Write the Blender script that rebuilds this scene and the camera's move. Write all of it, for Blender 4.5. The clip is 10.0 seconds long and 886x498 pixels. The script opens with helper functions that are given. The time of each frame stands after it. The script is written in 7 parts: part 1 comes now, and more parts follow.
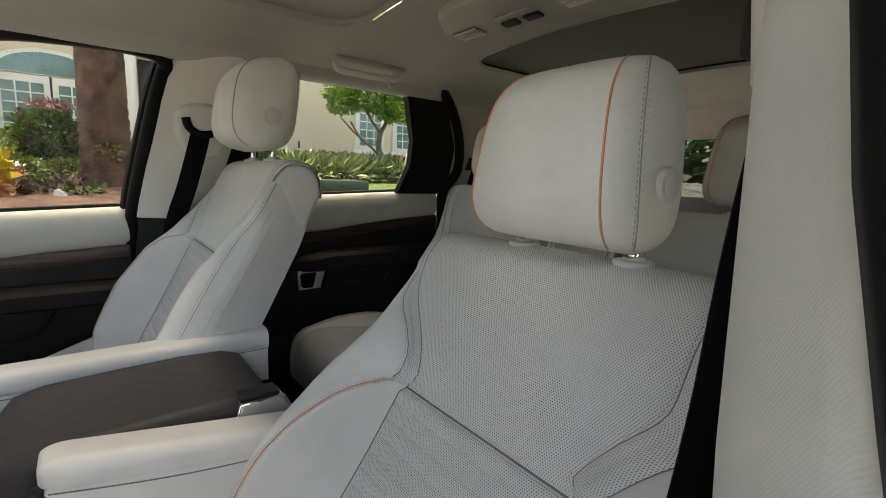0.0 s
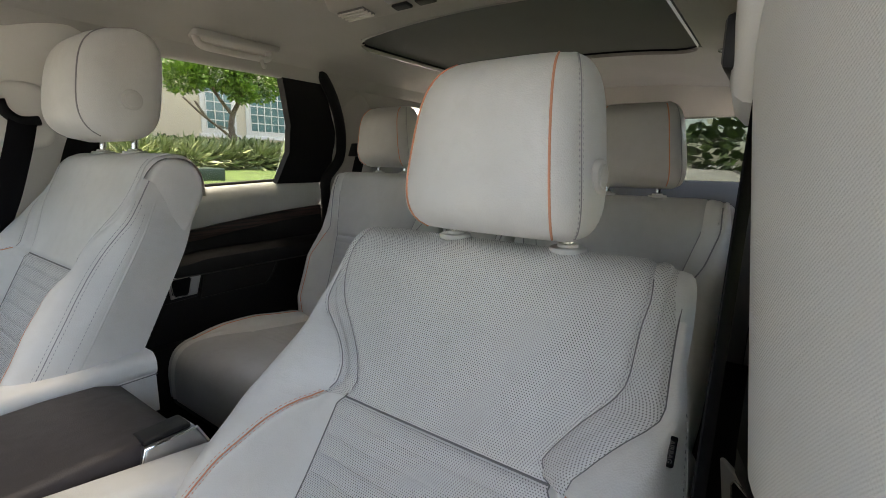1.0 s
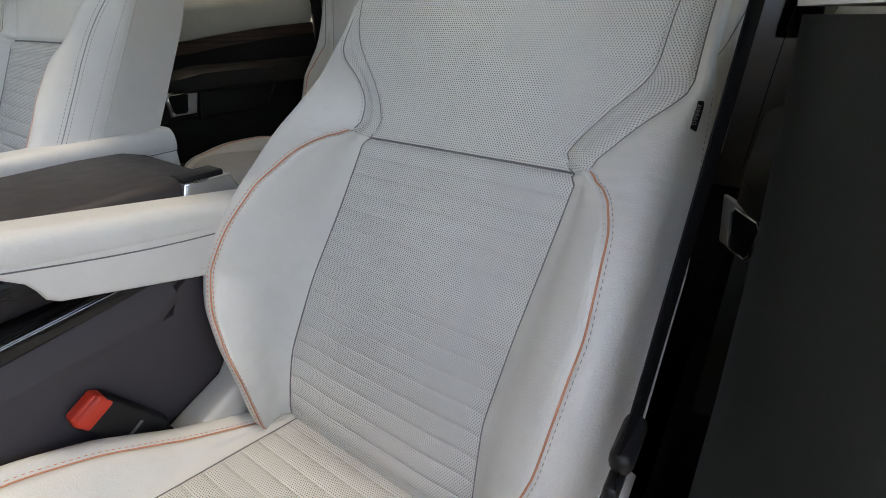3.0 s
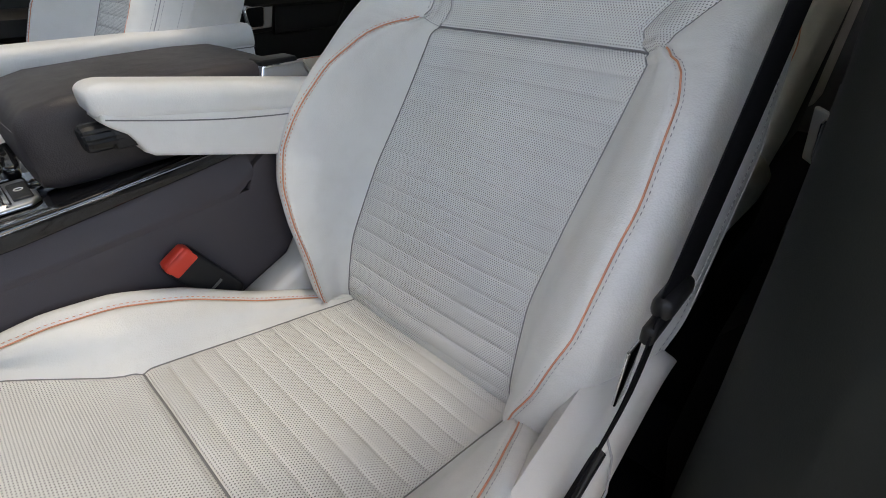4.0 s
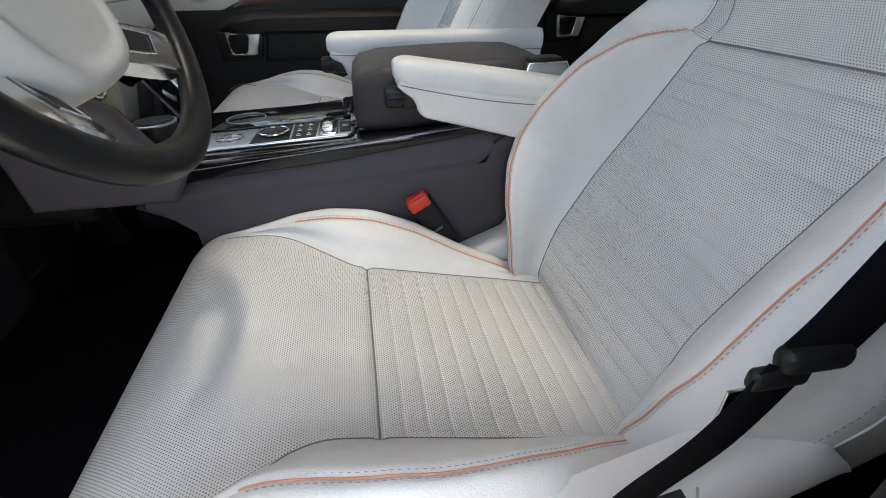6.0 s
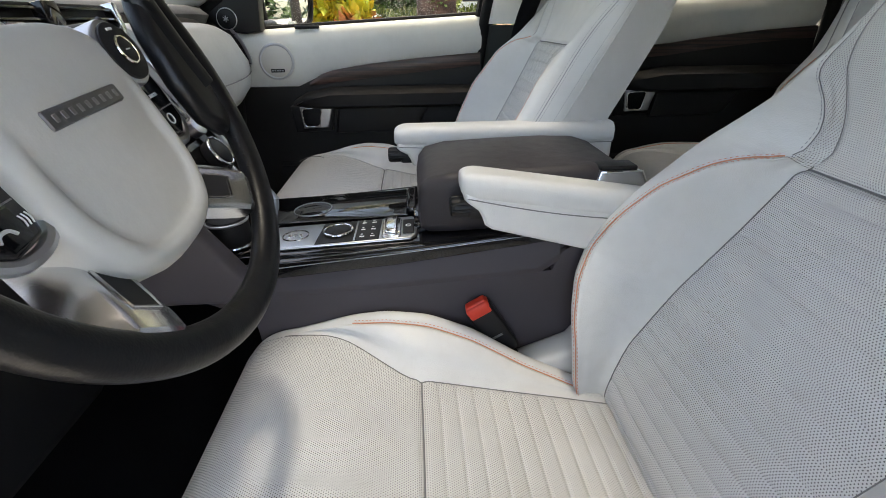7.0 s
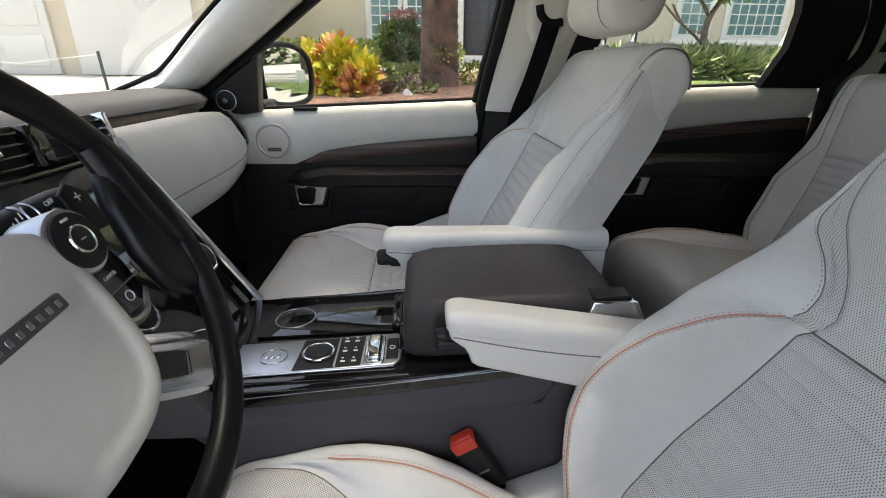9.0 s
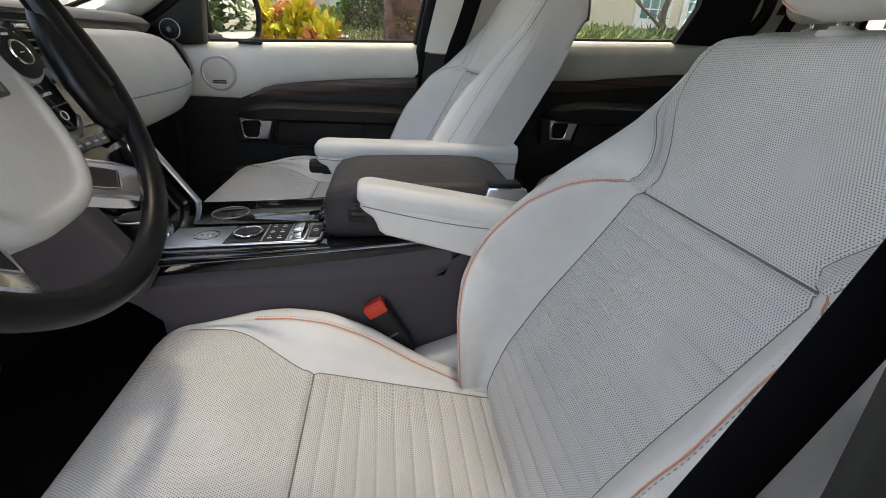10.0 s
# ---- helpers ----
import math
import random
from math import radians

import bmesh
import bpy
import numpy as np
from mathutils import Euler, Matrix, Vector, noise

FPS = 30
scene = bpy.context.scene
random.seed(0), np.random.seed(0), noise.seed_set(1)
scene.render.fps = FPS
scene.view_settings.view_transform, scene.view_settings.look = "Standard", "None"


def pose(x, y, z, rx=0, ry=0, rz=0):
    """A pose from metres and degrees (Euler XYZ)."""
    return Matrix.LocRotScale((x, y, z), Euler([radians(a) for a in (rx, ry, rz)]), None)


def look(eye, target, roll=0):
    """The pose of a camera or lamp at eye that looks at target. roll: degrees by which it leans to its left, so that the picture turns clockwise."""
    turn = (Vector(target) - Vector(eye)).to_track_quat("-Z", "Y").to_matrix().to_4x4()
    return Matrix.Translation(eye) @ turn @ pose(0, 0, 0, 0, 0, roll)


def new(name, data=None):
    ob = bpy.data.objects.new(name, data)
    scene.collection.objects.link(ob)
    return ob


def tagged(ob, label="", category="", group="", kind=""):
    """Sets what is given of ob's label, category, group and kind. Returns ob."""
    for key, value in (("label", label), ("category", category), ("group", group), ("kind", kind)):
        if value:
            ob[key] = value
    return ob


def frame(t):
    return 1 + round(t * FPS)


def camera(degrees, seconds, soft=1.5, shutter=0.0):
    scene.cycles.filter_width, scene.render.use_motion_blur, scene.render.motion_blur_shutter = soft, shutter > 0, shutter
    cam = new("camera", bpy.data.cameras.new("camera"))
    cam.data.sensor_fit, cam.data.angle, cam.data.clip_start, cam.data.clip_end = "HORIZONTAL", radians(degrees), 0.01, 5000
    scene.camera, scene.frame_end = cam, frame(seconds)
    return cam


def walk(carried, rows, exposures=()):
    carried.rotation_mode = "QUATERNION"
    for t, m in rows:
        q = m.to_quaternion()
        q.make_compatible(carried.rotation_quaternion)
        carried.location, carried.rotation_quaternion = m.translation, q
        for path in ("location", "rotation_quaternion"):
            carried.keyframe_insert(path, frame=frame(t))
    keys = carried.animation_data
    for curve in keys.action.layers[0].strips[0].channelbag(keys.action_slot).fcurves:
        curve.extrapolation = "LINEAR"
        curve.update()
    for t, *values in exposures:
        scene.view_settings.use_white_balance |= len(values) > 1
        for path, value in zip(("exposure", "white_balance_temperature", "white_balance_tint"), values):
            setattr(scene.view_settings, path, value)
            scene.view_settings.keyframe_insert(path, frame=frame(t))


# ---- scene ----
cam = camera(88.0, 10.0, soft=0.9)
PATH = [
    (0, (-0.1450, -0.7340, 1.4100), (1.0740, 0.8200, 1.0990), 2.20),
    (0.5, (-0.1720, -0.6790, 1.4470), (1.3620, 0.5760, 1.1850), 1.40),
    (1, (-0.1860, -0.6620, 1.4220), (1.4130, 0.4810, 1.0510), 0.80),
    (1.5, (-0.2020, -0.6550, 1.3850), (1.4060, 0.4180, 0.8710), 0.20),
    (2, (-0.2220, -0.6510, 1.3460), (1.3560, 0.3860, 0.6870), -0.30),
    (2.5, (-0.2390, -0.6580, 1.3060), (1.2860, 0.3660, 0.5160), -0.60),
    (2.7, (-0.2460, -0.6640, 1.2890), (1.2570, 0.3580, 0.4520), -0.50),
    (4, (-0.2970, -0.7010, 1.2080), (0.9350, 0.4430, 0.1250), 0.00),
    (4.5, (-0.3140, -0.7410, 1.1720), (0.6990, 0.5480, 0.0260), 0.40),
    (5, (-0.2960, -0.7860, 1.1630), (0.4770, 0.6470, 0.0010), 0.80),
    (5.2, (-0.2910, -0.8070, 1.1580), (0.3900, 0.6830, 0.0110), 1.10),
    (6.3, (-0.2520, -0.7980, 1.2370), (-0.0390, 0.9240, 0.2410), -0.50),
    (6.5, (-0.2520, -0.7730, 1.2580), (-0.0780, 0.9690, 0.2920), -0.40),
    (7, (-0.2610, -0.7280, 1.2850), (-0.1620, 1.0580, 0.3900), -0.80),
    (7.5, (-0.2760, -0.6970, 1.3030), (-0.2560, 1.1230, 0.4740), -1.10),
    (8, (-0.2800, -0.6680, 1.3410), (-0.3260, 1.1780, 0.5740), -0.90),
    (8.5, (-0.2770, -0.6550, 1.3770), (-0.2850, 1.2080, 0.6490), -0.20),
    (9, (-0.2380, -0.6510, 1.3880), (-0.1300, 1.2050, 0.6520), 0.60),
    (9.5, (-0.1990, -0.6810, 1.3430), (0.0210, 1.1490, 0.5680), 2.20),
    (10, (-0.1640, -0.8070, 1.2930), (0.0940, 1.0030, 0.4840), 3.40),
]
walk(cam, [(t, look(eye, target, roll)) for t, eye, target, roll in PATH], exposures=[(0, 3.08, 9100, 10), (0.5, 3.35, 8500, 12), (1, 3.38, 8500, 12), (2, 3.47, 8600, 12), (4, 3.47, 8250, 11), (5, 3.42, 8000, 10), (6.5, 3.6, 8100, 10), (8.2, 3.42, 8200, 10), (9, 3.38, 8250, 11), (10, 3.37, 8400, 12)])

# ---- light ----
world = bpy.data.worlds.new("sky")
scene.world = world
world.use_nodes = True
wt = world.node_tree
sky = wt.nodes.new("ShaderNodeTexSky")
sky.sky_type, sky.sun_disc = "NISHITA", False
SUN_ELEVATION, SUN_AZIMUTH = radians(84), radians(35)
sky.sun_elevation, sky.sun_rotation = SUN_ELEVATION, SUN_AZIMUTH
sky.air_density, sky.dust_density = 0.8, 2.2
wt.nodes["Background"].inputs[1].default_value = 0.15
wt.links.new(sky.outputs[0], wt.nodes["Background"].inputs[0])
sun = new("sun", bpy.data.lights.new("sun", "SUN"))
sun.data.energy, sun.data.angle, sun.data.color = 2.7, radians(7), (1.0, 0.985, 0.965)
sun_from = Vector((math.sin(SUN_AZIMUTH) * math.cos(SUN_ELEVATION), math.cos(SUN_AZIMUTH) * math.cos(SUN_ELEVATION), math.sin(SUN_ELEVATION)))
sun.matrix_world = look(sun_from * 30, (0, 0, 0))


# ---- materials ----
def nodes_of(name):
    m = bpy.data.materials.new(name)
    m.use_nodes = True
    return m, m.node_tree, m.node_tree.nodes["Principled BSDF"]


def calc(nt, op, a, b=None, c=None):
    n = nt.nodes.new("ShaderNodeMath")
    n.operation = op
    for i, v in enumerate((a, b, c)):
        if v is None:
            continue
        if isinstance(v, (int, float)):
            n.inputs[i].default_value = v
        else:
            nt.links.new(v, n.inputs[i])
    return n.outputs[0]


def blend(nt, factor, a, b):
    n = nt.nodes.new("ShaderNodeMix")
    n.data_type = "RGBA"
    if isinstance(factor, (int, float)):
        n.inputs[0].default_value = factor
    else:
        nt.links.new(factor, n.inputs[0])
    for i, v in ((6, a), (7, b)):
        if isinstance(v, tuple):
            n.inputs[i].default_value = (*v[:3], 1)
        else:
            nt.links.new(v, n.inputs[i])
    return n.outputs[2]


def grain(nt, scale, detail=3.0, kind="noise", coord="Object", rough=0.55):
    tc = nt.nodes.new("ShaderNodeTexCoord")
    n = nt.nodes.new("ShaderNodeTexNoise" if kind == "noise" else "ShaderNodeTexVoronoi")
    n.inputs["Scale"].default_value = scale
    if kind == "noise":
        n.inputs["Detail"].default_value = detail
        n.inputs["Roughness"].default_value = rough
    nt.links.new(tc.outputs[coord], n.inputs["Vector"])
    return n.outputs["Fac" if kind == "noise" else "Distance"]


def ramp(nt, value, lo, hi):
    n = nt.nodes.new("ShaderNodeMapRange")
    n.interpolation_type = "SMOOTHSTEP"
    n.inputs[1].default_value, n.inputs[2].default_value = lo, hi
    nt.links.new(value, n.inputs[0])
    return n.outputs[0]


def relief(nt, height, strength, distance, below=None):
    n = nt.nodes.new("ShaderNodeBump")
    n.inputs["Strength"].default_value, n.inputs["Distance"].default_value = strength, distance
    nt.links.new(height, n.inputs["Height"])
    if below is not None:
        nt.links.new(below, n.inputs["Normal"])
    return n.outputs[0]


def tint(c, k):
    return tuple(min(1.0, v * k) for v in c)


def surface(name, col, rough=0.5, metal=0.0, var=0.10, big=3.0, fine=300.0, bump=0.15, depth=0.0006, fine_kind="noise", coat=0.0, spec=0.5, rvar=0.12):
    """A plain worn material: colour that drifts at two scales, fine relief, uneven gloss."""
    m, nt, b = nodes_of(name)
    g1, g2 = grain(nt, big, 4), grain(nt, fine, 2, fine_kind)
    c = blend(nt, ramp(nt, g1, 0.3, 0.7), tint(col, 1 - var), tint(col, 1 + var))
    c = blend(nt, calc(nt, "MULTIPLY", g2, 0.35), c, tint(col, 1 - 1.6 * var))
    nt.links.new(c, b.inputs["Base Color"])
    nt.links.new(calc(nt, "ADD", calc(nt, "MULTIPLY", calc(nt, "SUBTRACT", g1, 0.5), rvar * 2), rough), b.inputs["Roughness"])
    b.inputs["Metallic"].default_value = metal
    b.inputs["Coat Weight"].default_value = coat
    b.inputs["Specular IOR Level"].default_value = spec
    if bump:
        nt.links.new(relief(nt, g2, bump, depth), b.inputs["Normal"])
    return m


def leather(name, col, holes=0.0, rough=0.42, spec=0.5, pebble=0.32):
    """Grained leather; holes: the spacing of staggered round perforations along the mesh's own UV, in metres."""
    m, nt, b = nodes_of(name)
    cells, soft, broad = grain(nt, 620, kind="voronoi"), grain(nt, 45, 3), grain(nt, 5, 4)
    c = blend(nt, ramp(nt, broad, 0.3, 0.7), tint(col, 0.93), tint(col, 1.05))
    c = blend(nt, calc(nt, "MULTIPLY", ramp(nt, soft, 0.45, 0.75), 0.25), c, (col[0] * 0.88, col[1] * 0.87, col[2] * 0.85))
    normal = relief(nt, cells, pebble, 0.0006)
    normal = relief(nt, soft, 0.17, 0.004, normal)
    normal = relief(nt, broad, 0.25, 0.012, normal)
    if holes:
        uv = nt.nodes.new("ShaderNodeUVMap")
        sep = nt.nodes.new("ShaderNodeSeparateXYZ")
        nt.links.new(uv.outputs[0], sep.inputs[0])
        v = calc(nt, "DIVIDE", sep.outputs[1], holes * 0.8)
        shift = calc(nt, "MULTIPLY", calc(nt, "MODULO", calc(nt, "FLOOR", v), 2.0), 0.5)
        u = calc(nt, "ADD", calc(nt, "DIVIDE", sep.outputs[0], holes), shift)
        fu = calc(nt, "SUBTRACT", calc(nt, "FRACT", u), 0.5)
        fv = calc(nt, "MULTIPLY", calc(nt, "SUBTRACT", calc(nt, "FRACT", v), 0.5), 0.8)
        d = calc(nt, "SQRT", calc(nt, "ADD", calc(nt, "MULTIPLY", fu, fu), calc(nt, "MULTIPLY", fv, fv)))
        solid = ramp(nt, d, 0.155, 0.235)
        c = blend(nt, solid, (0.07, 0.066, 0.062), c)
        normal = relief(nt, solid, 0.5, 0.0012, normal)
    nt.links.new(c, b.inputs["Base Color"])
    b.inputs["Specular IOR Level"].default_value = spec
    nt.links.new(calc(nt, "ADD", calc(nt, "MULTIPLY", soft, 0.16), rough - 0.08), b.inputs["Roughness"])
    nt.links.new(normal, b.inputs["Normal"])
    return m


def weave(name, col, size=0.0016):
    """Woven headlining cloth."""
    m, nt, b = nodes_of(name)
    tc = nt.nodes.new("ShaderNodeTexCoord")
    sep = nt.nodes.new("ShaderNodeSeparateXYZ")
    nt.links.new(tc.outputs["Object"], sep.inputs[0])
    k = math.pi / size
    diag = calc(nt, "ADD", sep.outputs[0], sep.outputs[1])
    a = calc(nt, "SINE", calc(nt, "MULTIPLY", diag, k))
    c2 = calc(nt, "SINE", calc(nt, "MULTIPLY", sep.outputs[2], k))
    h = calc(nt, "MULTIPLY", a, c2)
    broad, fine = grain(nt, 4, 4), grain(nt, 900, 2)
    c = blend(nt, ramp(nt, broad, 0.3, 0.7), tint(col, 0.94), tint(col, 1.04))
    c = blend(nt, calc(nt, "ADD", calc(nt, "MULTIPLY", ramp(nt, h, -0.6, 0.8), 0.3), 0.7), tint(col, 0.92), c)
    c = blend(nt, calc(nt, "MULTIPLY", fine, 0.2), c, tint(col, 0.8))
    nt.links.new(c, b.inputs["Base Color"])
    b.inputs["Roughness"].default_value = 0.9
    b.inputs["Sheen Weight"].default_value = 0.15
    nt.links.new(relief(nt, calc(nt, "ADD", calc(nt, "MULTIPLY", h, 0.3), fine), 0.3, 0.0006), b.inputs["Normal"])
    return m


CREAM = (0.75, 0.735, 0.70)
M_LEATHER = leather("light_leather", CREAM)
M_PERF = leather("perforated_leather", (0.72, 0.705, 0.67), holes=0.0030)
# seat leather with the rear cabin's shade put into its colour
M_REAR_SHADED = leather("shaded_rear_leather", (0.58, 0.565, 0.54))
M_WHEEL_PAD = leather("airbag_leather", (0.54, 0.52, 0.48), rough=0.6, pebble=0.08)
M_DOOR_TOP = leather("door_top_leather", (0.70, 0.705, 0.67), rough=0.5)
M_BLACK_LEATHER = leather("black_leather", (0.005, 0.005, 0.006), rough=0.38, spec=0.3, pebble=0.16)
M_BROWN_LEATHER = leather("espresso_leather", (0.046, 0.040, 0.042), rough=0.5, spec=0.3)
M_PLASTIC_BROWN = surface("espresso_plastic", (0.066, 0.056, 0.061), 0.55, fine=900, bump=0.3, var=0.08, rvar=0.06, spec=0.3)
M_PLASTIC_BLACK = surface("black_plastic", (0.011, 0.011, 0.012), 0.48, fine=900, bump=0.3, spec=0.3)
M_DOOR_DARK = surface("dark_door_vinyl", (0.012, 0.011, 0.011), 0.5, fine=700, bump=0.3, fine_kind="voronoi", spec=0.3)
M_TRIM_BLACK = surface("soft_black_trim", (0.016, 0.018, 0.016), 0.62, fine=900, bump=0.3, spec=0.25)
M_PLASTIC_GREY = surface("grey_plastic", (0.17, 0.165, 0.165), 0.5, fine=900, bump=0.2)
M_CREAM_PLASTIC = surface("cream_plastic", (0.63, 0.61, 0.57), 0.5, fine=700, bump=0.2, var=0.05)
M_CONSOLE_ROOF = surface("grey_cream_plastic", (0.44, 0.425, 0.39), 0.6, fine=700, bump=0.2, var=0.05)
M_DASH_TOP = surface("dash_top_vinyl", (0.036, 0.036, 0.038), 0.55, fine=500, bump=0.4, fine_kind="voronoi", spec=0.35)
M_GLOSS = surface("piano_black", (0.006, 0.006, 0.007), 0.07, var=0.02, bump=0.0, coat=0.4, rvar=0.03, spec=0.4)
M_CHROME = surface("chrome", (0.72, 0.72, 0.72), 0.12, 1.0, var=0.03, bump=0.02, rvar=0.05)
M_SATIN = surface("satin_metal", (0.52, 0.53, 0.55), 0.32, 1.0, var=0.05, bump=0.05, fine=800)
M_SPOKE = surface("bright_satin_metal", (0.66, 0.67, 0.69), 0.22, 1.0, var=0.04, bump=0.03, fine=800, rvar=0.05)
M_BADGE = surface("dark_satin_metal", (0.16, 0.16, 0.165), 0.4, 0.8, var=0.05, bump=0.05, fine=800)
M_MARK = surface("grey_metal_mark", (0.30, 0.30, 0.31), 0.35, 0.9, var=0.04, bump=0.03)
M_ORANGE = surface("orange_thread", (0.74, 0.33, 0.20), 0.7, fine=1500, bump=0.3)
M_SEAM = surface("dark_seam", (0.20, 0.195, 0.19), 0.85, fine=1500, bump=0.2)
M_THREAD = surface("grey_thread", (0.34, 0.33, 0.33), 0.8, fine=1500, bump=0.3)
M_DARK_THREAD = surface("dark_thread", (0.014, 0.014, 0.016), 0.8, fine=1500, bump=0.3)
M_RED = surface("red_button", (0.75, 0.05, 0.025), 0.4, var=0.06, bump=0.05)
M_WEBBING = surface("black_webbing", (0.007, 0.007, 0.008), 0.85, fine=1200, bump=0.4, spec=0.06)
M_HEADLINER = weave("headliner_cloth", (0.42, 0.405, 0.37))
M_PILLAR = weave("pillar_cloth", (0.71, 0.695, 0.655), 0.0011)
M_SHADE = surface("sunroof_blind", (0.13, 0.14, 0.125), 0.85, fine=900, bump=0.3)
M_RUBBER = surface("black_rubber", (0.005, 0.005, 0.006), 0.6, fine=500, bump=0.25, spec=0.2)
M_CARPET = surface("black_carpet", (0.008, 0.008, 0.009), 0.95, fine=700, bump=0.9, depth=0.004, spec=0.1)
M_WHITE_MARK = surface("white_print", (0.75, 0.75, 0.74), 0.5, bump=0.0)
M_CAR_PAINT = surface("dark_car_paint", (0.02, 0.022, 0.025), 0.18, coat=1.0, bump=0.0, var=0.03)


def wood_material():
    m, nt, b = nodes_of("walnut_veneer")
    tc = nt.nodes.new("ShaderNodeTexCoord")
    mp = nt.nodes.new("ShaderNodeMapping")
    mp.inputs["Scale"].default_value = (2.0, 30.0, 60.0)
    nt.links.new(tc.outputs["Object"], mp.inputs[0])
    n = nt.nodes.new("ShaderNodeTexNoise")
    n.inputs["Scale"].default_value, n.inputs["Detail"].default_value, n.inputs["Distortion"].default_value = 2.2, 6, 0.8
    nt.links.new(mp.outputs[0], n.inputs[0])
    c = blend(nt, ramp(nt, n.outputs["Fac"], 0.32, 0.68), (0.018, 0.010, 0.008), (0.085, 0.042, 0.032))
    nt.links.new(c, b.inputs["Base Color"])
    b.inputs["Roughness"].default_value = 0.38
    nt.links.new(relief(nt, n.outputs["Fac"], 0.15, 0.001), b.inputs["Normal"])
    return m


def glass_material(name="window_glass", tone=(0.93, 0.97, 0.95), gloss=0.5):
    m, nt, b = nodes_of(name)
    nt.nodes.remove(b)
    out = nt.nodes["Material Output"]
    clear, shine, mix = nt.nodes.new("ShaderNodeBsdfTransparent"), nt.nodes.new("ShaderNodeBsdfGlossy"), nt.nodes.new("ShaderNodeMixShader")
    clear.inputs[0].default_value = (*tone, 1)
    shine.inputs["Roughness"].default_value = 0.02
    fr = nt.nodes.new("ShaderNodeFresnel")
    fr.inputs[0].default_value = 1.35
    nt.links.new(calc(nt, "MULTIPLY", fr.outputs[0], gloss), mix.inputs[0])
    nt.links.new(clear.outputs[0], mix.inputs[1])
    nt.links.new(shine.outputs[0], mix.inputs[2])
    nt.links.new(mix.outputs[0], out.inputs[0])
    return m


M_WOOD = wood_material()
M_GLASS = glass_material(tone=(0.66, 0.67, 0.65))
M_GLASS_DARK = glass_material("privacy_glass", (0.24, 0.26, 0.25))
M_SCREEN = glass_material("windscreen_glass", (0.38, 0.39, 0.38), 0.12)
M_ROOF_GLASS = glass_material("roof_glass", (0.045, 0.047, 0.048))
M_MIRROR = surface("mirror_glass", (0.5, 0.51, 0.52), 0.01, 1.0, var=0.0, bump=0.0, rvar=0.0)


# ---- mesh helpers ----
def finish(name, me, material, parent=None, label="", sharp=38):
    for p in me.polygons:
        p.use_smooth = True
    if sharp:
        me.set_sharp_from_angle(angle=radians(sharp))
    me.materials.append(material)
    ob = new(name, me)
    if parent is not None:
        ob.parent = parent
    if label:
        ob["label"] = label
    return ob


def part(name, bm, material, parent=None, label="", sharp=38):
    """Links a bmesh as one mesh object, under a thing or a part where parent is given."""
    me = bpy.data.meshes.new(name)
    bmesh.ops.recalc_face_normals(bm, faces=bm.faces[:])
    bm.to_mesh(me)
    bm.free()
    return finish(name, me, material, parent, label, sharp)


def thing(name, label, category, group="", kind="", at=None):
    ob = new(name)
    ob.empty_display_size = 0.05
    if at is not None:
        ob.matrix_world = at if isinstance(at, Matrix) else Matrix.Translation(at)
    return tagged(ob, label, category, group, kind)


def merged(*bms):
    out = bmesh.new()
    for b in bms:
        me = bpy.data.meshes.new("tmp")
        b.to_mesh(me)
        b.free()
        out.from_mesh(me)
        bpy.data.meshes.remove(me)
    return out


def box(lo, hi, bevel=0.004, segments=2, m=None):
    bm = bmesh.new()
    bmesh.ops.create_cube(bm, size=1.0)
    size = [max(1e-4, hi[i] - lo[i]) for i in range(3)]
    mid = [(hi[i] + lo[i]) / 2 for i in range(3)]
    bmesh.ops.transform(bm, verts=bm.verts, matrix=Matrix.LocRotScale(mid, None, size))
    bevel = min(bevel, min(size) * 0.45)
    if bevel > 0:
        bmesh.ops.bevel(bm, geom=bm.edges[:], offset=bevel, segments=segments, profile=0.5, affect="EDGES")
    if m is not None:
        bmesh.ops.transform(bm, verts=bm.verts, matrix=m)
    return bm


def prism(poly, axis, a, b, bevel=0.004, segments=2):
    """A flat outline in the plane across the axis, carried from a to b along it."""
    k = "xyz".index(axis)

    def place(p, h):
        q = list(p)
        q.insert(k, h)
        return q
    bm = bmesh.new()
    lo = [bm.verts.new(place(p, a)) for p in poly]
    hi = [bm.verts.new(place(p, b)) for p in poly]
    n = len(poly)
    bm.faces.new(lo)
    bm.faces.new(hi[::-1])
    for i in range(n):
        bm.faces.new((lo[i], hi[i], hi[(i + 1) % n], lo[(i + 1) % n]))
    bmesh.ops.recalc_face_normals(bm, faces=bm.faces[:])
    if bevel > 0:
        rim = [e for e in bm.edges if (e.verts[0] in lo) == (e.verts[1] in lo)]
        bmesh.ops.bevel(bm, geom=rim, offset=bevel, segments=segments, profile=0.5, affect="EDGES")
    return bm


def loft(rings, cap=True, closed=True):
    """Skin over rings of equally many points."""
    bm = bmesh.new()
    vs = [[bm.verts.new(p) for p in r] for r in rings]
    n = len(rings[0])
    for a, b in zip(vs, vs[1:]):
        for i in range(n if closed else n - 1):
            bm.faces.new((a[i], a[(i + 1) % n], b[(i + 1) % n], b[i]))
    if cap:
        bm.faces.new(vs[0][::-1])
        bm.faces.new(vs[-1])
    return bm


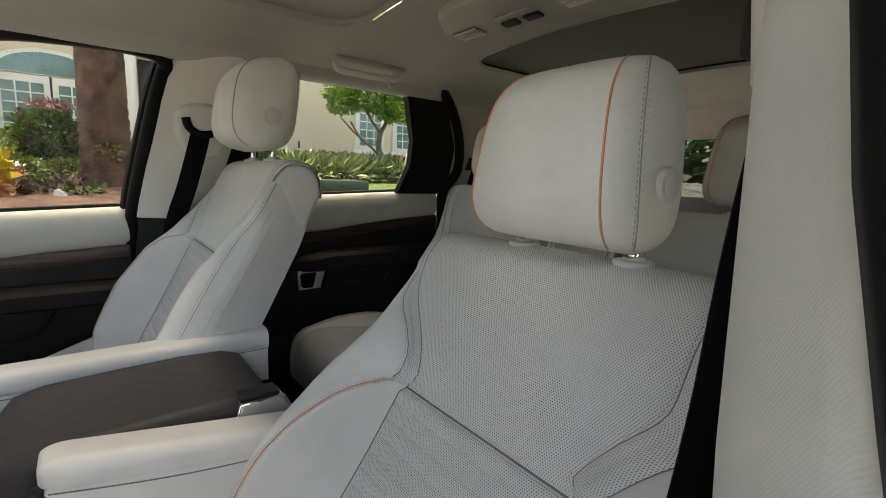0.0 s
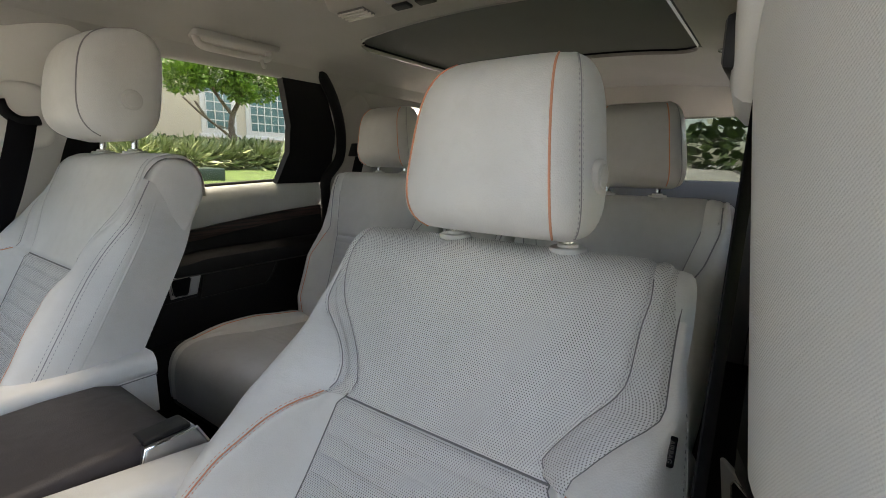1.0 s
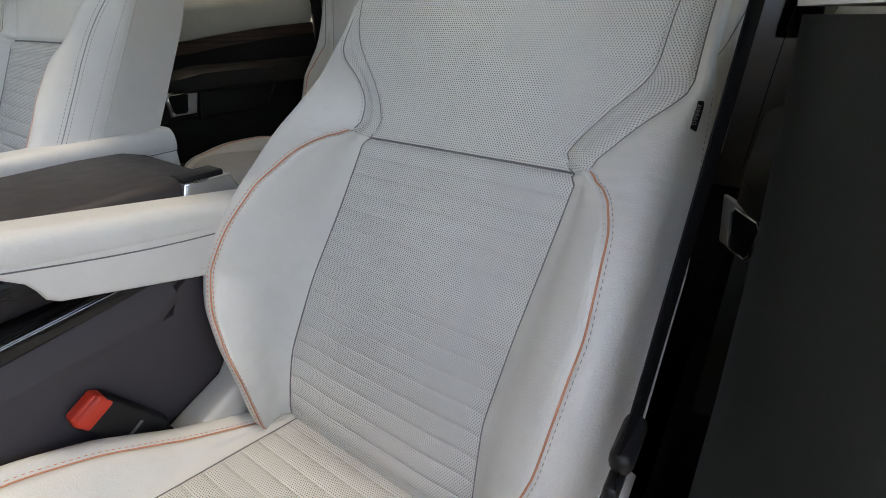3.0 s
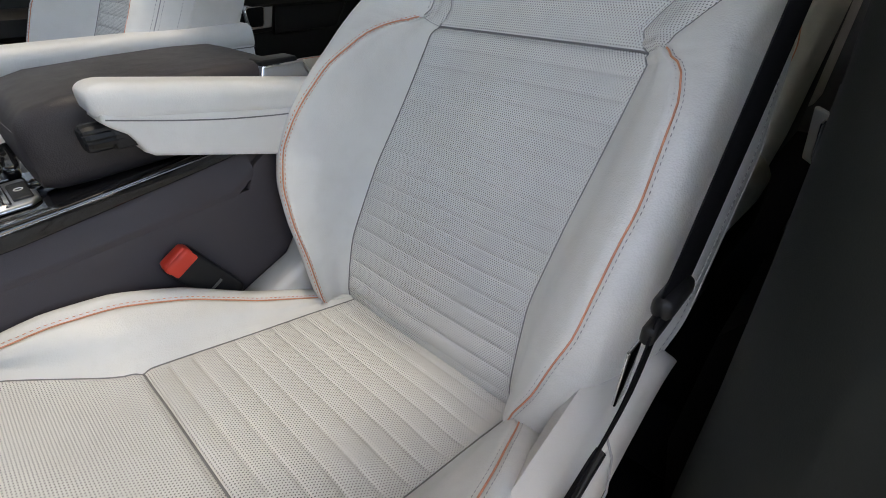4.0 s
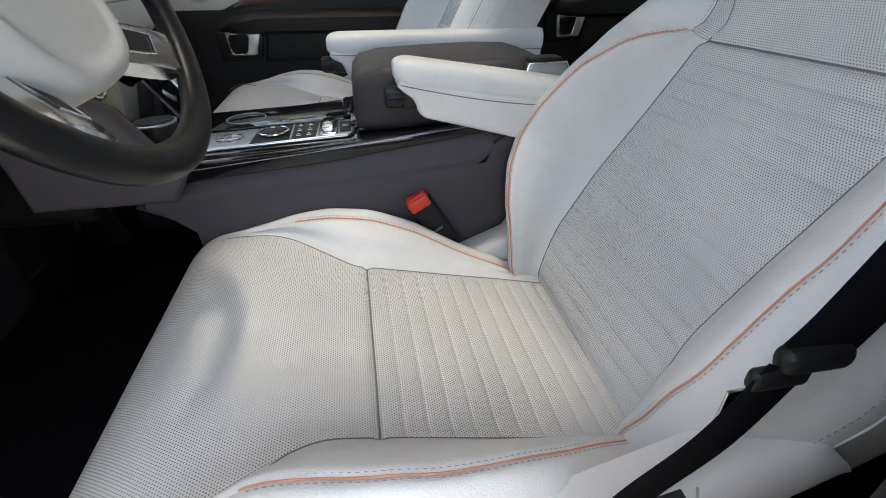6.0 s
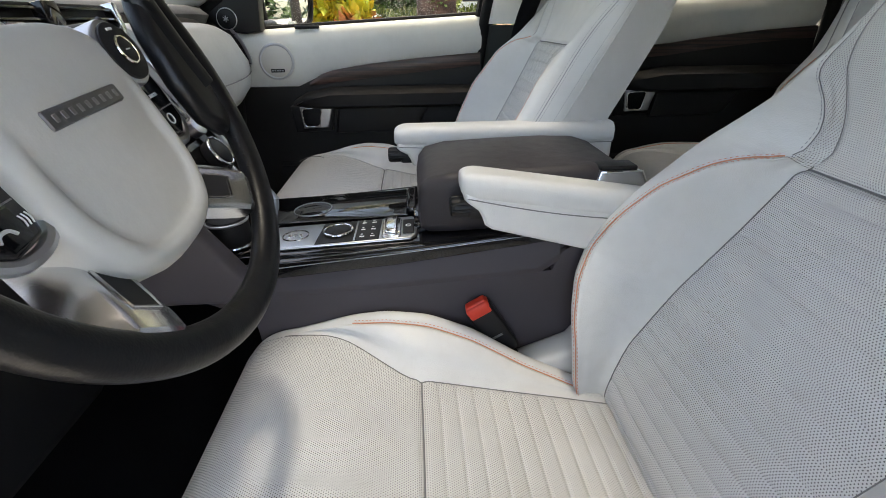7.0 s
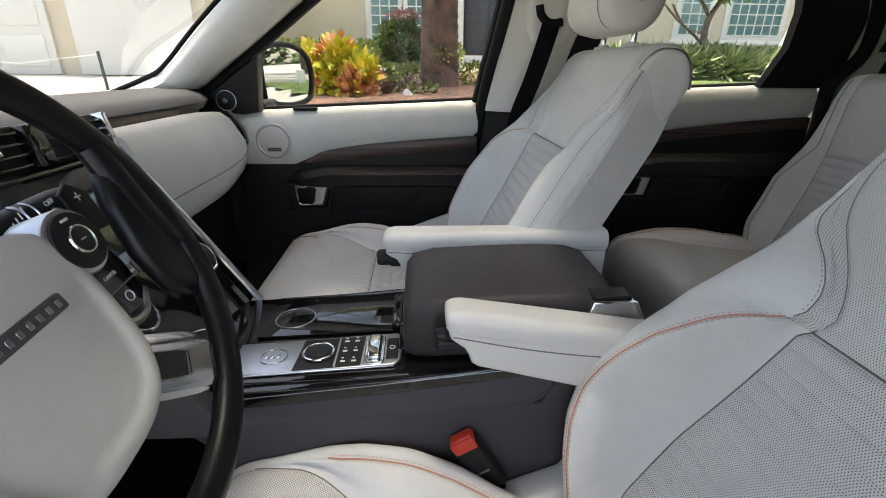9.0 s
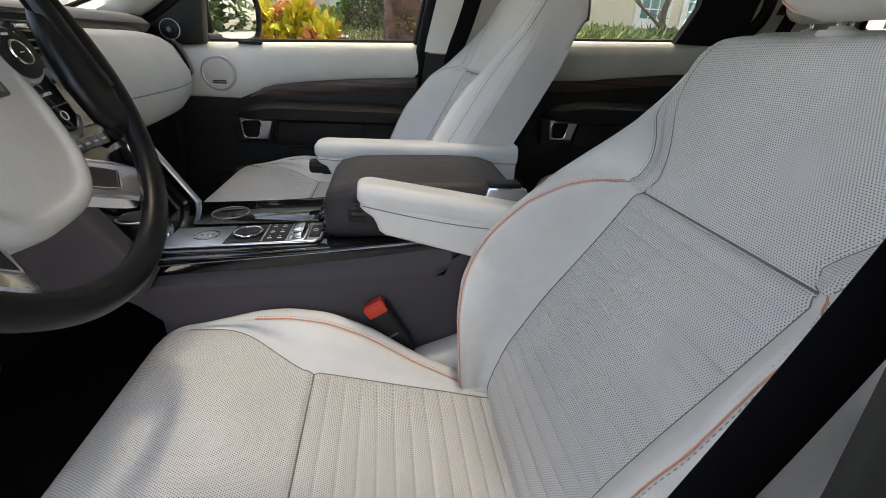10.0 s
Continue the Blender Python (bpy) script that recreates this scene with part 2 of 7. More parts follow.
def tube(pts, r, n=8, closed=False, flat=1.0, up=None):
    """A round (or flattened) cord along points."""
    pts = [Vector(p) for p in pts]
    count = len(pts)
    rings, last = [], None
    for i, p in enumerate(pts):
        a = pts[(i - 1) % count] if closed or i else p
        b = pts[(i + 1) % count] if closed or i < count - 1 else p
        d = (b - a).normalized()
        if last is None:
            side = d.cross(Vector(up) if up else (Vector((0, 0, 1)) if abs(d.z) < 0.9 else Vector((1, 0, 0)))).normalized()
        else:
            side = (last - d * last.dot(d)).normalized()
        last = side
        other = d.cross(side)
        rings.append([p + side * (r * math.cos(t)) + other * (r * flat * math.sin(t)) for t in (2 * math.pi * k / n for k in range(n))])
    if closed:
        rings.append(rings[0])
        bm = loft(rings, cap=False)
        bmesh.ops.remove_doubles(bm, verts=bm.verts, dist=1e-7)
        return bm
    return loft(rings)


def cyl(r, h, seg=24, bevel=0.0015, m=None, r2=None):
    """A disc or post about z, from 0 to h."""
    bm = bmesh.new()
    bmesh.ops.create_cone(bm, cap_ends=True, segments=seg, radius1=r, radius2=r if r2 is None else r2, depth=h, matrix=Matrix.Translation((0, 0, h / 2)))
    if bevel:
        rim = [e for e in bm.edges if abs(e.verts[0].co.z - e.verts[1].co.z) < 1e-6]
        bmesh.ops.bevel(bm, geom=rim, offset=bevel, segments=2, profile=0.5, affect="EDGES")
    if m is not None:
        bmesh.ops.transform(bm, verts=bm.verts, matrix=m)
    return bm


def ring(r, t, seg=32, n=8, m=None):
    bm = tube([(r * math.cos(a), r * math.sin(a), 0) for a in (2 * math.pi * i / seg for i in range(seg))], t, n, closed=True)
    if m is not None:
        bmesh.ops.transform(bm, verts=bm.verts, matrix=m)
    return bm


def strap(pts, width, thick, across):
    """A flat band along points; across: its width direction."""
    across = Vector(across).normalized()
    pts = [Vector(p) for p in pts]
    rings = []
    for i, p in enumerate(pts):
        d = (pts[min(i + 1, len(pts) - 1)] - pts[max(i - 1, 0)]).normalized()
        w = (across - d * across.dot(d)).normalized()
        nrm = d.cross(w)
        rings.append([p + w * (width / 2) * sx + nrm * (thick / 2) * sy for sx, sy in ((-1, -0.5), (-0.97, -1), (0.97, -1), (1, -0.5), (1, 0.5), (0.97, 1), (-0.97, 1), (-1, 0.5))])
    return loft(rings)


def spline(pts, n=24):
    """Smooth points through the given ones."""
    pts = [Vector(p) for p in pts]
    out = []
    k = len(pts)
    for i in range(k - 1):
        p0, p1, p2, p3 = pts[max(i - 1, 0)], pts[i], pts[i + 1], pts[min(i + 2, k - 1)]
        for j in range(n):
            t = j / n
            out.append(0.5 * ((2 * p1) + (p2 - p0) * t + (2 * p0 - 5 * p1 + 4 * p2 - p3) * t * t + (3 * p1 - p0 - 3 * p2 + p3) * t ** 3))
    out.append(pts[-1])
    return out


def rounded(w, h, r, n=6, cx=0.0, cy=0.0):
    """The outline of a rectangle with round corners."""
    out = []
    for sx, sy, a0 in ((1, 1, 0), (-1, 1, 90), (-1, -1, 180), (1, -1, 270)):
        for i in range(n + 1):
            a = radians(a0 + 90 * i / n)
            out.append((cx + sx * (w / 2 - r) + r * math.cos(a), cy + sy * (h / 2 - r) + r * math.sin(a)))
    return out


def lettering(text, size, material, parent, m, depth=0.0006, name="lettering"):
    cu = bpy.data.curves.new("words", "FONT")
    cu.body, cu.size, cu.align_x, cu.align_y, cu.extrude = text, size, "CENTER", "CENTER", depth
    tmp = bpy.data.objects.new("words", cu)
    scene.collection.objects.link(tmp)
    me = bpy.data.meshes.new_from_object(tmp.evaluated_get(bpy.context.evaluated_depsgraph_get()))
    bpy.data.objects.remove(tmp)
    bpy.data.curves.remove(cu)
    me.materials.clear()
    ob = finish(name, me, material, parent, "", 0)
    ob.matrix_local = m
    return ob


def stitches(pts, length=0.0034, gap=0.0026, r=0.0005):
    """Single stitches along a line, as one mesh."""
    pts = [Vector(p) for p in pts]
    arc = [0.0]
    for a, b in zip(pts, pts[1:]):
        arc.append(arc[-1] + (b - a).length)
    verts, faces = [], []

    def at(s):
        s = min(max(s, 0), arc[-1])
        i = max(0, min(len(pts) - 2, int(np.searchsorted(arc, s)) - 1))
        f = (s - arc[i]) / max(1e-9, arc[i + 1] - arc[i])
        return pts[i].lerp(pts[i + 1], f)
    s = 0.0
    while s + length < arc[-1]:
        a, b = at(s), at(s + length)
        d = (b - a).normalized()
        u = d.orthogonal().normalized()
        v = d.cross(u)
        k = len(verts)
        for p, q in ((a, 0.5), (a.lerp(b, 0.5), 1.0), (b, 0.5)):
            verts += [p + (u * sx + v * sy) * r * q for sx, sy in ((1, 0), (0, 1), (-1, 0), (0, -1))]
        for o in (0, 4):
            faces += [(k + o + i, k + o + (i + 1) % 4, k + o + 4 + (i + 1) % 4, k + o + 4 + i) for i in range(4)]
        s += length + gap
    bm = bmesh.new()
    vs = [bm.verts.new(p) for p in verts]
    for f in faces:
        bm.faces.new([vs[i] for i in f])
    return bm


# ---- cabin shell ----
def grid_sheet(fn, us, vs, thick=0.0):
    """A sheet over two lists of parameters; fn gives a point, or None for a hole."""
    bm = bmesh.new()
    table = {}
    for i, u in enumerate(us):
        for j, v in enumerate(vs):
            p = fn(u, v)
            if p is not None:
                table[i, j] = bm.verts.new(p)
    for i in range(len(us) - 1):
        for j in range(len(vs) - 1):
            q = [table.get(k) for k in ((i, j), (i + 1, j), (i + 1, j + 1), (i, j + 1))]
            if all(q):
                bm.faces.new(q)
    if thick:
        bmesh.ops.recalc_face_normals(bm, faces=bm.faces[:])
        bmesh.ops.solidify(bm, geom=bm.faces[:], thickness=thick)
    return bm


def steps(a, b, n):
    return [a + (b - a) * i / n for i in range(n + 1)]


def roof_z(y):
    a = abs(y)
    if a < 0.54:
        return 1.795 - 0.045 * (a / 0.54) ** 2
    f = min(1.0, (a - 0.54) / 0.15)
    return 1.75 - 0.055 * f ** 1.8


SUNROOF = (-0.42, 0.43, 0.40)
BLIND = (0.84, 1.50, 0.43)


def roof_cell(x, y):
    return Vector((x, y, roof_z(y) - 0.03 * max(0.0, (x - 1.3) / 0.8) ** 2 - 0.10 * max(0.0, (-x - 0.35) / 0.35) ** 2))


def in_hole(x, y, hole, r=0.09):
    x0, x1, hy = hole
    if not (x0 < x < x1 and abs(y) < hy):
        return False
    dx, dy = min(x - x0, x1 - x), hy - abs(y)
    return not (dx < r and dy < r and math.hypot(r - dx, r - dy) > r)


roof_bm = bmesh.new()
fine_xs, fine_ys = steps(-0.72, 2.12, 142), steps(-0.70, 0.70, 70)
roof_table = {(i, j): roof_bm.verts.new(roof_cell(x, y)) for i, x in enumerate(fine_xs) for j, y in enumerate(fine_ys)}
for i in range(len(fine_xs) - 1):
    for j in range(len(fine_ys) - 1):
        cx, cy = (fine_xs[i] + fine_xs[i + 1]) / 2, (fine_ys[j] + fine_ys[j + 1]) / 2
        if in_hole(cx, cy, SUNROOF) or in_hole(cx, cy, BLIND):
            continue
        roof_bm.faces.new([roof_table[k] for k in ((i, j), (i + 1, j), (i + 1, j + 1), (i, j + 1))])
for v in [v for v in roof_bm.verts if not v.link_faces]:
    roof_bm.verts.remove(v)
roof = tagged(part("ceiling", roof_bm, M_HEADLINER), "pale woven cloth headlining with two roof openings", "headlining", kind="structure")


def hole_edge(hole, dz, r=0.09, n=8):
    x0, x1, hy = hole
    out = []
    for cx, cy, a0 in ((x1 - r, hy - r, 0), (x0 + r, hy - r, 90), (x0 + r, -hy + r, 180), (x1 - r, -hy + r, 270)):
        for i in range(n + 1):
            a = radians(a0 + 90 * i / n)
            x, y = cx + r * math.cos(a), cy + r * math.sin(a)
            out.append(roof_cell(x, y) + Vector((0, 0, dz)))
    dense = []
    for a, b in zip(out, out[1:] + out[:1]):
        k = max(1, int((b - a).length / 0.05))
        for i in range(k):
            p = a.lerp(b, i / k)
            p.z = roof_cell(p.x, p.y).z + dz
            dense.append(p)
    return dense


def roof_panel(name, label, hole, material, up, seal):
    """The blind or glass behind a roof opening, with its upstand and black seal."""
    t = thing(name, label, "sunroof")
    e0, e1 = hole_edge(hole, -0.004), hole_edge(hole, up)
    part("upstand", loft([e0, e1], cap=False), M_HEADLINER, t)
    part("seal", tube(hole_edge(hole, up - 0.002), 0.004, 6, closed=True), seal, t, "black rubber seal")
    x0, x1, hy = hole
    part("panel", grid_sheet(lambda x, y: roof_cell(x, y) + Vector((0, 0, up)), steps(x0 - 0.02, x1 + 0.02, 10), steps(-hy - 0.02, hy + 0.02, 20)), material, t)
    return t


sunroof = roof_panel("sunroof", "tinted glass front sunroof with its blind drawn back", SUNROOF, M_ROOF_GLASS, 0.03, M_RUBBER)
part("drawn_blind", grid_sheet(lambda x, y: roof_cell(x, y) + Vector((0, 0, 0.018)), steps(0.06, 0.445, 10), steps(-0.41, 0.41, 16), 0.004), M_HEADLINER, sunroof, "pale cloth blind, drawn back")
for o in sunroof.children:
    if o.name.startswith("panel"):
        o.visible_shadow = True
roof_panel("rear_roof_blind", "grey-green fabric blind under the rear roof glass", BLIND, M_SHADE, 0.012, M_RUBBER)
# the far edge runs 5 cm wider, unseen, to shade the door ledges
tagged(part("roof_skin", merged(box((0.07, -0.78, 1.87), (2.2, 0.83, 1.90), 0.012), box((-0.75, -0.78, 1.87), (-0.43, 0.83, 1.90), 0.012), box((-0.43, -0.78, 1.87), (0.07, -0.38, 1.90), 0.0), box((-0.43, 0.38, 1.87), (0.07, 0.83, 1.90), 0.0)), M_CAR_PAINT), "dark painted outer roof of the car", "car roof", kind="structure")

# overhead panel with vents and reading lamps
over = thing("overhead_console", "cream roof console with reading lamps and two vents", "roof console")
tilt = Matrix.Translation((0.585, 0.0, 1.770)) @ Matrix.Rotation(radians(7), 4, "Y")


def at_over(bm):
    bmesh.ops.transform(bm, verts=bm.verts, matrix=tilt)
    return bm


part("panel", at_over(prism([(-0.075, -0.10), (-0.055, -0.19), (0.0, -0.235), (0.065, -0.225), (0.078, -0.15), (0.078, 0.15), (0.062, 0.215), (0.0, 0.225), (-0.055, 0.18), (-0.075, 0.10)], "z", -0.010, 0.05, 0.008, 3)), M_CONSOLE_ROOF, over)
for vy in (-0.155, 0.165):
    part("vent_recess", at_over(box((0.012, vy - 0.042, -0.0145), (0.052, vy + 0.042, -0.010), 0.002)), M_PLASTIC_GREY, over)
    for k in range(4):
        part("vent_slat", at_over(box((0.014 + k * 0.0105, vy - 0.041, -0.0185), (0.019 + k * 0.0105, vy + 0.041, -0.012), 0.0012)), M_CREAM_PLASTIC, over)
part("lamp_lens", at_over(box((0.005, -0.045, -0.0165), (0.022, 0.055, -0.010), 0.003, 3)), M_SATIN, over, "clear lamp lens")
for k in (-0.028, 0.036):
    part("lamp_switch", at_over(box((0.032, k - 0.022, -0.017), (0.055, k + 0.022, -0.010), 0.003, 3)), M_PLASTIC_BLACK, over, "dark switch")


def grab_handle(y, x=0.57):
    t = thing("grab_handle", "cream moulded grab handle on the roof rail", "grab handle", "grab handles")
    s = 1 if y > 0 else -1
    part("recess", box((x - 0.12, y - 0.035, roof_z(y) - 0.008), (x + 0.13, y + 0.035, roof_z(y) + 0.02), 0.02, 3), M_HEADLINER, t)
    pts = spline([(x - 0.105, y, roof_z(y) + 0.01), (x - 0.10, y - s * 0.012, roof_z(y) - 0.026), (x - 0.04, y - s * 0.02, roof_z(y) - 0.032), (x + 0.05, y - s * 0.02, roof_z(y) - 0.032), (x + 0.10, y - s * 0.012, roof_z(y) - 0.026), (x + 0.105, y, roof_z(y) + 0.01)], 6)
    part("grip", tube(pts, 0.011, 12, flat=0.8), M_CREAM_PLASTIC, t)
    part("coat_hook", tube(spline([(x + 0.07, y - s * 0.02, roof_z(y) - 0.03), (x + 0.07, y - s * 0.03, roof_z(y) - 0.055), (x + 0.08, y - s * 0.022, roof_z(y) - 0.05)], 5), 0.005, 8), M_CREAM_PLASTIC, t)
    return t


grab_handle(0.60)
grab_handle(-0.60)
for y in (0.5, -0.5):
    t = thing("rear_roof_lamp", "small round chrome-ringed lamp in the rear headlining", "lamp", "rear roof lamps")
    m = Matrix.Translation((1.42, y, roof_cell(1.42, y).z - 0.006))
    part("ring", ring(0.016, 0.004, 20, 8, m), M_CHROME, t)
    part("lens", cyl(0.014, 0.006, 20, 0.002, m), M_SATIN, t)


def lean(z):
    """How far the cabin's side stands out from the middle, by height."""
    return float(np.interp(z, [0.3, 0.9, 1.30, 1.50, 1.70, 1.80], [0.74, 0.765, 0.765, 0.735, 0.675, 0.64]))


def side_panel(poly, s, thick=0.03, out=0.0, cut=6):
    """A plate on the cabin's side: outline in x and z, following the side's lean."""
    bm = prism(poly, "y", 0.0, thick, 0.0)
    if cut:
        for z in steps(1.3, 1.75, cut):
            bmesh.ops.bisect_plane(bm, geom=bm.verts[:] + bm.edges[:] + bm.faces[:], plane_co=(0, 0, z), plane_no=(0, 0, 1))
    for v in bm.verts:
        v.co.y = s * (lean(v.co.z) + out + v.co.y)
    return bm


def pillar_in(z):
    """The pillar's innermost face, from the middle."""
    return float(np.interp(z, [0.3, 0.9, 1.1, 1.2, 1.27, 1.34, 1.42, 1.48, 1.60, 1.70, 1.80], [0.70, 0.692, 0.684, 0.675, 0.668, 0.660, 0.651, 0.644, 0.641, 0.652, 0.68]))


def pillar(zs, x0, x1, s, depth, name, material, label, parent, out=0.0):
    """An upright trim: front and back edges x0(z), x1(z), rounded towards the cabin."""
    rings = []
    for z in zs:
        a, b = x0(z), x1(z)
        y = pillar_in(z) + out
        w = b - a
        pts = []
        for i in range(21):
            f = i / 20
            e = abs((f - 0.6) / 0.6) ** 1.8 if f < 0.6 else 0.9 * ((f - 0.6) / 0.4) ** 1.5
            pts.append((a + w * f, s * (y + 0.060 * e), z))
        pts += [(b, s * (y + depth), z), (a, s * (y + depth), z)]
        rings.append(pts if s > 0 else pts[::-1])
    return part(name, loft(rings), material, parent, label, 55)


def b_front(z):
    return float(np.interp(z, [0.3, 0.9, 1.295, 1.565, 1.70, 1.8], [-0.09, -0.075, -0.035, 0.02, 0.065, 0.10]))


def b_back(z):
    return float(np.interp(z, [0.3, 0.9, 1.30, 1.45, 1.70, 1.8], [0.10, 0.11, 0.15, 0.19, 0.30, 0.36]))


def seal_out(z):
    """How far the door seal stands outside the pillar's inner face."""
    return float(np.interp(z, [0.35, 1.1, 1.2, 1.30, 1.36, 1.40, 1.45, 1.74], [0.118, 0.118, 0.115, 0.096, 0.086, 0.079, 0.0755, 0.0745]))


for s, n in ((1, 1), (-1, 2)):
    bp = thing(f"trim_pillar_{n}", "pale cloth-covered door pillar with black lower trim", "pillar", kind="structure")
    pillar(steps(1.272, 1.80, 14), b_front, b_back, s, 0.15, "upper_trim", M_PILLAR, "pale woven pillar trim", bp)
    pillar(steps(0.32, 1.268, 8), lambda z: b_front(z) + 0.004, b_back, s, 0.15, "lower_trim", M_TRIM_BLACK, "black plastic lower trim", bp, 0.003)
    # door seal along the pillar's outer front edge
    part("door_seal", tube(spline([(b_front(z) - 0.006, s * (pillar_in(z) + seal_out(z)), z) for z in steps(0.35, 1.74, 10)], 3), 0.021, 10), M_RUBBER, bp, "black rubber door seal")
    part("seal_lip", tube(spline([(b_front(z) - 0.022, s * (pillar_in(z) + seal_out(z) + 0.029), z) for z in steps(0.35, 1.74, 10)], 3), 0.016, 8), M_RUBBER, bp)
    # belt height adjuster: a rounded hood over a dark slot
    if s > 0:
        hood = [(0.050, 1.485), (0.050, 1.535), (0.066, 1.562), (0.095, 1.574), (0.135, 1.572), (0.160, 1.550), (0.163, 1.490), (0.150, 1.452), (0.115, 1.438), (0.072, 1.448)]
        hood = [(p.x, p.z) for p in spline([(x, 0, z) for x, z in hood + hood[:1]], 4)][:-1]
        part("belt_cover", prism(hood, "y", 0.617, 0.71, 0.014, 4), M_PILLAR, bp, "pale belt guide hood")
        part("belt_slot", tube(spline([(0.070, 0.617, 1.534), (0.076, 0.616, 1.512), (0.094, 0.616, 1.496), (0.112, 0.616, 1.494), (0.130, 0.617, 1.497)], 6), 0.0105, 10), M_RUBBER, bp, "black belt slot")
    else:
        part("belt_cover", prism([(0.095, 1.53), (0.11, 1.61), (0.15, 1.65), (0.20, 1.63), (0.205, 1.48), (0.165, 1.445), (0.12, 1.455)], "y", -0.71, -0.634, 0.016, 3), M_CREAM_PLASTIC, bp, "cream belt guide cover")
        part("belt_slot", box((0.122, -0.65, 1.475), (0.175, -0.629, 1.505), 0.004), M_PLASTIC_BLACK, bp)



# roof rails over the doors, window seals
for s, n in ((1, 1), (-1, 2)):
    rail = thing(f"trim_roof_rail_{n}", "pale cloth roof rail above the doors", "roof rail", kind="structure")
    rings = []
    for x in steps(-0.60, 2.1, 30):
        zz = roof_cell(x, 0.68).z
        rings.append([(x, s * 0.635, zz + 0.03), (x, s * 0.652, zz + 0.012), (x, s * 0.667, zz - 0.002), (x, s * 0.678, zz - 0.012), (x, s * 0.70, zz - 0.016), (x, s * 0.74, zz), (x, s * 0.74, zz + 0.05)])
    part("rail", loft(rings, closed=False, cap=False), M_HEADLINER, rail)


def door_panel(s, x0, x1, sill, wood_top, wood_bot, n, handle, rear=False):
    """A closed door's inside: cream top roll, wood strip, dark middle with handle and pocket."""
    d = thing(f"door_{n}", "car door lined with cream leather, walnut strip and black vinyl" + (" at the rear" if rear else ""), "car door", kind="structure")
    Y = 0.765

    def yr(a, b):
        return sorted((s * a, s * b))
    # cream top, rounded over at the window
    top = []
    for x in steps(x0, x1, 16):
        z1, z0 = sill(x), wood_top(x) - 0.004
        h = z1 - z0
        prof = [(Y + 0.012, z0), (Y - 0.004, z0 + 0.25 * h), (Y - 0.006, z0 + 0.6 * h), (Y, z1 - 0.02), (Y + 0.01, z1 - 0.006), (Y + 0.028, z1), (Y + 0.055, z1 + 0.001), (Y + 0.07, z1 - 0.015), (Y + 0.07, z0)]
        top.append([(x, s * y, z) for y, z in prof])
    part("top_roll", loft(top), M_DOOR_TOP, d, "cream leather door top", 50)
    strip = []
    for x in steps(x0 + 0.02 if rear else -0.575, x1 - 0.004, 14):
        a, b = wood_bot(x), wood_top(x)
        strip.append([(x, s * (Y + 0.02), a), (x, s * (Y - 0.004), a), (x, s * (Y - 0.010), (a + b) / 2), (x, s * (Y - 0.004), b), (x, s * (Y + 0.02), b)])
    part("wood_strip", loft(strip), M_WOOD, d, "dark walnut strip", 50)
    body = [[(x, s * y, z) for y, z in ((Y + 0.06, 0.36), (0.755, 0.36), (0.748, 0.80), (0.756, 1.0), (0.762, wood_top(x) - 0.003), (Y + 0.06, wood_top(x) - 0.003))] for x in steps(x0 - 0.005, x1, 12)]
    part("dark_panel", loft(body), M_DOOR_DARK, d, "black vinyl door middle", 50)
    hx, hz = handle
    # arm ledge
    ledge = []
    za = hz + 0.035
    for i, x in enumerate(steps(hx - 0.075, x1 - 0.02, 14)):
        f = i / 14
        k = min(1.0, math.sqrt(f * 7))
        zt = za + 0.045 * min(1, 0.12 + 0.88 * math.sqrt(f * 4.5)) + (0.0 if not rear else 0.01)
        ledge.append([(x, s * y, z) for y, z in ((0.77, zt + 0.004), (0.755 - 0.035 * k, zt), (0.75 - 0.052 * k, zt - 0.014), (0.75 - 0.05 * k, za - 0.002), (0.752 - 0.03 * k, za - 0.012), (0.77, za - 0.014))])
    part("arm_ledge", loft(ledge), M_DOOR_DARK, d, "padded black arm ledge", 50)
    # chrome handle in its cup
    y_out, y_in = 0.752, 0.727
    part("handle_cup", prism([(hx - 0.075, hz - 0.05), (hx - 0.083, hz + 0.03), (hx + 0.052, hz + 0.037), (hx + 0.036, hz - 0.044)], "y", *yr(y_out + 0.01, y_in + 0.006), 0.006, 3), M_PLASTIC_BLACK, d)
    outer = [(hx - 0.047, hz - 0.034), (hx - 0.053, hz + 0.030), (hx + 0.046, hz + 0.033), (hx + 0.028, hz - 0.032)]
    inner = [(hx - 0.043, hz - 0.020), (hx - 0.036, hz - 0.028), (hx - 0.004, hz - 0.028), (hx + 0.003, hz - 0.021), (hx + 0.012, hz + 0.019), (hx + 0.007, hz + 0.027), (hx - 0.040, hz + 0.025), (hx - 0.047, hz + 0.017)]
    part("door_handle", prism(outer, "y", *yr(y_in + 0.004, y_in - 0.006), 0.004, 3), M_SATIN, d, "satin chrome door handle")
    part("handle_rim", tube([(x, s * (y_in - 0.0078), z) for x, z in inner], 0.0022, 8, closed=True), M_CHROME, d, "bright rim")
    part("handle_recess", prism(inner, "y", *yr(y_in - 0.002, y_in - 0.0072), 0.0008, 2), M_RUBBER, d, "dark finger recess")
    # pocket lid with a stitched edge
    px1 = hx + (0.34 if not rear else 0.33)
    pocket = [(hx + 0.045, hz - 0.055), (hx + 0.062, hz + 0.028), (px1, hz + 0.045), (px1 + 0.004, hz + 0.03), (px1 - 0.045, hz - 0.045), (px1 - 0.06, hz - 0.053)]
    part("pocket_lid", prism(pocket, "y", *yr(0.757, 0.742), 0.006, 3), M_DOOR_DARK, d)
    edge = [(x, s * 0.7412, z) for x, z in pocket] + [(pocket[0][0], s * 0.7412, pocket[0][1])]
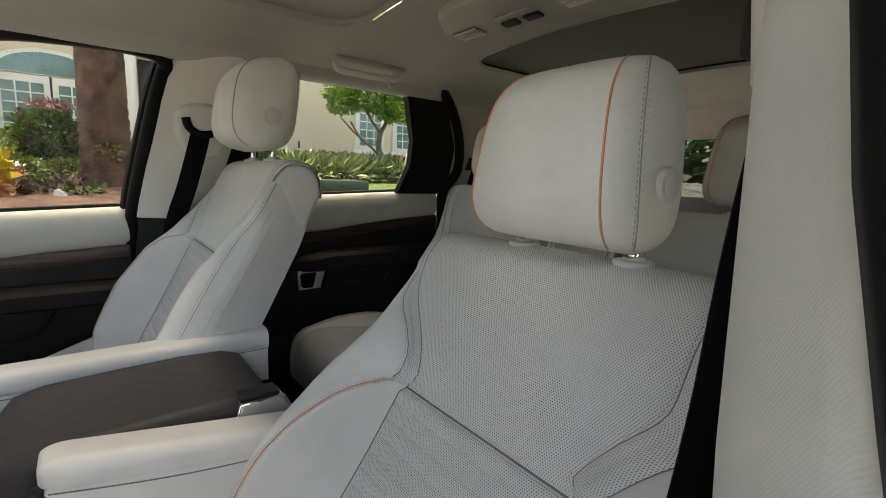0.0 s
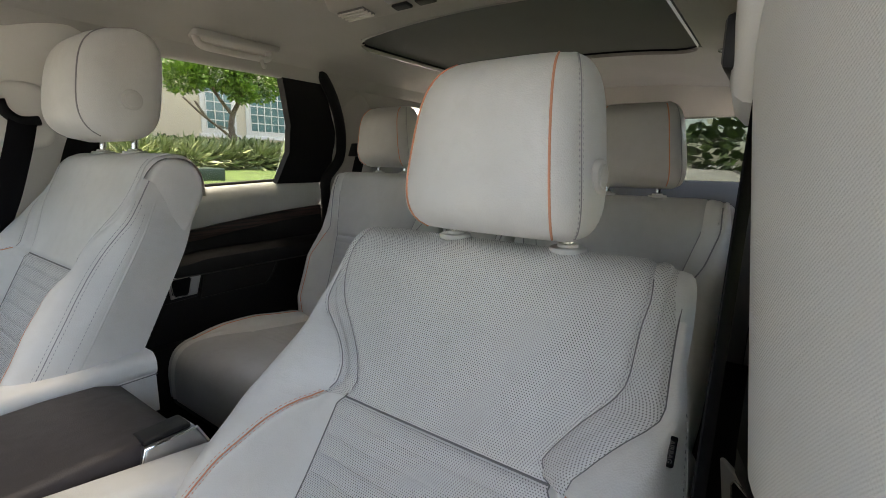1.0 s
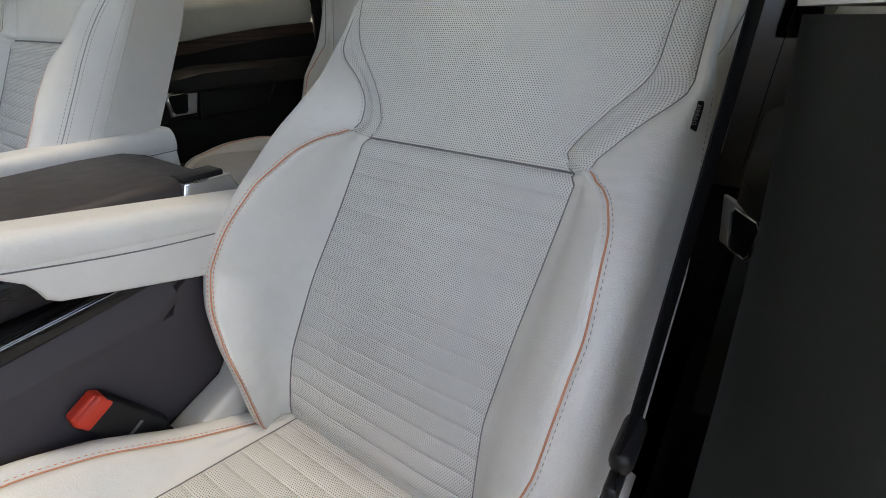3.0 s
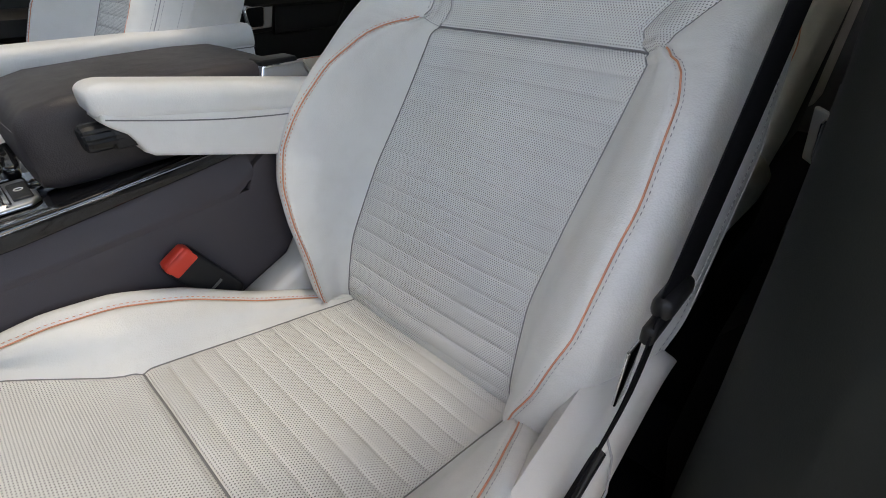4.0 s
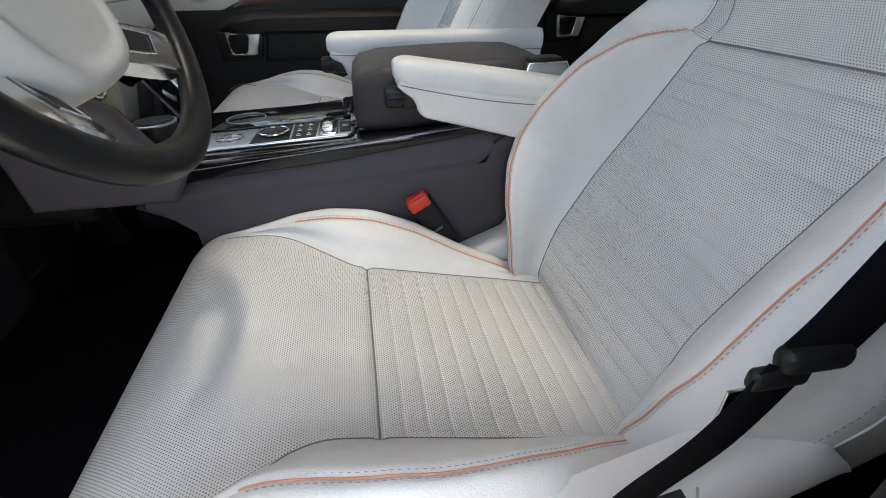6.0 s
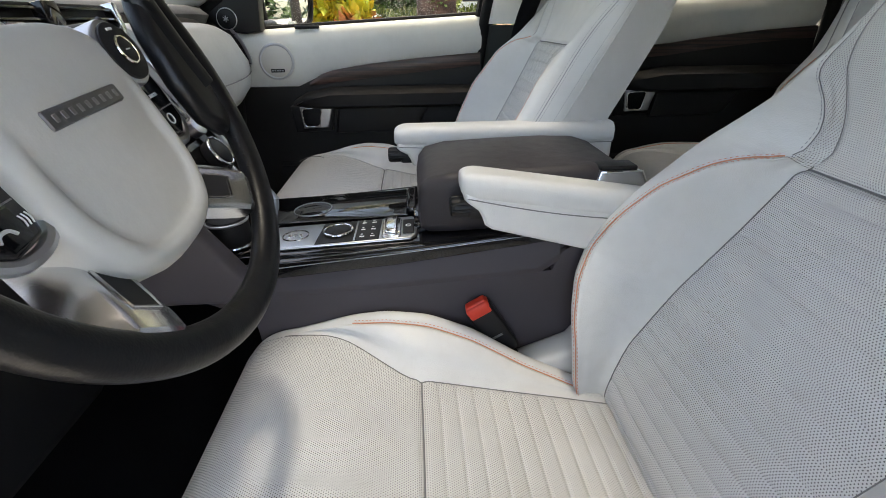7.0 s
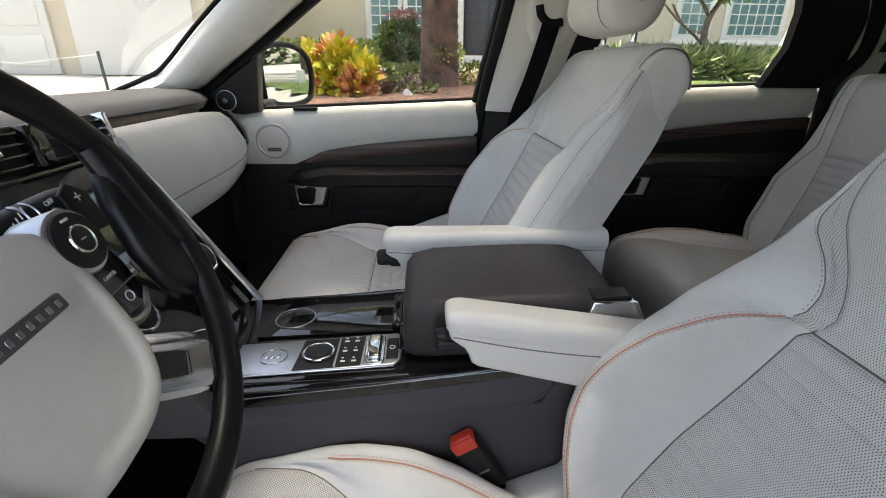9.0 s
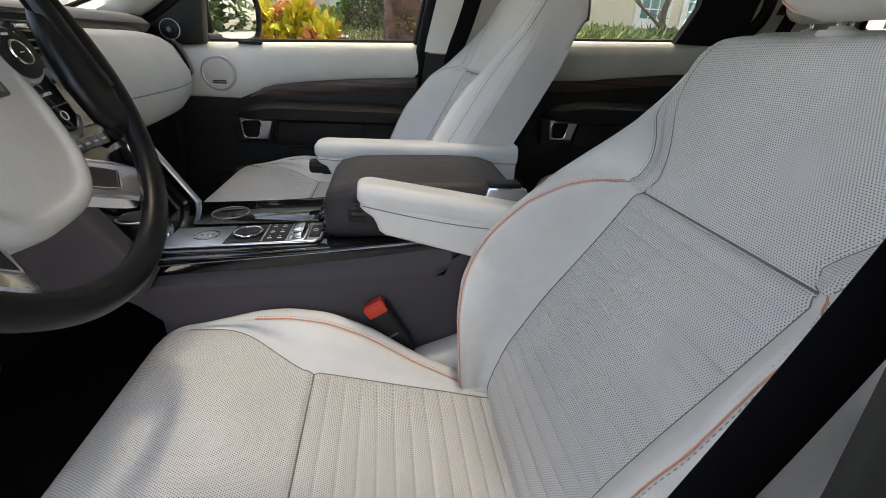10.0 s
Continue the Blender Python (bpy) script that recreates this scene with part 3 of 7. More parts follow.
    part("piping", tube(edge, 0.0022, 6), M_PLASTIC_BLACK, d)
    lowp = [[(x, s * y, z) for y, z in ((0.76, 0.88), (0.72, 0.875), (0.70, 0.84), (0.695, 0.62), (0.72, 0.50), (0.76, 0.46))] for x in steps(x0 + 0.10, x1 - 0.02, 10)]
    part("lower_bin", loft(lowp), M_PLASTIC_BLACK, d, "black map pocket", 50)
    # window seal and pane
    part("window_seal", tube([(x, s * (Y + 0.05), sill(x) + 0.003) for x in steps(x0, x1, 8)], 0.007, 8), M_RUBBER, d)
    return d


F_SILL = lambda x: 1.2625 + (x + 0.74) * 0.0485
F_TOP = lambda x: float(np.interp(x, [-0.80, -0.60, -0.575, -0.545, -0.50, -0.405, -0.235, -0.07], [1.111, 1.111, 1.118, 1.140, 1.153, 1.167, 1.183, 1.194]))
F_BOT = lambda x: float(np.interp(x, [-0.60, -0.575, -0.50, -0.408, -0.07], [1.106, 1.110, 1.117, 1.126, 1.160]))
R_SILL = lambda x: 1.322 + (x - 0.3) * 0.045
R_TOP = lambda x: float(np.interp(x, [0.1, 0.5, 0.6, 0.8, 1.0], [1.198, 1.208, 1.222, 1.243, 1.256]))
R_BOT = lambda x: R_TOP(x) - 0.034
door_front = door_panel(1, -0.79, -0.055, F_SILL, F_TOP, F_BOT, 1, (-0.555, 1.024))
door_rear = door_panel(1, 0.16, 0.985, R_SILL, R_TOP, R_BOT, 2, (0.445, 1.052), rear=True)
door_rear_near = door_panel(-1, 0.16, 0.985, R_SILL, R_TOP, R_BOT, 3, (0.445, 1.052), rear=True)
door_rear_near.location = (0, 0.036, -0.045)
# its pull handle stands canted towards the front
for o in door_rear_near.children:
    if o.name.startswith("door_handle") or o.name.startswith("handle_r"):
        o.matrix_basis = Matrix.Translation((0.445, -0.712, 1.052)) @ Matrix.Rotation(radians(36), 4, "Z") @ Matrix.Translation((-0.445, 0.727, -1.052))
# the driver's door stands wide open on its front hinges
door_open = door_panel(-1, -0.79, -0.055, F_SILL, F_TOP, F_BOT, 4, (-0.555, 1.024))
part("outer_skin", box((-0.86, -0.93, 0.40), (-0.055, -0.825, 1.25), 0.02, 3), M_CAR_PAINT, door_open, "dark painted outer skin")
part("window_frame", tube(spline([(x, -lean(z) - 0.07, z) for x, z in ((-0.80, 1.25), (-0.69, 1.44), (-0.50, 1.575), (-0.36, 1.655), (-0.10, 1.70), (0.03, 1.68), (0.02, 1.56), (-0.05, 1.26))], 5), 0.022, 8), M_RUBBER, door_open, "black window frame")
part("pane", side_panel([(-0.735, 1.25), (-0.055, 1.28), (0.03, 1.57), (0.03, 1.68), (-0.10, 1.70), (-0.27, 1.69), (-0.42, 1.63), (-0.69, 1.45)], -1, 0.004, 0.06), M_GLASS, door_open, "clear side glass")
HINGE = Vector((-0.86, -0.86, 0))
door_open.matrix_world = Matrix.Translation(HINGE) @ Matrix.Rotation(radians(-68), 4, "Z") @ Matrix.Translation(-HINGE)

# speaker, switch and corner tweeter of the front passenger door
sp = Matrix.Translation((-0.662, 0.7585, 1.180)) @ Matrix.Rotation(radians(90), 4, "X")
part("speaker_grille", cyl(0.046, 0.004, 48, 0.0015, sp), M_CREAM_PLASTIC, door_front, "pale speaker grille")
part("speaker_joint", ring(0.0512, 0.0018, 48, 6, sp), M_CREAM_PLASTIC, door_front)
part("speaker_ring", ring(0.0465, 0.0052, 48, 8, sp), M_SATIN, door_front, "satin silver ring")
part("speaker_badge", box((-0.682, 0.7535, 1.150), (-0.642, 0.7565, 1.160), 0.001), M_PLASTIC_BLACK, door_front, "small dark maker's plate")
for i in range(5):
    part("plate_mark", box((-0.679 + i * 0.0072, 0.7528, 1.1535), (-0.674 + i * 0.0072, 0.7537, 1.1565), 0.0004), M_SATIN, door_front)
part("lock_switch", box((-0.60, 0.768, 1.2655), (-0.53, 0.786, 1.2755), 0.003, 2), M_PLASTIC_BLACK, door_front, "dark lock switch in the door top")
tri = thing("corner_tweeter", "black corner panel with round silver-ringed tweeter", "loudspeaker")
part("corner_panel", prism([(-0.88, 1.275), (-0.86, 1.32), (-0.70, 1.45), (-0.672, 1.47), (-0.692, 1.262), (-0.74, 1.255)], "y", 0.752, 0.80, 0.006, 2), M_PLASTIC_BLACK, tri)
tw = Matrix.Translation((-0.780, 0.754, 1.294)) @ Matrix.Rotation(radians(90), 4, "X")
part("tweeter_dish", cyl(0.026, 0.004, 32, 0.001, tw), M_PLASTIC_BLACK, tri)
part("tweeter_ring", ring(0.027, 0.0028, 32, 8, tw), M_SATIN, tri, "satin ring")
part("tweeter_dome", cyl(0.010, 0.009, 24, 0.004, tw), M_PLASTIC_BLACK, tri)
part("tweeter_star", merged(*[box((-0.0015, -0.008, 0.0085), (0.0015, 0.008, 0.0098), 0.0004, 1, tw @ Matrix.Rotation(radians(60 * k), 4, "Z")) for k in range(3)]), M_SATIN, tri)

# passenger window frame: black rear edge, top seal, glass
frame_t = thing("window_1", "front side window in a black frame", "car window", kind="structure")
edge = [(x, lean(z) + 0.03, z) for x, z in ((-0.052, 1.29), (-0.008, 1.44), (0.028, 1.565), (0.048, 1.65), (0.035, 1.684), (0.0, 1.697), (-0.10, 1.700), (-0.26, 1.688), (-0.36, 1.655), (-0.50, 1.575), (-0.60, 1.505), (-0.69, 1.44))]
part("window_frame", tube(spline(edge, 6), 0.019, 10), M_RUBBER, frame_t, "black rubber window frame")
part("window_frame", tube(spline([(x + 0.02, y + 0.02, z + 0.012) for x, y, z in edge[:6]], 6), 0.018, 8), M_RUBBER, frame_t)
pane = side_panel([(-0.735, 1.25), (-0.055, 1.28), (0.03, 1.57), (0.05, 1.68), (-0.10, 1.71), (-0.27, 1.70), (-0.42, 1.63), (-0.69, 1.45)], 1, 0.004, 0.045)
part("pane", pane, M_GLASS, frame_t, "clear side glass").visible_shadow = True

for s, n in ((1, 2), (-1, 3)):
    w = thing(f"window_{n}", "rear side window in a broad black frame", "car window", kind="structure")
    gl = [(0.15, 1.31), (0.82, 1.345), (0.86, 1.54), (0.78, 1.73), (0.30, 1.73), (0.22, 1.50)]
    part("pane", side_panel(gl, s, 0.004, 0.05), M_GLASS_DARK if s < 0 else M_GLASS, w, "clear side glass").visible_shadow = True
    part("front_frame", side_panel([(0.115, 1.24), (0.235, 1.24), (0.29, 1.50), (0.37, 1.74), (0.22, 1.74)], s, 0.04, 0.0), M_RUBBER, w, "black door frame")
    # broad black pillar cover behind the glass
    blk = [(0.80, 1.34), (0.846, 1.45), (0.842, 1.54), (0.80, 1.65), (0.765, 1.735), (0.89, 1.745), (0.985, 1.64), (1.045, 1.53), (1.052, 1.42), (0.995, 1.34)]
    part("black_cover", side_panel(blk, s, 0.03, 0.008), M_RUBBER, w, "black rear door frame")
    rub = [(0.985, 1.10), (1.0, 1.22), (0.995, 1.345), (1.055, 1.43), (1.048, 1.535), (0.985, 1.645), (0.89, 1.742)]
    part("door_seal", tube(spline([(x + 0.012, s * (lean(z) - 0.004), z) for x, z in rub], 6), 0.020, 10), M_RUBBER, w, "black rubber door seal")
    part("top_seal", tube([(x, s * (lean(1.715) + 0.01), 1.715) for x in steps(0.28, 0.90, 8)], 0.011, 8), M_RUBBER, w)
    # rear quarter trim and its small window
    q = thing(f"trim_quarter_{n - 1}", "grey cloth rear quarter trim round a small window", "quarter trim", kind="structure")
    lowq = [(1.0, 0.4), (1.0, 1.22), (1.01, 1.34), (1.06, 1.42), (1.06, 1.53), (0.99, 1.65), (0.90, 1.76), (1.42, 1.76), (1.40, 1.62), (1.44, 1.46), (1.50, 1.40), (2.1, 1.40), (2.1, 0.4)]
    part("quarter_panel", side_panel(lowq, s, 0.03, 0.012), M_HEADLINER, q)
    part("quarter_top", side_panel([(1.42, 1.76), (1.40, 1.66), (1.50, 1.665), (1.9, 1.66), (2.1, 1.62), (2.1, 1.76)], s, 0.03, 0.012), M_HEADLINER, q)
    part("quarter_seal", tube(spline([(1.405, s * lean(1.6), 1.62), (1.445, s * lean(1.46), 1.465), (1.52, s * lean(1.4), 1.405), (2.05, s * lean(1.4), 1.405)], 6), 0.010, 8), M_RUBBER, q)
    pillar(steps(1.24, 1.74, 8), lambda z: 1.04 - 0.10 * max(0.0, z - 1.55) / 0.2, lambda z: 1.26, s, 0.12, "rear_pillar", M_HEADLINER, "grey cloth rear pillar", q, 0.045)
    # retractor belt of the rear seat
    part("rear_belt", strap(spline([(1.12, s * 0.67, 1.46), (1.08, s * 0.665, 1.36), (1.04, s * 0.655, 1.22), (1.02, s * 0.65, 0.95)], 6), 0.047, 0.0016, (1, 0, 0.4)), M_WEBBING, q, "black seat belt")
    part("rear_belt_guide", prism([(1.08, 1.44), (1.10, 1.49), (1.15, 1.49), (1.16, 1.44)], "y", *sorted((s * 0.66, s * 0.71)), 0.008, 2), M_PLASTIC_BLACK, q)

# rear of the cabin
tail = thing("wall_tailgate", "dark tailgate with its window at the back of the car", "tailgate", kind="structure")
part("lower_panel", box((2.05, -0.82, 0.35), (2.10, 0.82, 1.36), 0.01), M_PLASTIC_GREY, tail)
part("upper_panel", box((2.05, -0.82, 1.62), (2.10, 0.82, 1.88), 0.01), M_HEADLINER, tail)
for s in (-1, 1):
    part("side_panel", box((2.05, min(s * 0.60, s * 0.82), 1.18), (2.10, max(s * 0.60, s * 0.82), 1.62), 0.01), M_HEADLINER, tail)
part("pane", box((2.07, -0.60, 1.18), (2.075, 0.60, 1.62), 0.0), M_GLASS_DARK, tail, "tinted rear glass").visible_shadow = True
third = box((1.75, -0.55, 0.75), (1.92, 0.55, 1.28), 0.03, 3)
tagged(part("third_row_backrest", third, M_REAR_SHADED), "folded pale leather third-row backrest", "car seat")

# floor, sills, firewall
tagged(part("floor", box((-1.3, -0.80, 0.36), (2.1, 0.80, 0.42), 0.0), M_CARPET), "black carpeted car floor", "car floor", kind="structure")
tagged(part("rear_floor", box((0.30, -0.78, 0.42), (2.05, 0.78, 0.60), 0.02), M_CARPET), "raised black carpet under the rear seats", "car floor", kind="structure")
tagged(part("wall_firewall", box((-1.32, -0.80, 0.36), (-1.27, 0.80, 1.22), 0.0), M_CARPET), "black firewall under the dashboard", "firewall", kind="structure")
sill_t = thing("door_sill", "black door sill with rubber seal below the open door", "door sill", kind="structure")
part("sill_cover", prism([(-0.86, 0.40), (-0.80, 0.445), (-0.74, 0.45), (-0.70, 0.40)], "x", -0.95, 0.0, 0.008, 2), M_PLASTIC_BLACK, sill_t)
part("seal", tube([(-0.9, -0.80, 0.455), (-0.3, -0.80, 0.455), (-0.12, -0.80, 0.47)], 0.012, 8), M_RUBBER, sill_t)
tagged(part("wall_quarter_outer", box((-1.3, 0.80, 0.36), (2.1, 0.84, 1.20), 0.0), M_CAR_PAINT), "dark painted outside of the car", "car body", kind="structure")
tagged(part("wall_quarter_outer", box((0.02, -0.84, 0.36), (2.1, -0.80, 1.20), 0.0), M_CAR_PAINT), "dark painted outside of the car", "car body", kind="structure")

# front pillars, windscreen
for s, n in ((1, 3), (-1, 4)):
    ap = thing(f"trim_pillar_{n}", "pale smooth front pillar beside the windscreen", "pillar", kind="structure")
    lower = [(-0.99, 0.745, 1.29), (-0.86, 0.745, 1.318), (-0.76, 0.742, 1.383), (-0.655, 0.735, 1.457), (-0.52, 0.715, 1.553), (-0.40, 0.69, 1.632), (-0.30, 0.67, 1.69)]
    upper = [(-1.08, 0.70, 1.30), (-0.96, 0.70, 1.347), (-0.905, 0.695, 1.375), (-0.80, 0.68, 1.470), (-0.70, 0.665, 1.553), (-0.60, 0.645, 1.625), (-0.50, 0.62, 1.70)]
    rings = []
    for a, b in zip(spline(lower, 4), spline(upper, 4)):
        a, b = Vector((a.x, s * a.y, a.z)), Vector((b.x, s * b.y, b.z))
        inn = Vector((0, -s * 0.030, -0.008))
        outw = Vector((0, s * 0.04, 0.02))
        rings.append([a, a.lerp(b, 0.12) + inn * 0.8, a.lerp(b, 0.4) + inn * 1.2, a.lerp(b, 0.75) + inn, b, b + outw, a + outw])
    part("pillar_trim", loft(rings), M_DOOR_TOP if s > 0 else M_CREAM_PLASTIC, ap, "", 60)
    part("screen_seal", tube([Vector((p.x - 0.008, s * (p.y + 0.006), p.z + 0.006)) for p in spline(upper, 4)], 0.006, 8), M_RUBBER, ap, "black windscreen edge")
    part("door_seal", tube([Vector((p.x + 0.012, s * (p.y + 0.012), p.z - 0.004)) for p in spline(lower, 4)], 0.014, 8), M_RUBBER, ap, "black rubber seal")
ws = thing("windscreen", "clear raked windscreen glass", "windscreen", kind="structure")
rings = []
for i in range(9):
    f = i / 8
    x, z, hw = -1.22 + f * 0.66, 1.26 + f * 0.47, 0.76 - f * 0.10
    rings.append([(x + 0.10 * (k / 6 - 1) ** 2, (k / 6 - 1) * hw, z) for k in range(13)])
part("pane", loft(rings, cap=False, closed=False), M_SCREEN, ws).visible_shadow = True

# outside mirror on the passenger's door
mir = thing("door_mirror", "black door mirror with rounded housing", "door mirror")
turn = Matrix.Translation((-0.665, 0.985, 1.358)) @ Matrix.Rotation(radians(-32), 4, "Z")
outline = [(-0.085, -0.085), (-0.09, 0.02), (-0.075, 0.08), (-0.03, 0.098), (0.03, 0.095), (0.075, 0.07), (0.095, 0.02), (0.092, -0.05), (0.07, -0.085), (0.0, -0.098)]
outline = [(p.x * 1.22, p.y) for p in spline([(a, b, 0) for a, b in outline + outline[:1]], 5)][:-1]
rings = []
for dpt, k in ((0.0, 0.93), (-0.004, 0.98), (0.004, 1.0), (0.05, 1.0), (0.09, 0.88), (0.115, 0.6), (0.122, 0.25)):
    rings.append([turn @ Vector((dpt * -1, a * k, b * k)) for a, b in outline])
part("housing", loft(rings), M_CAR_PAINT, mir, "gloss black housing")
part("bezel", tube([turn @ Vector((0.002, a * 0.95, b * 0.95)) for a, b in outline], 0.010, 8, closed=True), M_RUBBER, mir)
part("mirror_glass", loft([[turn @ Vector((0.003, a * 0.88, b * 0.88)) for a, b in outline], [turn @ Vector((0.0, a * 0.88, b * 0.88)) for a, b in outline]]), M_MIRROR, mir, "reflecting mirror glass")
part("mirror_arm", box((-0.75, 0.80, 1.255), (-0.69, 0.95, 1.29), 0.012, 3), M_PLASTIC_BLACK, mir)


# ---- seats ----
def catmull(ctrl, t):
    """Smooth rows through control values ctrl[k] (arrays along the seat) at places t."""
    k = len(ctrl)
    out = []
    for v in t:
        i = min(int(v), k - 2)
        f = v - i
        p0, p1, p2, p3 = ctrl[max(i - 1, 0)], ctrl[i], ctrl[i + 1], ctrl[min(i + 2, k - 1)]
        m1, m2 = (p2 - p0) / 2, (p3 - p1) / 2
        if i == 0:
            m1 = (p2 - p1)
        h00, h10, h01, h11 = 2 * f ** 3 - 3 * f ** 2 + 1, f ** 3 - 2 * f ** 2 + f, -2 * f ** 3 + 3 * f ** 2, f ** 3 - f ** 2
        out.append(h00 * p1 + h10 * m1 + h01 * p2 + h11 * m2)
    return np.array(out)


def fair(x, xs, ys):
    """Table look-up with softened corners."""
    return (np.interp(x - 0.012, xs, ys) + 2 * np.interp(x, xs, ys) + np.interp(x + 0.012, xs, ys)) / 4


class Pad:
    """An upholstered pad: a curve in the seat's x-z plane, swept sideways with a bolstered cross-section.
    Columns run over -8..8: within 2 the centre, 2 to 4 the bolster's face, beyond 4 the side."""

    def __init__(self, curve, seam, wi, wo, W, h, drop, flip, ribs=(), pitch=0.0241, rows=480, other=None, crest=0.84, mid=None):
        c = np.array([(p.x, p.z) for p in spline([(x, 0, z) for x, z in curve], 20)])
        arc = np.concatenate([[0], np.cumsum(np.hypot(*np.diff(c, axis=0).T))])
        self.total = arc[-1]
        n1 = max(3, int(rows * seam / self.total))
        s = np.concatenate([np.linspace(0, seam, n1 + 1), np.linspace(seam, self.total, rows - n1 + 1)[1:]])
        self.s, self.cut = s, n1
        X, Z = np.interp(s, arc, c[:, 0]), np.interp(s, arc, c[:, 1])
        tx, tz = np.gradient(X, s), np.gradient(Z, s)
        k = np.ones(7) / 7
        tx, tz = (np.convolve(np.pad(v, 3, mode="edge"), k, "valid") for v in (tx, tz))
        ln = np.hypot(tx, tz)
        nx, nz = (-tz / ln, tx / ln) if not flip else (tz / ln, -tx / ln)
        t = np.concatenate([np.linspace(0, 2, 31), np.linspace(2, 4, 17)[1:], np.linspace(4, 8, 23)[1:]])
        self.c2, self.c4, self.half = 30, 46, len(t) - 1
        fade = fair(s, *zip(*drop)) if isinstance(drop, list) else 0 * s + drop

        def half(wi, wo, W, h, mid=None, crest=0.84):
            i_, o_, W_, h_ = (fair(s, *zip(*k)) for k in (wi, wo, W, h))
            ctrl_w = [0 * s, i_ * 0.5, i_, i_ * 0.45 + o_ * 0.55, o_, o_ * 0.45 + W_ * 0.55 + 0.004, W_, W_ - 0.002, W_ - 0.010]
            full = h_ * crest - 0.004 if mid is None else fair(s, *zip(*mid))
            ctrl_d = [0 * s, 0 * s, 0 * s, h_ * 0.68, h_, full, full * 0.36 - np.minimum(0.024, fade * 0.3), -fade * 0.5, -fade]
            w, d = catmull(ctrl_w, t), catmull(ctrl_d, t)
            # creases along the seams
            for j in (self.c2, self.c4):
                gap = np.hypot(w - w[j], d - d[j])
                d = d - 0.0036 * np.exp(-(gap / 0.0042) ** 2)
            lim = np.arange(len(t))[:, None] <= self.c2
            gap = np.abs(s - seam)[None, :]
            d = d - np.where(lim, 0.004 * np.exp(-(gap / 0.005) ** 2), 0)
            if ribs:
                inside = (s > ribs[0]) & (s < ribs[1])
                off = np.abs((s - seam + pitch / 2) % pitch - pitch / 2)
                deep = 0.55 + 0.45 * np.clip((0.26 - s) / 0.16, 0, 1)
                wave = deep * (-0.0026 * np.exp(-(off / 0.0019) ** 2) - 0.0016 * (2 * (0.5 - off / pitch)) ** 2)
                side = np.clip((i_[None, :] - w) / 0.008, 0, 1)
                d = d + np.where(inside[None, :] & lim, wave[None, :] * side, 0)
            return w, d
        w, d = half(wi, wo, W, h, mid, crest)
        w2, d2 = half(*other) if other else (w, d)
        # "other" shapes the side towards -y
        self.w = np.concatenate([-w2[:0:-1], w])
        self.d = np.concatenate([d2[:0:-1], d])
        self.P = np.stack([X + nx * self.d, self.w, Z + nz * self.d], axis=-1)
        self.N = np.stack([nx, 0 * nx, nz], axis=-1)

    def block(self, name, i0, i1, j0, j1, material, parent, label=""):
        """The patch of columns i0..i1 (from the middle) and rows j0..j1 as a mesh with its UV in metres."""
        a, b = i0 + self.half, i1 + self.half
        P = self.P[a:b + 1, j0:j1 + 1]
        n, m = P.shape[:2]
        idx = np.arange(n * m).reshape(n, m)
        quads = np.stack([idx[:-1, :-1], idx[1:, :-1], idx[1:, 1:], idx[:-1, 1:]], -1).reshape(-1, 4)
        me = bpy.data.meshes.new(name)
        me.from_pydata(P.reshape(-1, 3).tolist(), [], quads.tolist())
        across = np.concatenate([np.zeros((1, m)), np.cumsum(np.linalg.norm(np.diff(P, axis=0), axis=2), axis=0)])
        across = across - across[n // 2][None, :]
        uv = np.stack([across, np.broadcast_to(self.s[None, j0:j1 + 1], (n, m))], -1).reshape(-1, 2)
        layer = me.uv_layers.new(name="UVMap")
        vi = np.empty(len(me.loops), dtype=np.int32)
        me.loops.foreach_get("vertex_index", vi)
        layer.data.foreach_set("uv", uv[vi].astype(np.float32).ravel())
        return finish(name, me, material, parent, label, 0)

    def row(self, s):
        return int(np.argmin(np.abs(self.s - s)))

    def line(self, col, s0, s1, lift=0.001, step=1, shift=0.0):
        """Points along a column (may be negative), for piping and stitches."""
        j0, j1 = self.row(s0), self.row(s1)
        c = col + self.half
        nb = 1 if col > 0 else -1
        out = []
        for j in range(j0, j1 + 1, step):
            p = self.P[c, j]
            side = self.P[c + nb, j] - self.P[c - nb, j]
            side = side / np.linalg.norm(side)
            along = self.P[c, min(j + 1, len(self.s) - 1)] - self.P[c, max(j - 1, 0)]
            nrm = np.cross(side, along)
            nrm = nrm / (np.linalg.norm(nrm) + 1e-9)
            if nrm @ self.N[j] < 0:
                nrm = -nrm
            out.append(Vector(p + nrm * lift + side * shift))
        return out

    def cross(self, s, c0, c1, lift=0.001, shift=0.0):
        j = self.row(s + shift)
        return [Vector(self.P[c + self.half, j] + self.N[j] * lift) for c in range(c0, c1 + 1)]


def headrest_body(w, h, depth, lean):
    """Rings of a cushion: rounder at the back, flatter in front, narrower at top and bottom."""
    rings = []
    n = 44
    for i in range(29):
        f = i / 28
        z = h * f
        e = max(0.10, max(0.0, 1 - abs(2 * f - 1) ** 4.2) ** 0.48)
        hw = w / 2 * (0.70 + 0.30 * e) * (1.05 - 0.24 * f)
        front, back = -depth * (0.60 * e + 0.05 * math.sin(math.pi * f)), depth * 0.40 * e
        ringp = []
        for k in range(n):
            a = 2 * math.pi * k / n
            c, s = math.cos(a), math.sin(a)
            cx, sy = math.copysign(abs(c) ** (0.46 if c < 0 else 0.6), c), math.copysign(abs(s) ** 0.56, s)
            x = (front if cx < 0 else back) * abs(cx)
            ringp.append((x + lean * (z - h * 0.4), hw * sy, z))
        rings.append(ringp)
    return rings


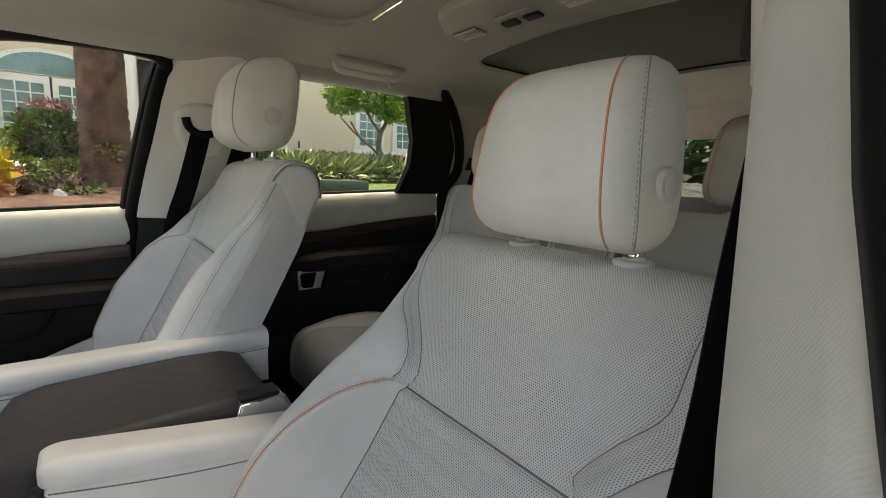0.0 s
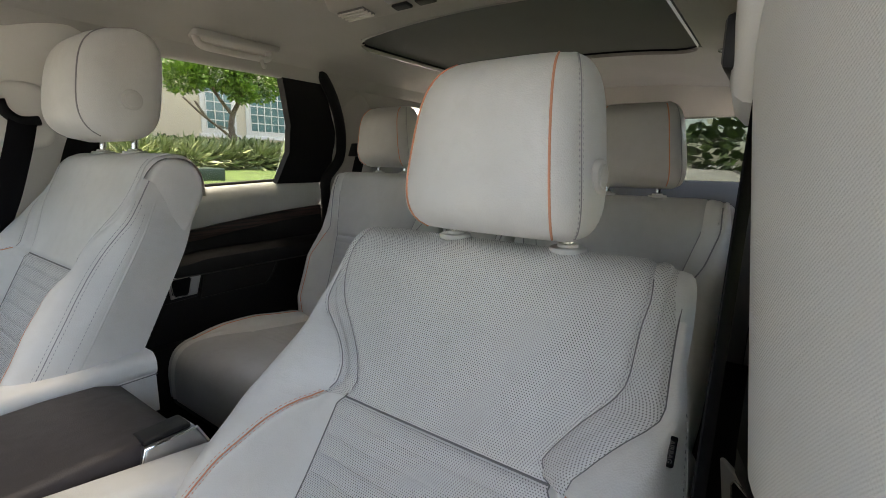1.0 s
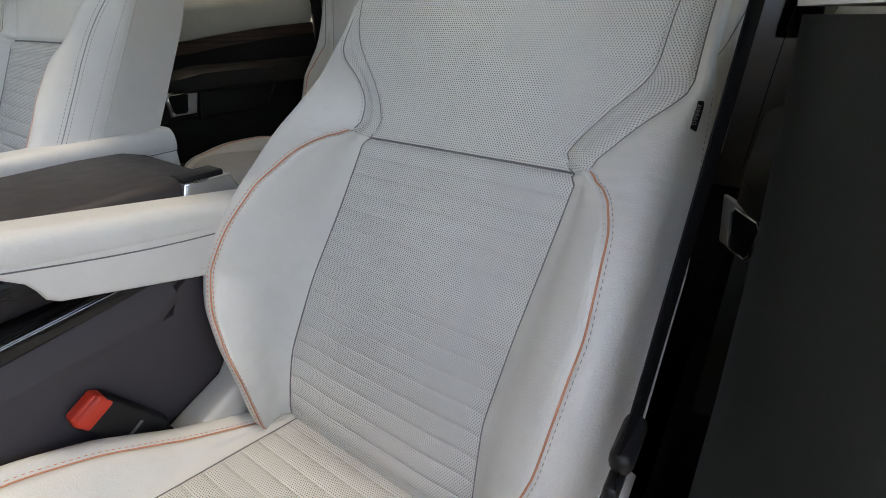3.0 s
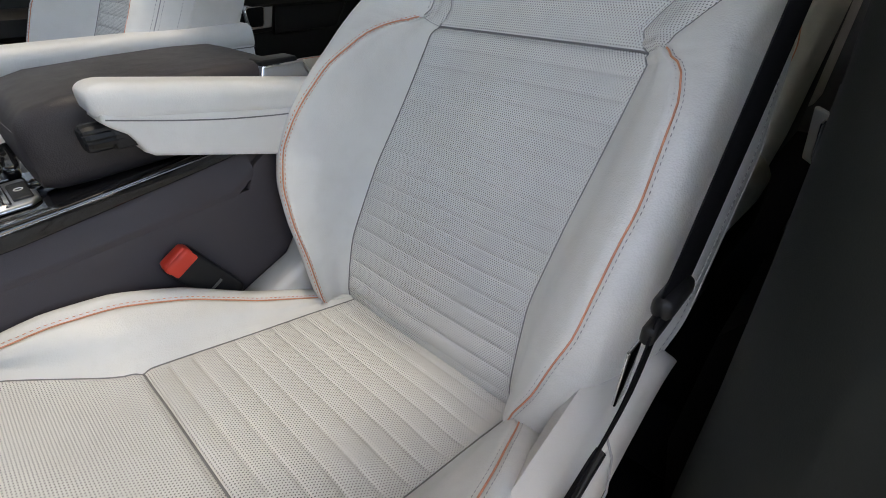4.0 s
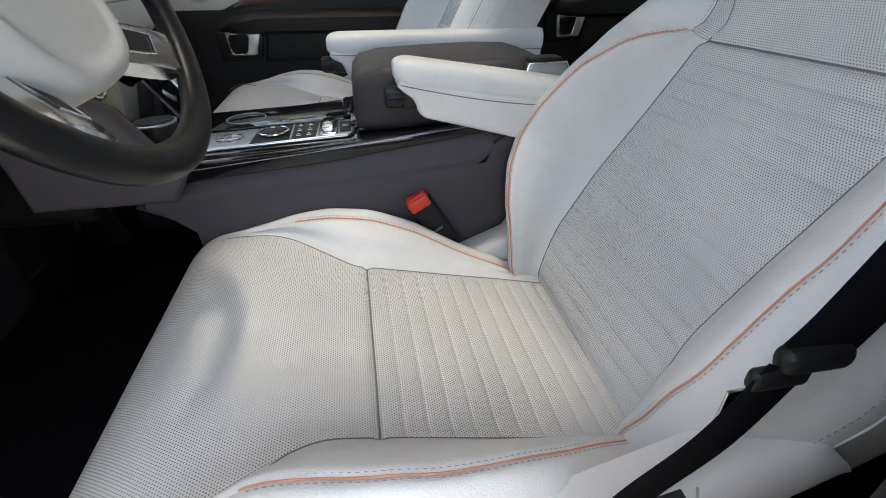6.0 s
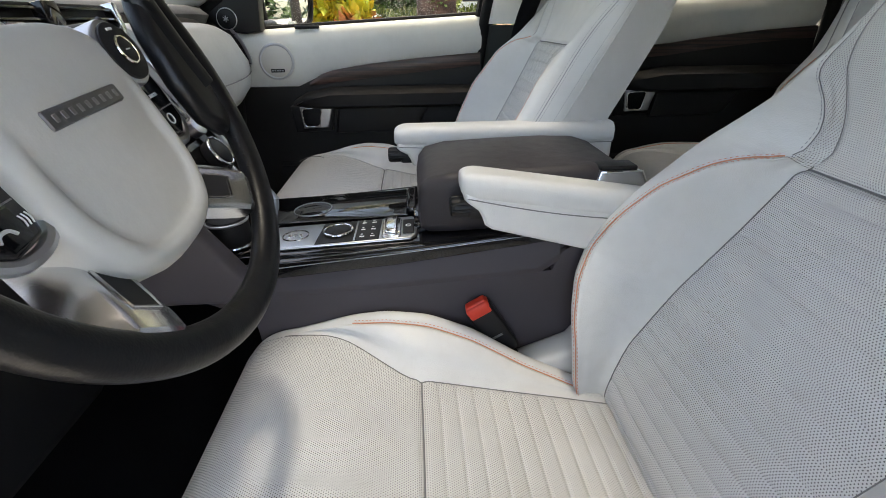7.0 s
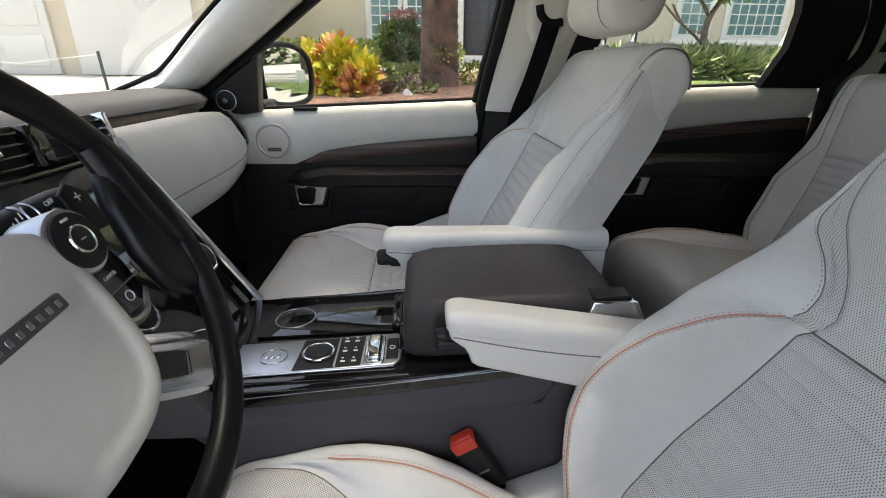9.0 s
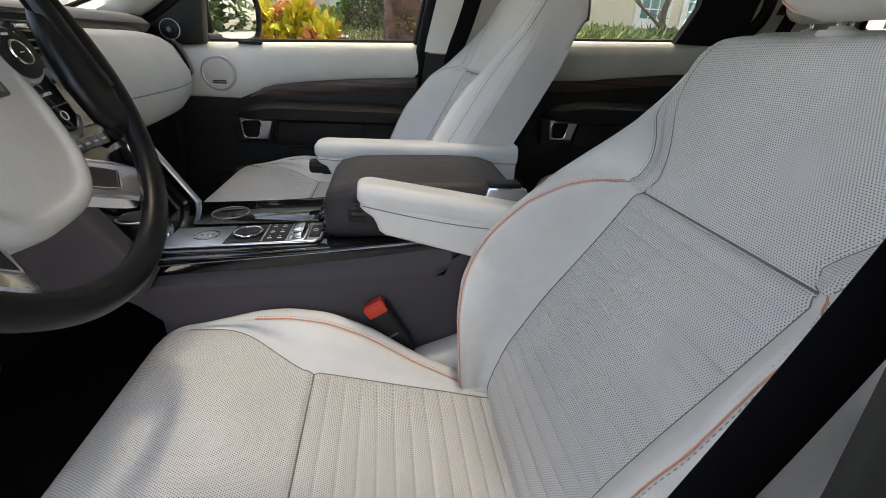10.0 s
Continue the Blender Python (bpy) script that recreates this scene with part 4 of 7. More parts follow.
def headrest(parent, base, w=0.243, h=0.205, depth=0.15, lean=0.10, button=True, double=True, posts=0.074, orange=True, leather_m=None, rise=0.014):
    """A headrest over two chrome posts, at base (middle of the posts, on the backrest's top)."""
    leather_m = leather_m or M_LEATHER
    o = Vector(base)
    rings = [[Vector(p) + o + Vector((0, 0, rise)) for p in r] for r in headrest_body(w, h, depth, lean)]
    head = part("headrest", loft(rings), leather_m, parent, "", 60)
    n = len(rings[0])

    def seam(k, out=0.0006):
        pts = []
        for i in range(1, 28):
            p = rings[i][k]
            c = sum(rings[i], Vector()) / n
            pts.append(p + (p - c).normalized() * out)
        return pts
    for k in (17, n - 17):
        if orange:
            part("piping", tube(seam(k), 0.0013, 6), M_ORANGE, head, "orange piping")
        else:
            part("piping", tube(seam(k), 0.0012, 6), M_THREAD, head)
        side = 1 if k > 22 else -1
        part("stitch_line", stitches([p + Vector((0, 0.006 * side, 0)) for p in seam(k, 0.0002)]), M_THREAD, head)
    for k in (13, n - 13) if double else ():
        part("piping", tube(seam(k, 0.0001), 0.0008, 6), M_THREAD, head)
        for off in (-0.005, 0.005):
            part("stitch_line", stitches([p + Vector((off, 0, 0)) for p in seam(k, 0.0004)], r=0.0005), M_THREAD, head)
    if button:
        for side in (1,) if button == 1 else (-1,):
            m = Matrix.Translation(o + Vector((-0.012, side * (w / 2 - 0.008), 0.072 + rise))) @ Matrix.Rotation(radians(-90 * side), 4, "X")
            part("button", merged(cyl(0.018, 0.010, 28, 0.003, m), cyl(0.0125, 0.0115, 28, 0.001, m)), M_CREAM_PLASTIC, head)
    for side in (-1, 1):
        p = o + Vector((0, side * posts, 0))
        part("post", tube([p + Vector((-0.004, 0, -0.03)), p + Vector((0.004, 0, 0.05))], 0.006, 14), M_CHROME, parent, "chrome post")
        part("collar", merged(cyl(0.021, 0.007, 28, 0.002, Matrix.Translation(p + Vector((0, 0, -0.003)))), cyl(0.012, 0.011, 20, 0.002, Matrix.Translation(p + Vector((0, 0, -0.003))))), M_CREAM_PLASTIC, parent)
    return head


BACK = [(0.012, -0.03), (0.004, 0.02), (0.052, 0.12), (0.115, 0.235), (0.178, 0.352), (0.222, 0.435), (0.252, 0.495), (0.268, 0.524), (0.288, 0.541), (0.3145, 0.546), (0.345, 0.538), (0.365, 0.51), (0.37, 0.47)]
CUSHION = [(0.07, -0.035), (0.03, -0.012), (-0.05, 0.010), (-0.15, 0.033), (-0.265, 0.060), (-0.36, 0.077), (-0.455, 0.080), (-0.505, 0.068), (-0.535, 0.035), (-0.546, -0.01), (-0.543, -0.06), (-0.53, -0.11)]


# each side of the backrest: half-width of the insert, seam between bolster and side, half-width, bolster height
TOP_OUT = ((.432, .124), (.4415, .126), (.46, .136), (.49, .157), (.517, .181), (.532, .189), (.56, .190), (.593, .191), (.613, .196), (.7, .185), (.8, .17))
TOP_IN = ((.436, .119), (.466, .129), (.487, .142), (.516, .167), (.54, .190), (.568, .203), (.60, .208), (.7, .195), (.8, .18))
OUTER = ([(0, .15), (.05, .135), (.15, .121), (.25, .128), (.35, .138), (.425, .145), *TOP_OUT],
         [(0, .16), (.05, .16), (.09, .182), (.16, .202), (.28, .210), (.37, .202), (.41, .184), (.427, .150), (.438, .162), (.461, .178), (.484, .197), (.498, .211), (.510, .224), (.56, .221), (.6, .220), (.7, .222), (.8, .222)],
         [(0, .19), (.05, .215), (.1, .243), (.2, .260), (.36, .258), (.45, .246), (.52, .238), (.56, .230), (.60, .226), (.66, .225), (.72, .228), (.8, .23)],
         [(0, .02), (.06, .045), (.13, .072), (.25, .078), (.36, .062), (.40, .042), (.427, .012), (.46, .010), (.5, .006), (.56, -.002), (.62, -.010), (.8, -.012)],
         [(0, .013), (.06, .034), (.13, .056), (.25, .061), (.36, .048), (.43, .033), (.46, .024), (.5, .009), (.56, -.006), (.62, -.012), (.8, -.014)])
INNER = ([(0, .16), (.05, .155), (.12, .172), (.23, .168), (.33, .153), (.40, .145), (.425, .143), *TOP_IN],
         [(0, .155), (.05, .155), (.09, .165), (.15, .200), (.21, .226), (.28, .213), (.35, .183), (.40, .166), (.42, .155), (.428, .144), (.462, .143), (.479, .153), (.5, .173), (.51, .188), (.521, .208), (.54, .219), (.6, .219), (.7, .222), (.8, .222)],
         [(0, .19), (.05, .215), (.1, .240), (.15, .262), (.21, .282), (.28, .282), (.36, .272), (.45, .260), (.52, .238), (.56, .228), (.60, .224), (.66, .224), (.72, .228), (.8, .23)],
         [(0, .02), (.06, .055), (.12, .092), (.17, .108), (.25, .112), (.33, .104), (.38, .078), (.41, .046), (.428, .014), (.46, .012), (.5, .012), (.56, .002), (.62, -.010), (.8, -.012)],
         [(0, .013), (.06, .042), (.12, .073), (.17, .087), (.25, .090), (.33, .083), (.39, .072), (.43, .058), (.47, .040), (.5, .024), (.53, .006), (.56, -.004), (.62, -.012), (.8, -.014)])

# the passenger seat's bolsters: flatter towards the middle of the car
NEAR = (INNER[0], [(0, .155), (.05, .158), (.09, .168), (.15, .190), (.21, .205), (.28, .200), (.35, .180), (.39, .160), (.43, .150), *INNER[1][10:]],
        [(0, .19), (.05, .212), (.1, .228), (.15, .236), (.21, .244), (.28, .246), (.36, .245), (.45, .241), *INNER[2][8:]],
        [(s, v * 0.40) for s, v in INNER[3]], [(s, v * 0.40) for s, v in INNER[4]])
FAR = (OUTER[0], OUTER[1], OUTER[2], [(s, v * 1.12) for s, v in OUTER[3]], [(s, v * 1.12) for s, v in OUTER[4]])
CUSHION_OUTER = ([(0, .15), (.1, .146), (.355, .142), (.40, .142), (.43, .153), (.448, .167), (.466, .182), (.53, .215), (.56, .226), (.75, .22)],
                 [(0, .155), (.08, .160), (.14, .182), (.207, .202), (.272, .218), (.324, .225), (.372, .223), (.415, .213), (.45, .207), (.48, .214), (.52, .226), (.56, .236), (.75, .23)],
                 [(0, .19), (.08, .205), (.15, .222), (.25, .240), (.35, .252), (.45, .260), (.55, .252), (.6, .244), (.68, .238), (.8, .235)],
                 [(0, .01), (.08, .02), (.16, .048), (.26, .068), (.36, .066), (.44, .044), (.51, .016), (.56, 0), (.8, -.004)])


def front_seat(name, label, at, inner, arm, shift=(0, 0)):
    """inner: +1 where the cabin's middle is at the seat's +y side. arm: rows that shape the armrest."""
    seat = thing(name, label, "car seat", "front seats", at=at)
    thick = 0.125 if inner > 0 else 0.108
    back = Pad(BACK, 0.425,
               drop=[(0, thick), (.5, thick), (.58, .105), (.63, .08), (.67, .06), (.8, .06)], flip=False, ribs=(0.02, 0.425),
               **dict(zip(("wi", "wo", "W", "h", "mid"), INNER if inner > 0 else FAR)), other=OUTER if inner > 0 else NEAR)
    n = len(back.s) - 1
    c2, c4, H, cut = back.c2, back.c4, back.half, back.cut
    back.block("insert", -c2, c2, 0, cut, M_PERF, seat, "ribbed perforated leather insert")
    upper = M_PERF if inner > 0 else M_LEATHER
    back.block("upper_panel", -c2, c2, cut, n, upper, seat, "perforated leather upper panel" if inner > 0 else "smooth leather upper panel")
    for k in (-1, 1):
        lo, hi = sorted((k * c2, k * c4))
        back.block("bolster", lo, hi, 0, cut, M_LEATHER, seat, "smooth leather bolster")
        back.block("shoulder_panel", lo, hi, cut, n, upper, seat)
        lo, hi = sorted((k * c4, k * H))
        back.block("side_panel", lo, hi, 0, back.row(0.60), M_LEATHER, seat)
        part("piping", tube(back.line(k * c4, 0.04, 0.425, 0.0014), 0.0009, 6), M_ORANGE, seat, "orange piping")
        for off in (-0.0042, 0.0042):
            part("stitch_line", stitches(back.line(k * c4, 0.04, 0.425, 0.0018, 1, off)), M_ORANGE if k == inner else M_THREAD, seat)
        part("seam", tube(back.line(k * c2, 0.02, 0.43, 0.0), 0.0011, 6), M_SEAM, seat)
        part("seam", tube(back.line(k * c2, 0.436, 0.64, 0.0), 0.0007, 6), M_SEAM, seat)
        part("stitch_line", stitches(back.line(k * c2, 0.44, 0.64, 0.003, 1, -0.003)), M_THREAD, seat)
        part("seam", tube(back.line(k * c4, 0.43, 0.66, 0.0), 0.0008, 6), M_SEAM, seat)
        part("stitch_line", stitches(back.line(k * c4, 0.44, 0.64, 0.0012, 1, 0.0036 * k)), M_THREAD, seat)
        edge = back.line(k * (H - 9), 0.06, 0.57, 0.0012)
        part("piping", tube(edge, 0.0022, 6), M_LEATHER, seat)
        part("stitch_line", stitches(back.line(k * (H - 11), 0.06, 0.57, 0.0006)), M_THREAD, seat)
        part("stitch_line", stitches(back.line(k * (H - 7), 0.06, 0.57, 0.0006)), M_THREAD, seat)
        if k == inner == -1:
            part("side_seam", tube(back.line(k * (c4 + 8), 0.06, 0.60, -0.0006), 0.0010, 6), M_THREAD, seat)
            for off in (-0.005, 0.005):
                part("stitch_line", stitches(back.line(k * (c4 + 8), 0.06, 0.60, 0.0010, 1, off)), M_THREAD, seat)
    part("seam", tube(back.cross(0.425, -c2, c2, 0.0005), 0.0012, 6), M_SEAM, seat)
    # side walls close the top of the backrest
    j0, j1 = back.row(0.44), n
    outline = [Vector(back.P[H, j]) - Vector(back.N[j]) * 0.008 for j in range(j0, j1 + 1, 8)]
    deep = Vector(back.P[H, j0]) - Vector(back.N[j0]) * (thick - 0.003)
    for k in (-1, 1):
        part("side_wall", prism([(p.x, p.z) for p in outline] + [(deep.x, deep.z)], "y", *sorted((k * 0.16, k * 0.2245)), 0.012, 3), M_LEATHER, seat, "", 50)
    # the rear shell closes the backrest
    rows = range(2, back.row(0.575), 6)
    rings = []
    for j in rows:
        a, b = Vector(back.P[0, j]), Vector(back.P[2 * H, j])
        mid = (a + b) / 2 + Vector((0.012, 0, 0))
        rings.append([a, a.lerp(mid, 0.5) + Vector((0.010, 0, 0)), mid + Vector((0.006, 0, 0)), b.lerp(mid, 0.5) + Vector((0.010, 0, 0)), b])
    part("back_shell", loft(rings, cap=False, closed=False), M_LEATHER, seat)
    cush = Pad([(x + shift[0], z + shift[1]) for x, z in CUSHION], 0.35,
               wi=[(0, .15), (.1, .146), (.366, .146), (.40, .170), (.435, .198), (.46, .218), (.49, .232), (.56, .238), (.75, .228)],
               wo=[(0, .155), (.08, .158), (.14, .172), (.22, .192), (.33, .212), (.43, .224), (.46, .234), (.5, .243), (.56, .245), (.75, .235)],
               W=[(0, .19), (.08, .205), (.15, .222), (.25, .240), (.35, .254), (.45, .264), (.55, .258), (.6, .250), (.68, .242), (.8, .238)],
               h=[(0, 0), (.10, .004), (.2, .017), (.28, .037), (.35, .043), (.41, .036), (.46, .021), (.50, .008), (.54, 0), (.8, -.004)],
               drop=0.12, flip=True, ribs=(0.03, 0.35), other=CUSHION_OUTER if inner > 0 else None, crest=1.12)
    n = len(cush.s) - 1
    c2, c4, H, cut = cush.c2, cush.c4, cush.half, cush.cut
    cush.block("cushion_insert", -c2, c2, 0, cut, M_PERF, seat, "ribbed perforated leather cushion insert")
    cush.block("thigh_panel", -c2, c2, cut, n, M_PERF, seat, "perforated leather thigh panel")
    for k in (-1, 1):
        lo, hi = sorted((k * c2, k * c4))
        cush.block("cushion_bolster", lo, hi, 0, n, M_LEATHER, seat, "smooth leather cushion bolster")
        lo, hi = sorted((k * c4, k * H))
        cush.block("cushion_side", lo, hi, 0, n, M_LEATHER, seat)
        part("piping", tube(cush.line(k * c4, 0.10, 0.455, 0.0014), 0.0009, 6), M_ORANGE, seat, "orange piping")
        for off in (-0.0042, 0.0042):
            part("stitch_line", stitches(cush.line(k * c4, 0.10, 0.455, 0.0018, 1, off)), M_ORANGE if k == inner else M_THREAD, seat)
        part("seam", tube(cush.line(k * c2, 0.05, 0.56, 0.0003), 0.0010, 6), M_SEAM, seat)
        if k == inner:
            part("stitch_line", stitches(cush.line(k * c2, 0.38, 0.6, 0.003, 1, -0.008)), M_THREAD, seat)
        else:
            part("seam", tube(cush.line(k * c2, 0.37, 0.6, 0.0006, 1, -0.038), 0.0010, 6), M_SEAM, seat)
            part("stitch_line", stitches(cush.line(k * c2, 0.37, 0.6, 0.0014, 1, -0.042)), M_THREAD, seat)
    part("seam", tube(cush.cross(0.35, -c2, c2, 0.0003), 0.0011, 6), M_SEAM, seat)
    # plinth, side trim and runners
    part("seat_base", box((-0.46, -0.215, -0.30), (0.10, 0.215, -0.06), 0.02, 3), M_PLASTIC_BLACK, seat, "black steel and plastic seat base")
    for k in (-1, 1):
        outer = k != inner
        poly = [(-0.16, 0.0), (-0.09, 0.03), (-0.035, 0.052), (-0.01, 0.085), (0.06, 0.10), (0.12, 0.06), (0.14, -0.12), (0.05, -0.15), (-0.14, -0.15)]
        if outer:
            secs = []
            for x in steps(-0.47, 0.088, 31):
                zt = float(np.interp(x, [-0.47, -0.35, -0.22, -0.10, 0.0, 0.04, 0.065, 0.08, 0.088], [-0.04, -0.005, 0.035, 0.082, 0.118, 0.127, 0.124, 0.114, 0.100]))
                zb = float(np.interp(x, [-0.47, -0.15, -0.06, 0.0, 0.045, 0.07, 0.088], [-0.17, -0.12, -0.06, 0.012, 0.060, 0.074, 0.092]))
                secs.append([(x, k * y, zt + (zb - zt) * f) for y, f in ((0.205, 0.25), (0.220, 0.0), (0.242, 0.02), (0.256, 0.09), (0.264, 0.22), (0.268, 0.52), (0.264, 0.92), (0.22, 1.0))])
            trim = part("side_trim", loft(secs), M_CREAM_PLASTIC, seat, "cream plastic side valance", 50)
            slot = [(x, k * 0.2565, float(np.interp(x, [-0.22, -0.10, 0.0], [0.035, 0.082, 0.118])) - 0.0145) for x in steps(-0.175, -0.045, 8)]
            part("belt_slot", tube(slot, 0.0055, 8, flat=0.8), M_PLASTIC_BLACK, trim, "dark belt slot")
            part("trim_joint", tube([(-0.035, k * y, z) for y, z in ((0.2565, 0.0935), (0.2645, 0.075), (0.2690, 0.030), (0.266, -0.022))], 0.0012, 6), M_THREAD, trim)
        else:
            part("side_trim", prism(poly, "y", *sorted((k * 0.20, k * 0.255)), 0.012, 3), M_CREAM_PLASTIC, seat, "cream plastic side valance")
        part("seat_rail", box((-0.42, k * 0.19 - 0.02, -0.36), (0.12, k * 0.19 + 0.02, -0.31), 0.006), M_PLASTIC_BLACK, seat)
    headrest(seat, (0.3145, -0.0165 if inner > 0 else 0.0125, 0.546), w=0.226 if inner > 0 else 0.240, h=0.205, rise=0.012 if inner > 0 else 0.022, posts=0.0775, lean=0.17, button=-1, double=inner > 0, orange=inner > 0)
    if arm:
        x0, x1, y0, y1, top0, top1 = arm
        armrest(seat, x0, x1, y0, y1, top0, top1)
    return seat


def armrest(seat, x0, x1, y0, y1, top0, top1, notch=True):
    """A fold-down armrest: a soft top over a lower shell, with a dark ribbed twist knob in front."""
    ym = (y0 + y1) / 2
    w = y1 - y0
    rings = []
    n = 25
    for i in range(n):
        f = (i / (n - 1)) ** 1.6
        x = x0 + (x1 - x0) * f
        top = top0 + (top1 - top0) * f
        nose = math.sqrt(max(0.02, 1 - (1 - min(1.0, (x - x0) / 0.026 + 0.02)) ** 2))
        hh = 0.040 * (0.30 + 0.70 * nose)
        rings.append([(x, ym + px * (0.62 + 0.38 * nose), top - 0.021 + py) for px, py in rounded(w, hh, min(0.017, hh * 0.45), 6)])
    pad = part("arm_pad", loft(rings), M_LEATHER, seat, "padded leather armrest", 50)
    k = (top1 - top0) / (x1 - x0)
    poly = [(x0 + 0.006, top0 - 0.030), (x1, top1 - 0.030), (x1, top1 - 0.104), (x0 + 0.20, top0 + k * 0.20 - 0.096), (x0 + 0.042, top0 + k * 0.042 - 0.078), (x0 + 0.033, top0 + k * 0.033 - 0.073), (x0 + 0.029, top0 + k * 0.029 - 0.062), (x0 + 0.024, top0 + k * 0.024 - 0.053), (x0 + 0.010, top0 - 0.046), (x0 + 0.004, top0 - 0.040)]
    part("arm_shell", prism(poly, "y", y0 + 0.003, y1 - 0.003, 0.006, 3), M_LEATHER, seat, "smooth leather lower shell")
    part("arm_seam", tube([(x0 + 0.008 + (x1 - x0 - 0.008) * f, y0 + 0.0026, top0 + (top1 - top0) * f - 0.037 - 0.006 * math.sin(math.pi * min(1.0, f * 1.3))) for f in steps(0, 1, 24)], 0.0008, 6), M_SEAM, seat)
    # knob: a ribbed barrel lying along the arm
    rings = []
    m = 40
    for x, r in ((0.0, 0.0110), (0.002, 0.0135), (0.006, 0.0148), (0.034, 0.0148), (0.038, 0.0138), (0.041, 0.0115)):
        rings.append([(x0 - 0.014 + x, ym + (1.25 * r * (1.0 - 0.10 * (j % 4 == 0))) * math.cos(2 * math.pi * j / m), top0 - 0.058 + r * (1.0 - 0.16 * (j % 4 == 0)) * math.sin(2 * math.pi * j / m)) for j in range(m)])
    part("arm_knob", loft(rings), M_PLASTIC_BLACK, seat, "black ribbed twist knob", 20)
    part("arm_bracket", box((x0 + 0.010, ym - 0.018, top0 - 0.072), (x0 + 0.036, ym + 0.018, top0 - 0.048), 0.005), M_PLASTIC_BLACK, seat)


SEAT_D = Vector((0.0, -0.385, 0.78))
SEAT_P = Vector((-0.117, 0.402, 0.885))
driver_seat = front_seat("car_seat", "pale grey perforated leather driver's seat with orange piping", SEAT_D, 1, (-0.203, 0.14, 0.229, 0.291, 0.327, 0.274))
passenger_seat = front_seat("car_seat", "pale grey leather front passenger seat with folded-down armrest", SEAT_P, -1, (-0.185, 0.235, -0.268, -0.206, 0.222, 0.222), (0.03, -0.035))


def rear_seat(name, label, at, half, width_head, head_y):
    seat = thing(name, label, "car seat", "rear seats", at=at)
    prof = [(0.0, -0.04), (0.0, 0.02), (0.045, 0.14), (0.10, 0.29), (0.15, 0.42), (0.17, 0.475), (0.19, 0.495), (0.215, 0.498), (0.25, 0.49), (0.26, 0.45)]
    k = half / 0.258
    back = Pad(prof, 0.34,
               wi=[(0, .14 * k), (.1, .135 * k), (.25, .14 * k), (.34, .15 * k), (.42, .17 * k), (.5, .19 * k), (.7, .19 * k)],
               wo=[(0, .17 * k), (.1, .20 * k), (.25, .205 * k), (.33, .185 * k), (.36, .175 * k), (.42, .205 * k), (.5, .225 * k), (.7, .215 * k)],
               W=[(0, .23 * k), (.1, .240 * k), (.3, .244 * k), (.42, .244 * k), (.5, .243 * k), (.56, .236 * k), (.7, .225 * k)],
               h=[(0, .02), (.1, .045), (.25, .045), (.34, .02), (.42, .0), (.7, -.006)], drop=0.10, flip=False, ribs=(0.02, 0.34), rows=200)
    n = len(back.s) - 1
    c2, c4, H, cut = back.c2, back.c4, back.half, back.cut
    back.block("insert", -c2, c2, 0, cut, M_REAR_SHADED, seat, "ribbed leather insert")
    back.block("upper_panel", -c2, c2, cut, n, M_REAR_SHADED, seat)
    for s in (-1, 1):
        lo, hi = sorted((s * c2, s * c4))
        back.block("bolster", lo, hi, 0, n, M_LEATHER, seat)
        lo, hi = sorted((s * c4, s * H))
        back.block("side_panel", lo, hi, 0, n, M_LEATHER, seat)
        part("piping", tube(back.line(s * c4, 0.05, 0.34, 0.002), 0.0011, 6), M_ORANGE, seat, "orange piping")
        part("seam", tube(back.line(s * c4, 0.34, 0.56, 0.001), 0.0015, 6), M_THREAD, seat)
        part("seam", tube(back.line(s * c2, 0.02, 0.5, 0.0), 0.0014, 6), M_THREAD, seat)
    part("back_shell", prism([(0.06, 0.0), (0.14, 0.20), (0.205, 0.44), (0.255, 0.44), (0.24, 0.0)], "y", -half + 0.02, half - 0.02, 0.01), M_PLASTIC_BLACK, seat, "dark seat back shell")
    cp = [(0.05, -0.02), (0.0, 0.0), (-0.12, 0.012), (-0.26, 0.03), (-0.36, 0.04), (-0.42, 0.036), (-0.455, 0.01), (-0.47, -0.04), (-0.47, -0.11)]
    cush = Pad(cp, 0.3,
               wi=[(0, .15 * k), (.3, .15 * k), (.4, .17 * k), (.6, .17 * k)], wo=[(0, .17 * k), (.1, .2 * k), (.3, .20 * k), (.42, .192 * k), (.6, .19 * k)],
               W=[(0, .24 * k), (.1, .25 * k), (.3, .246 * k), (.4, .232 * k), (.48, .212 * k), (.6, .205 * k)], h=[(0, .0), (.1, .022), (.25, .03), (.36, .02), (.45, .0), (.6, 0)],
               drop=0.10, flip=True, ribs=(0.03, 0.3), rows=170)
    n = len(cush.s) - 1
    cush.block("cushion", -cush.c2, cush.c2, 0, n, M_REAR_SHADED, seat)
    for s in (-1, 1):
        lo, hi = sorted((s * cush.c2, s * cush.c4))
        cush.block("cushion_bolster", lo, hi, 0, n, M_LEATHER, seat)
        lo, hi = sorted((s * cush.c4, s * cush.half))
        cush.block("cushion_side", lo, hi, 0, n, M_REAR_SHADED, seat)
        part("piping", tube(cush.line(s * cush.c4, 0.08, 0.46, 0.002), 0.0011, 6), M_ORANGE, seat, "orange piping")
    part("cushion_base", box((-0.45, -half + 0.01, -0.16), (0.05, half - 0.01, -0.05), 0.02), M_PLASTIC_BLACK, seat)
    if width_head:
        headrest(seat, (0.215, head_y, 0.498), w=width_head, h=0.20, depth=0.12, lean=0.06, button=False, posts=0.06, leather_m=M_REAR_SHADED, rise=0.02)
    return seat


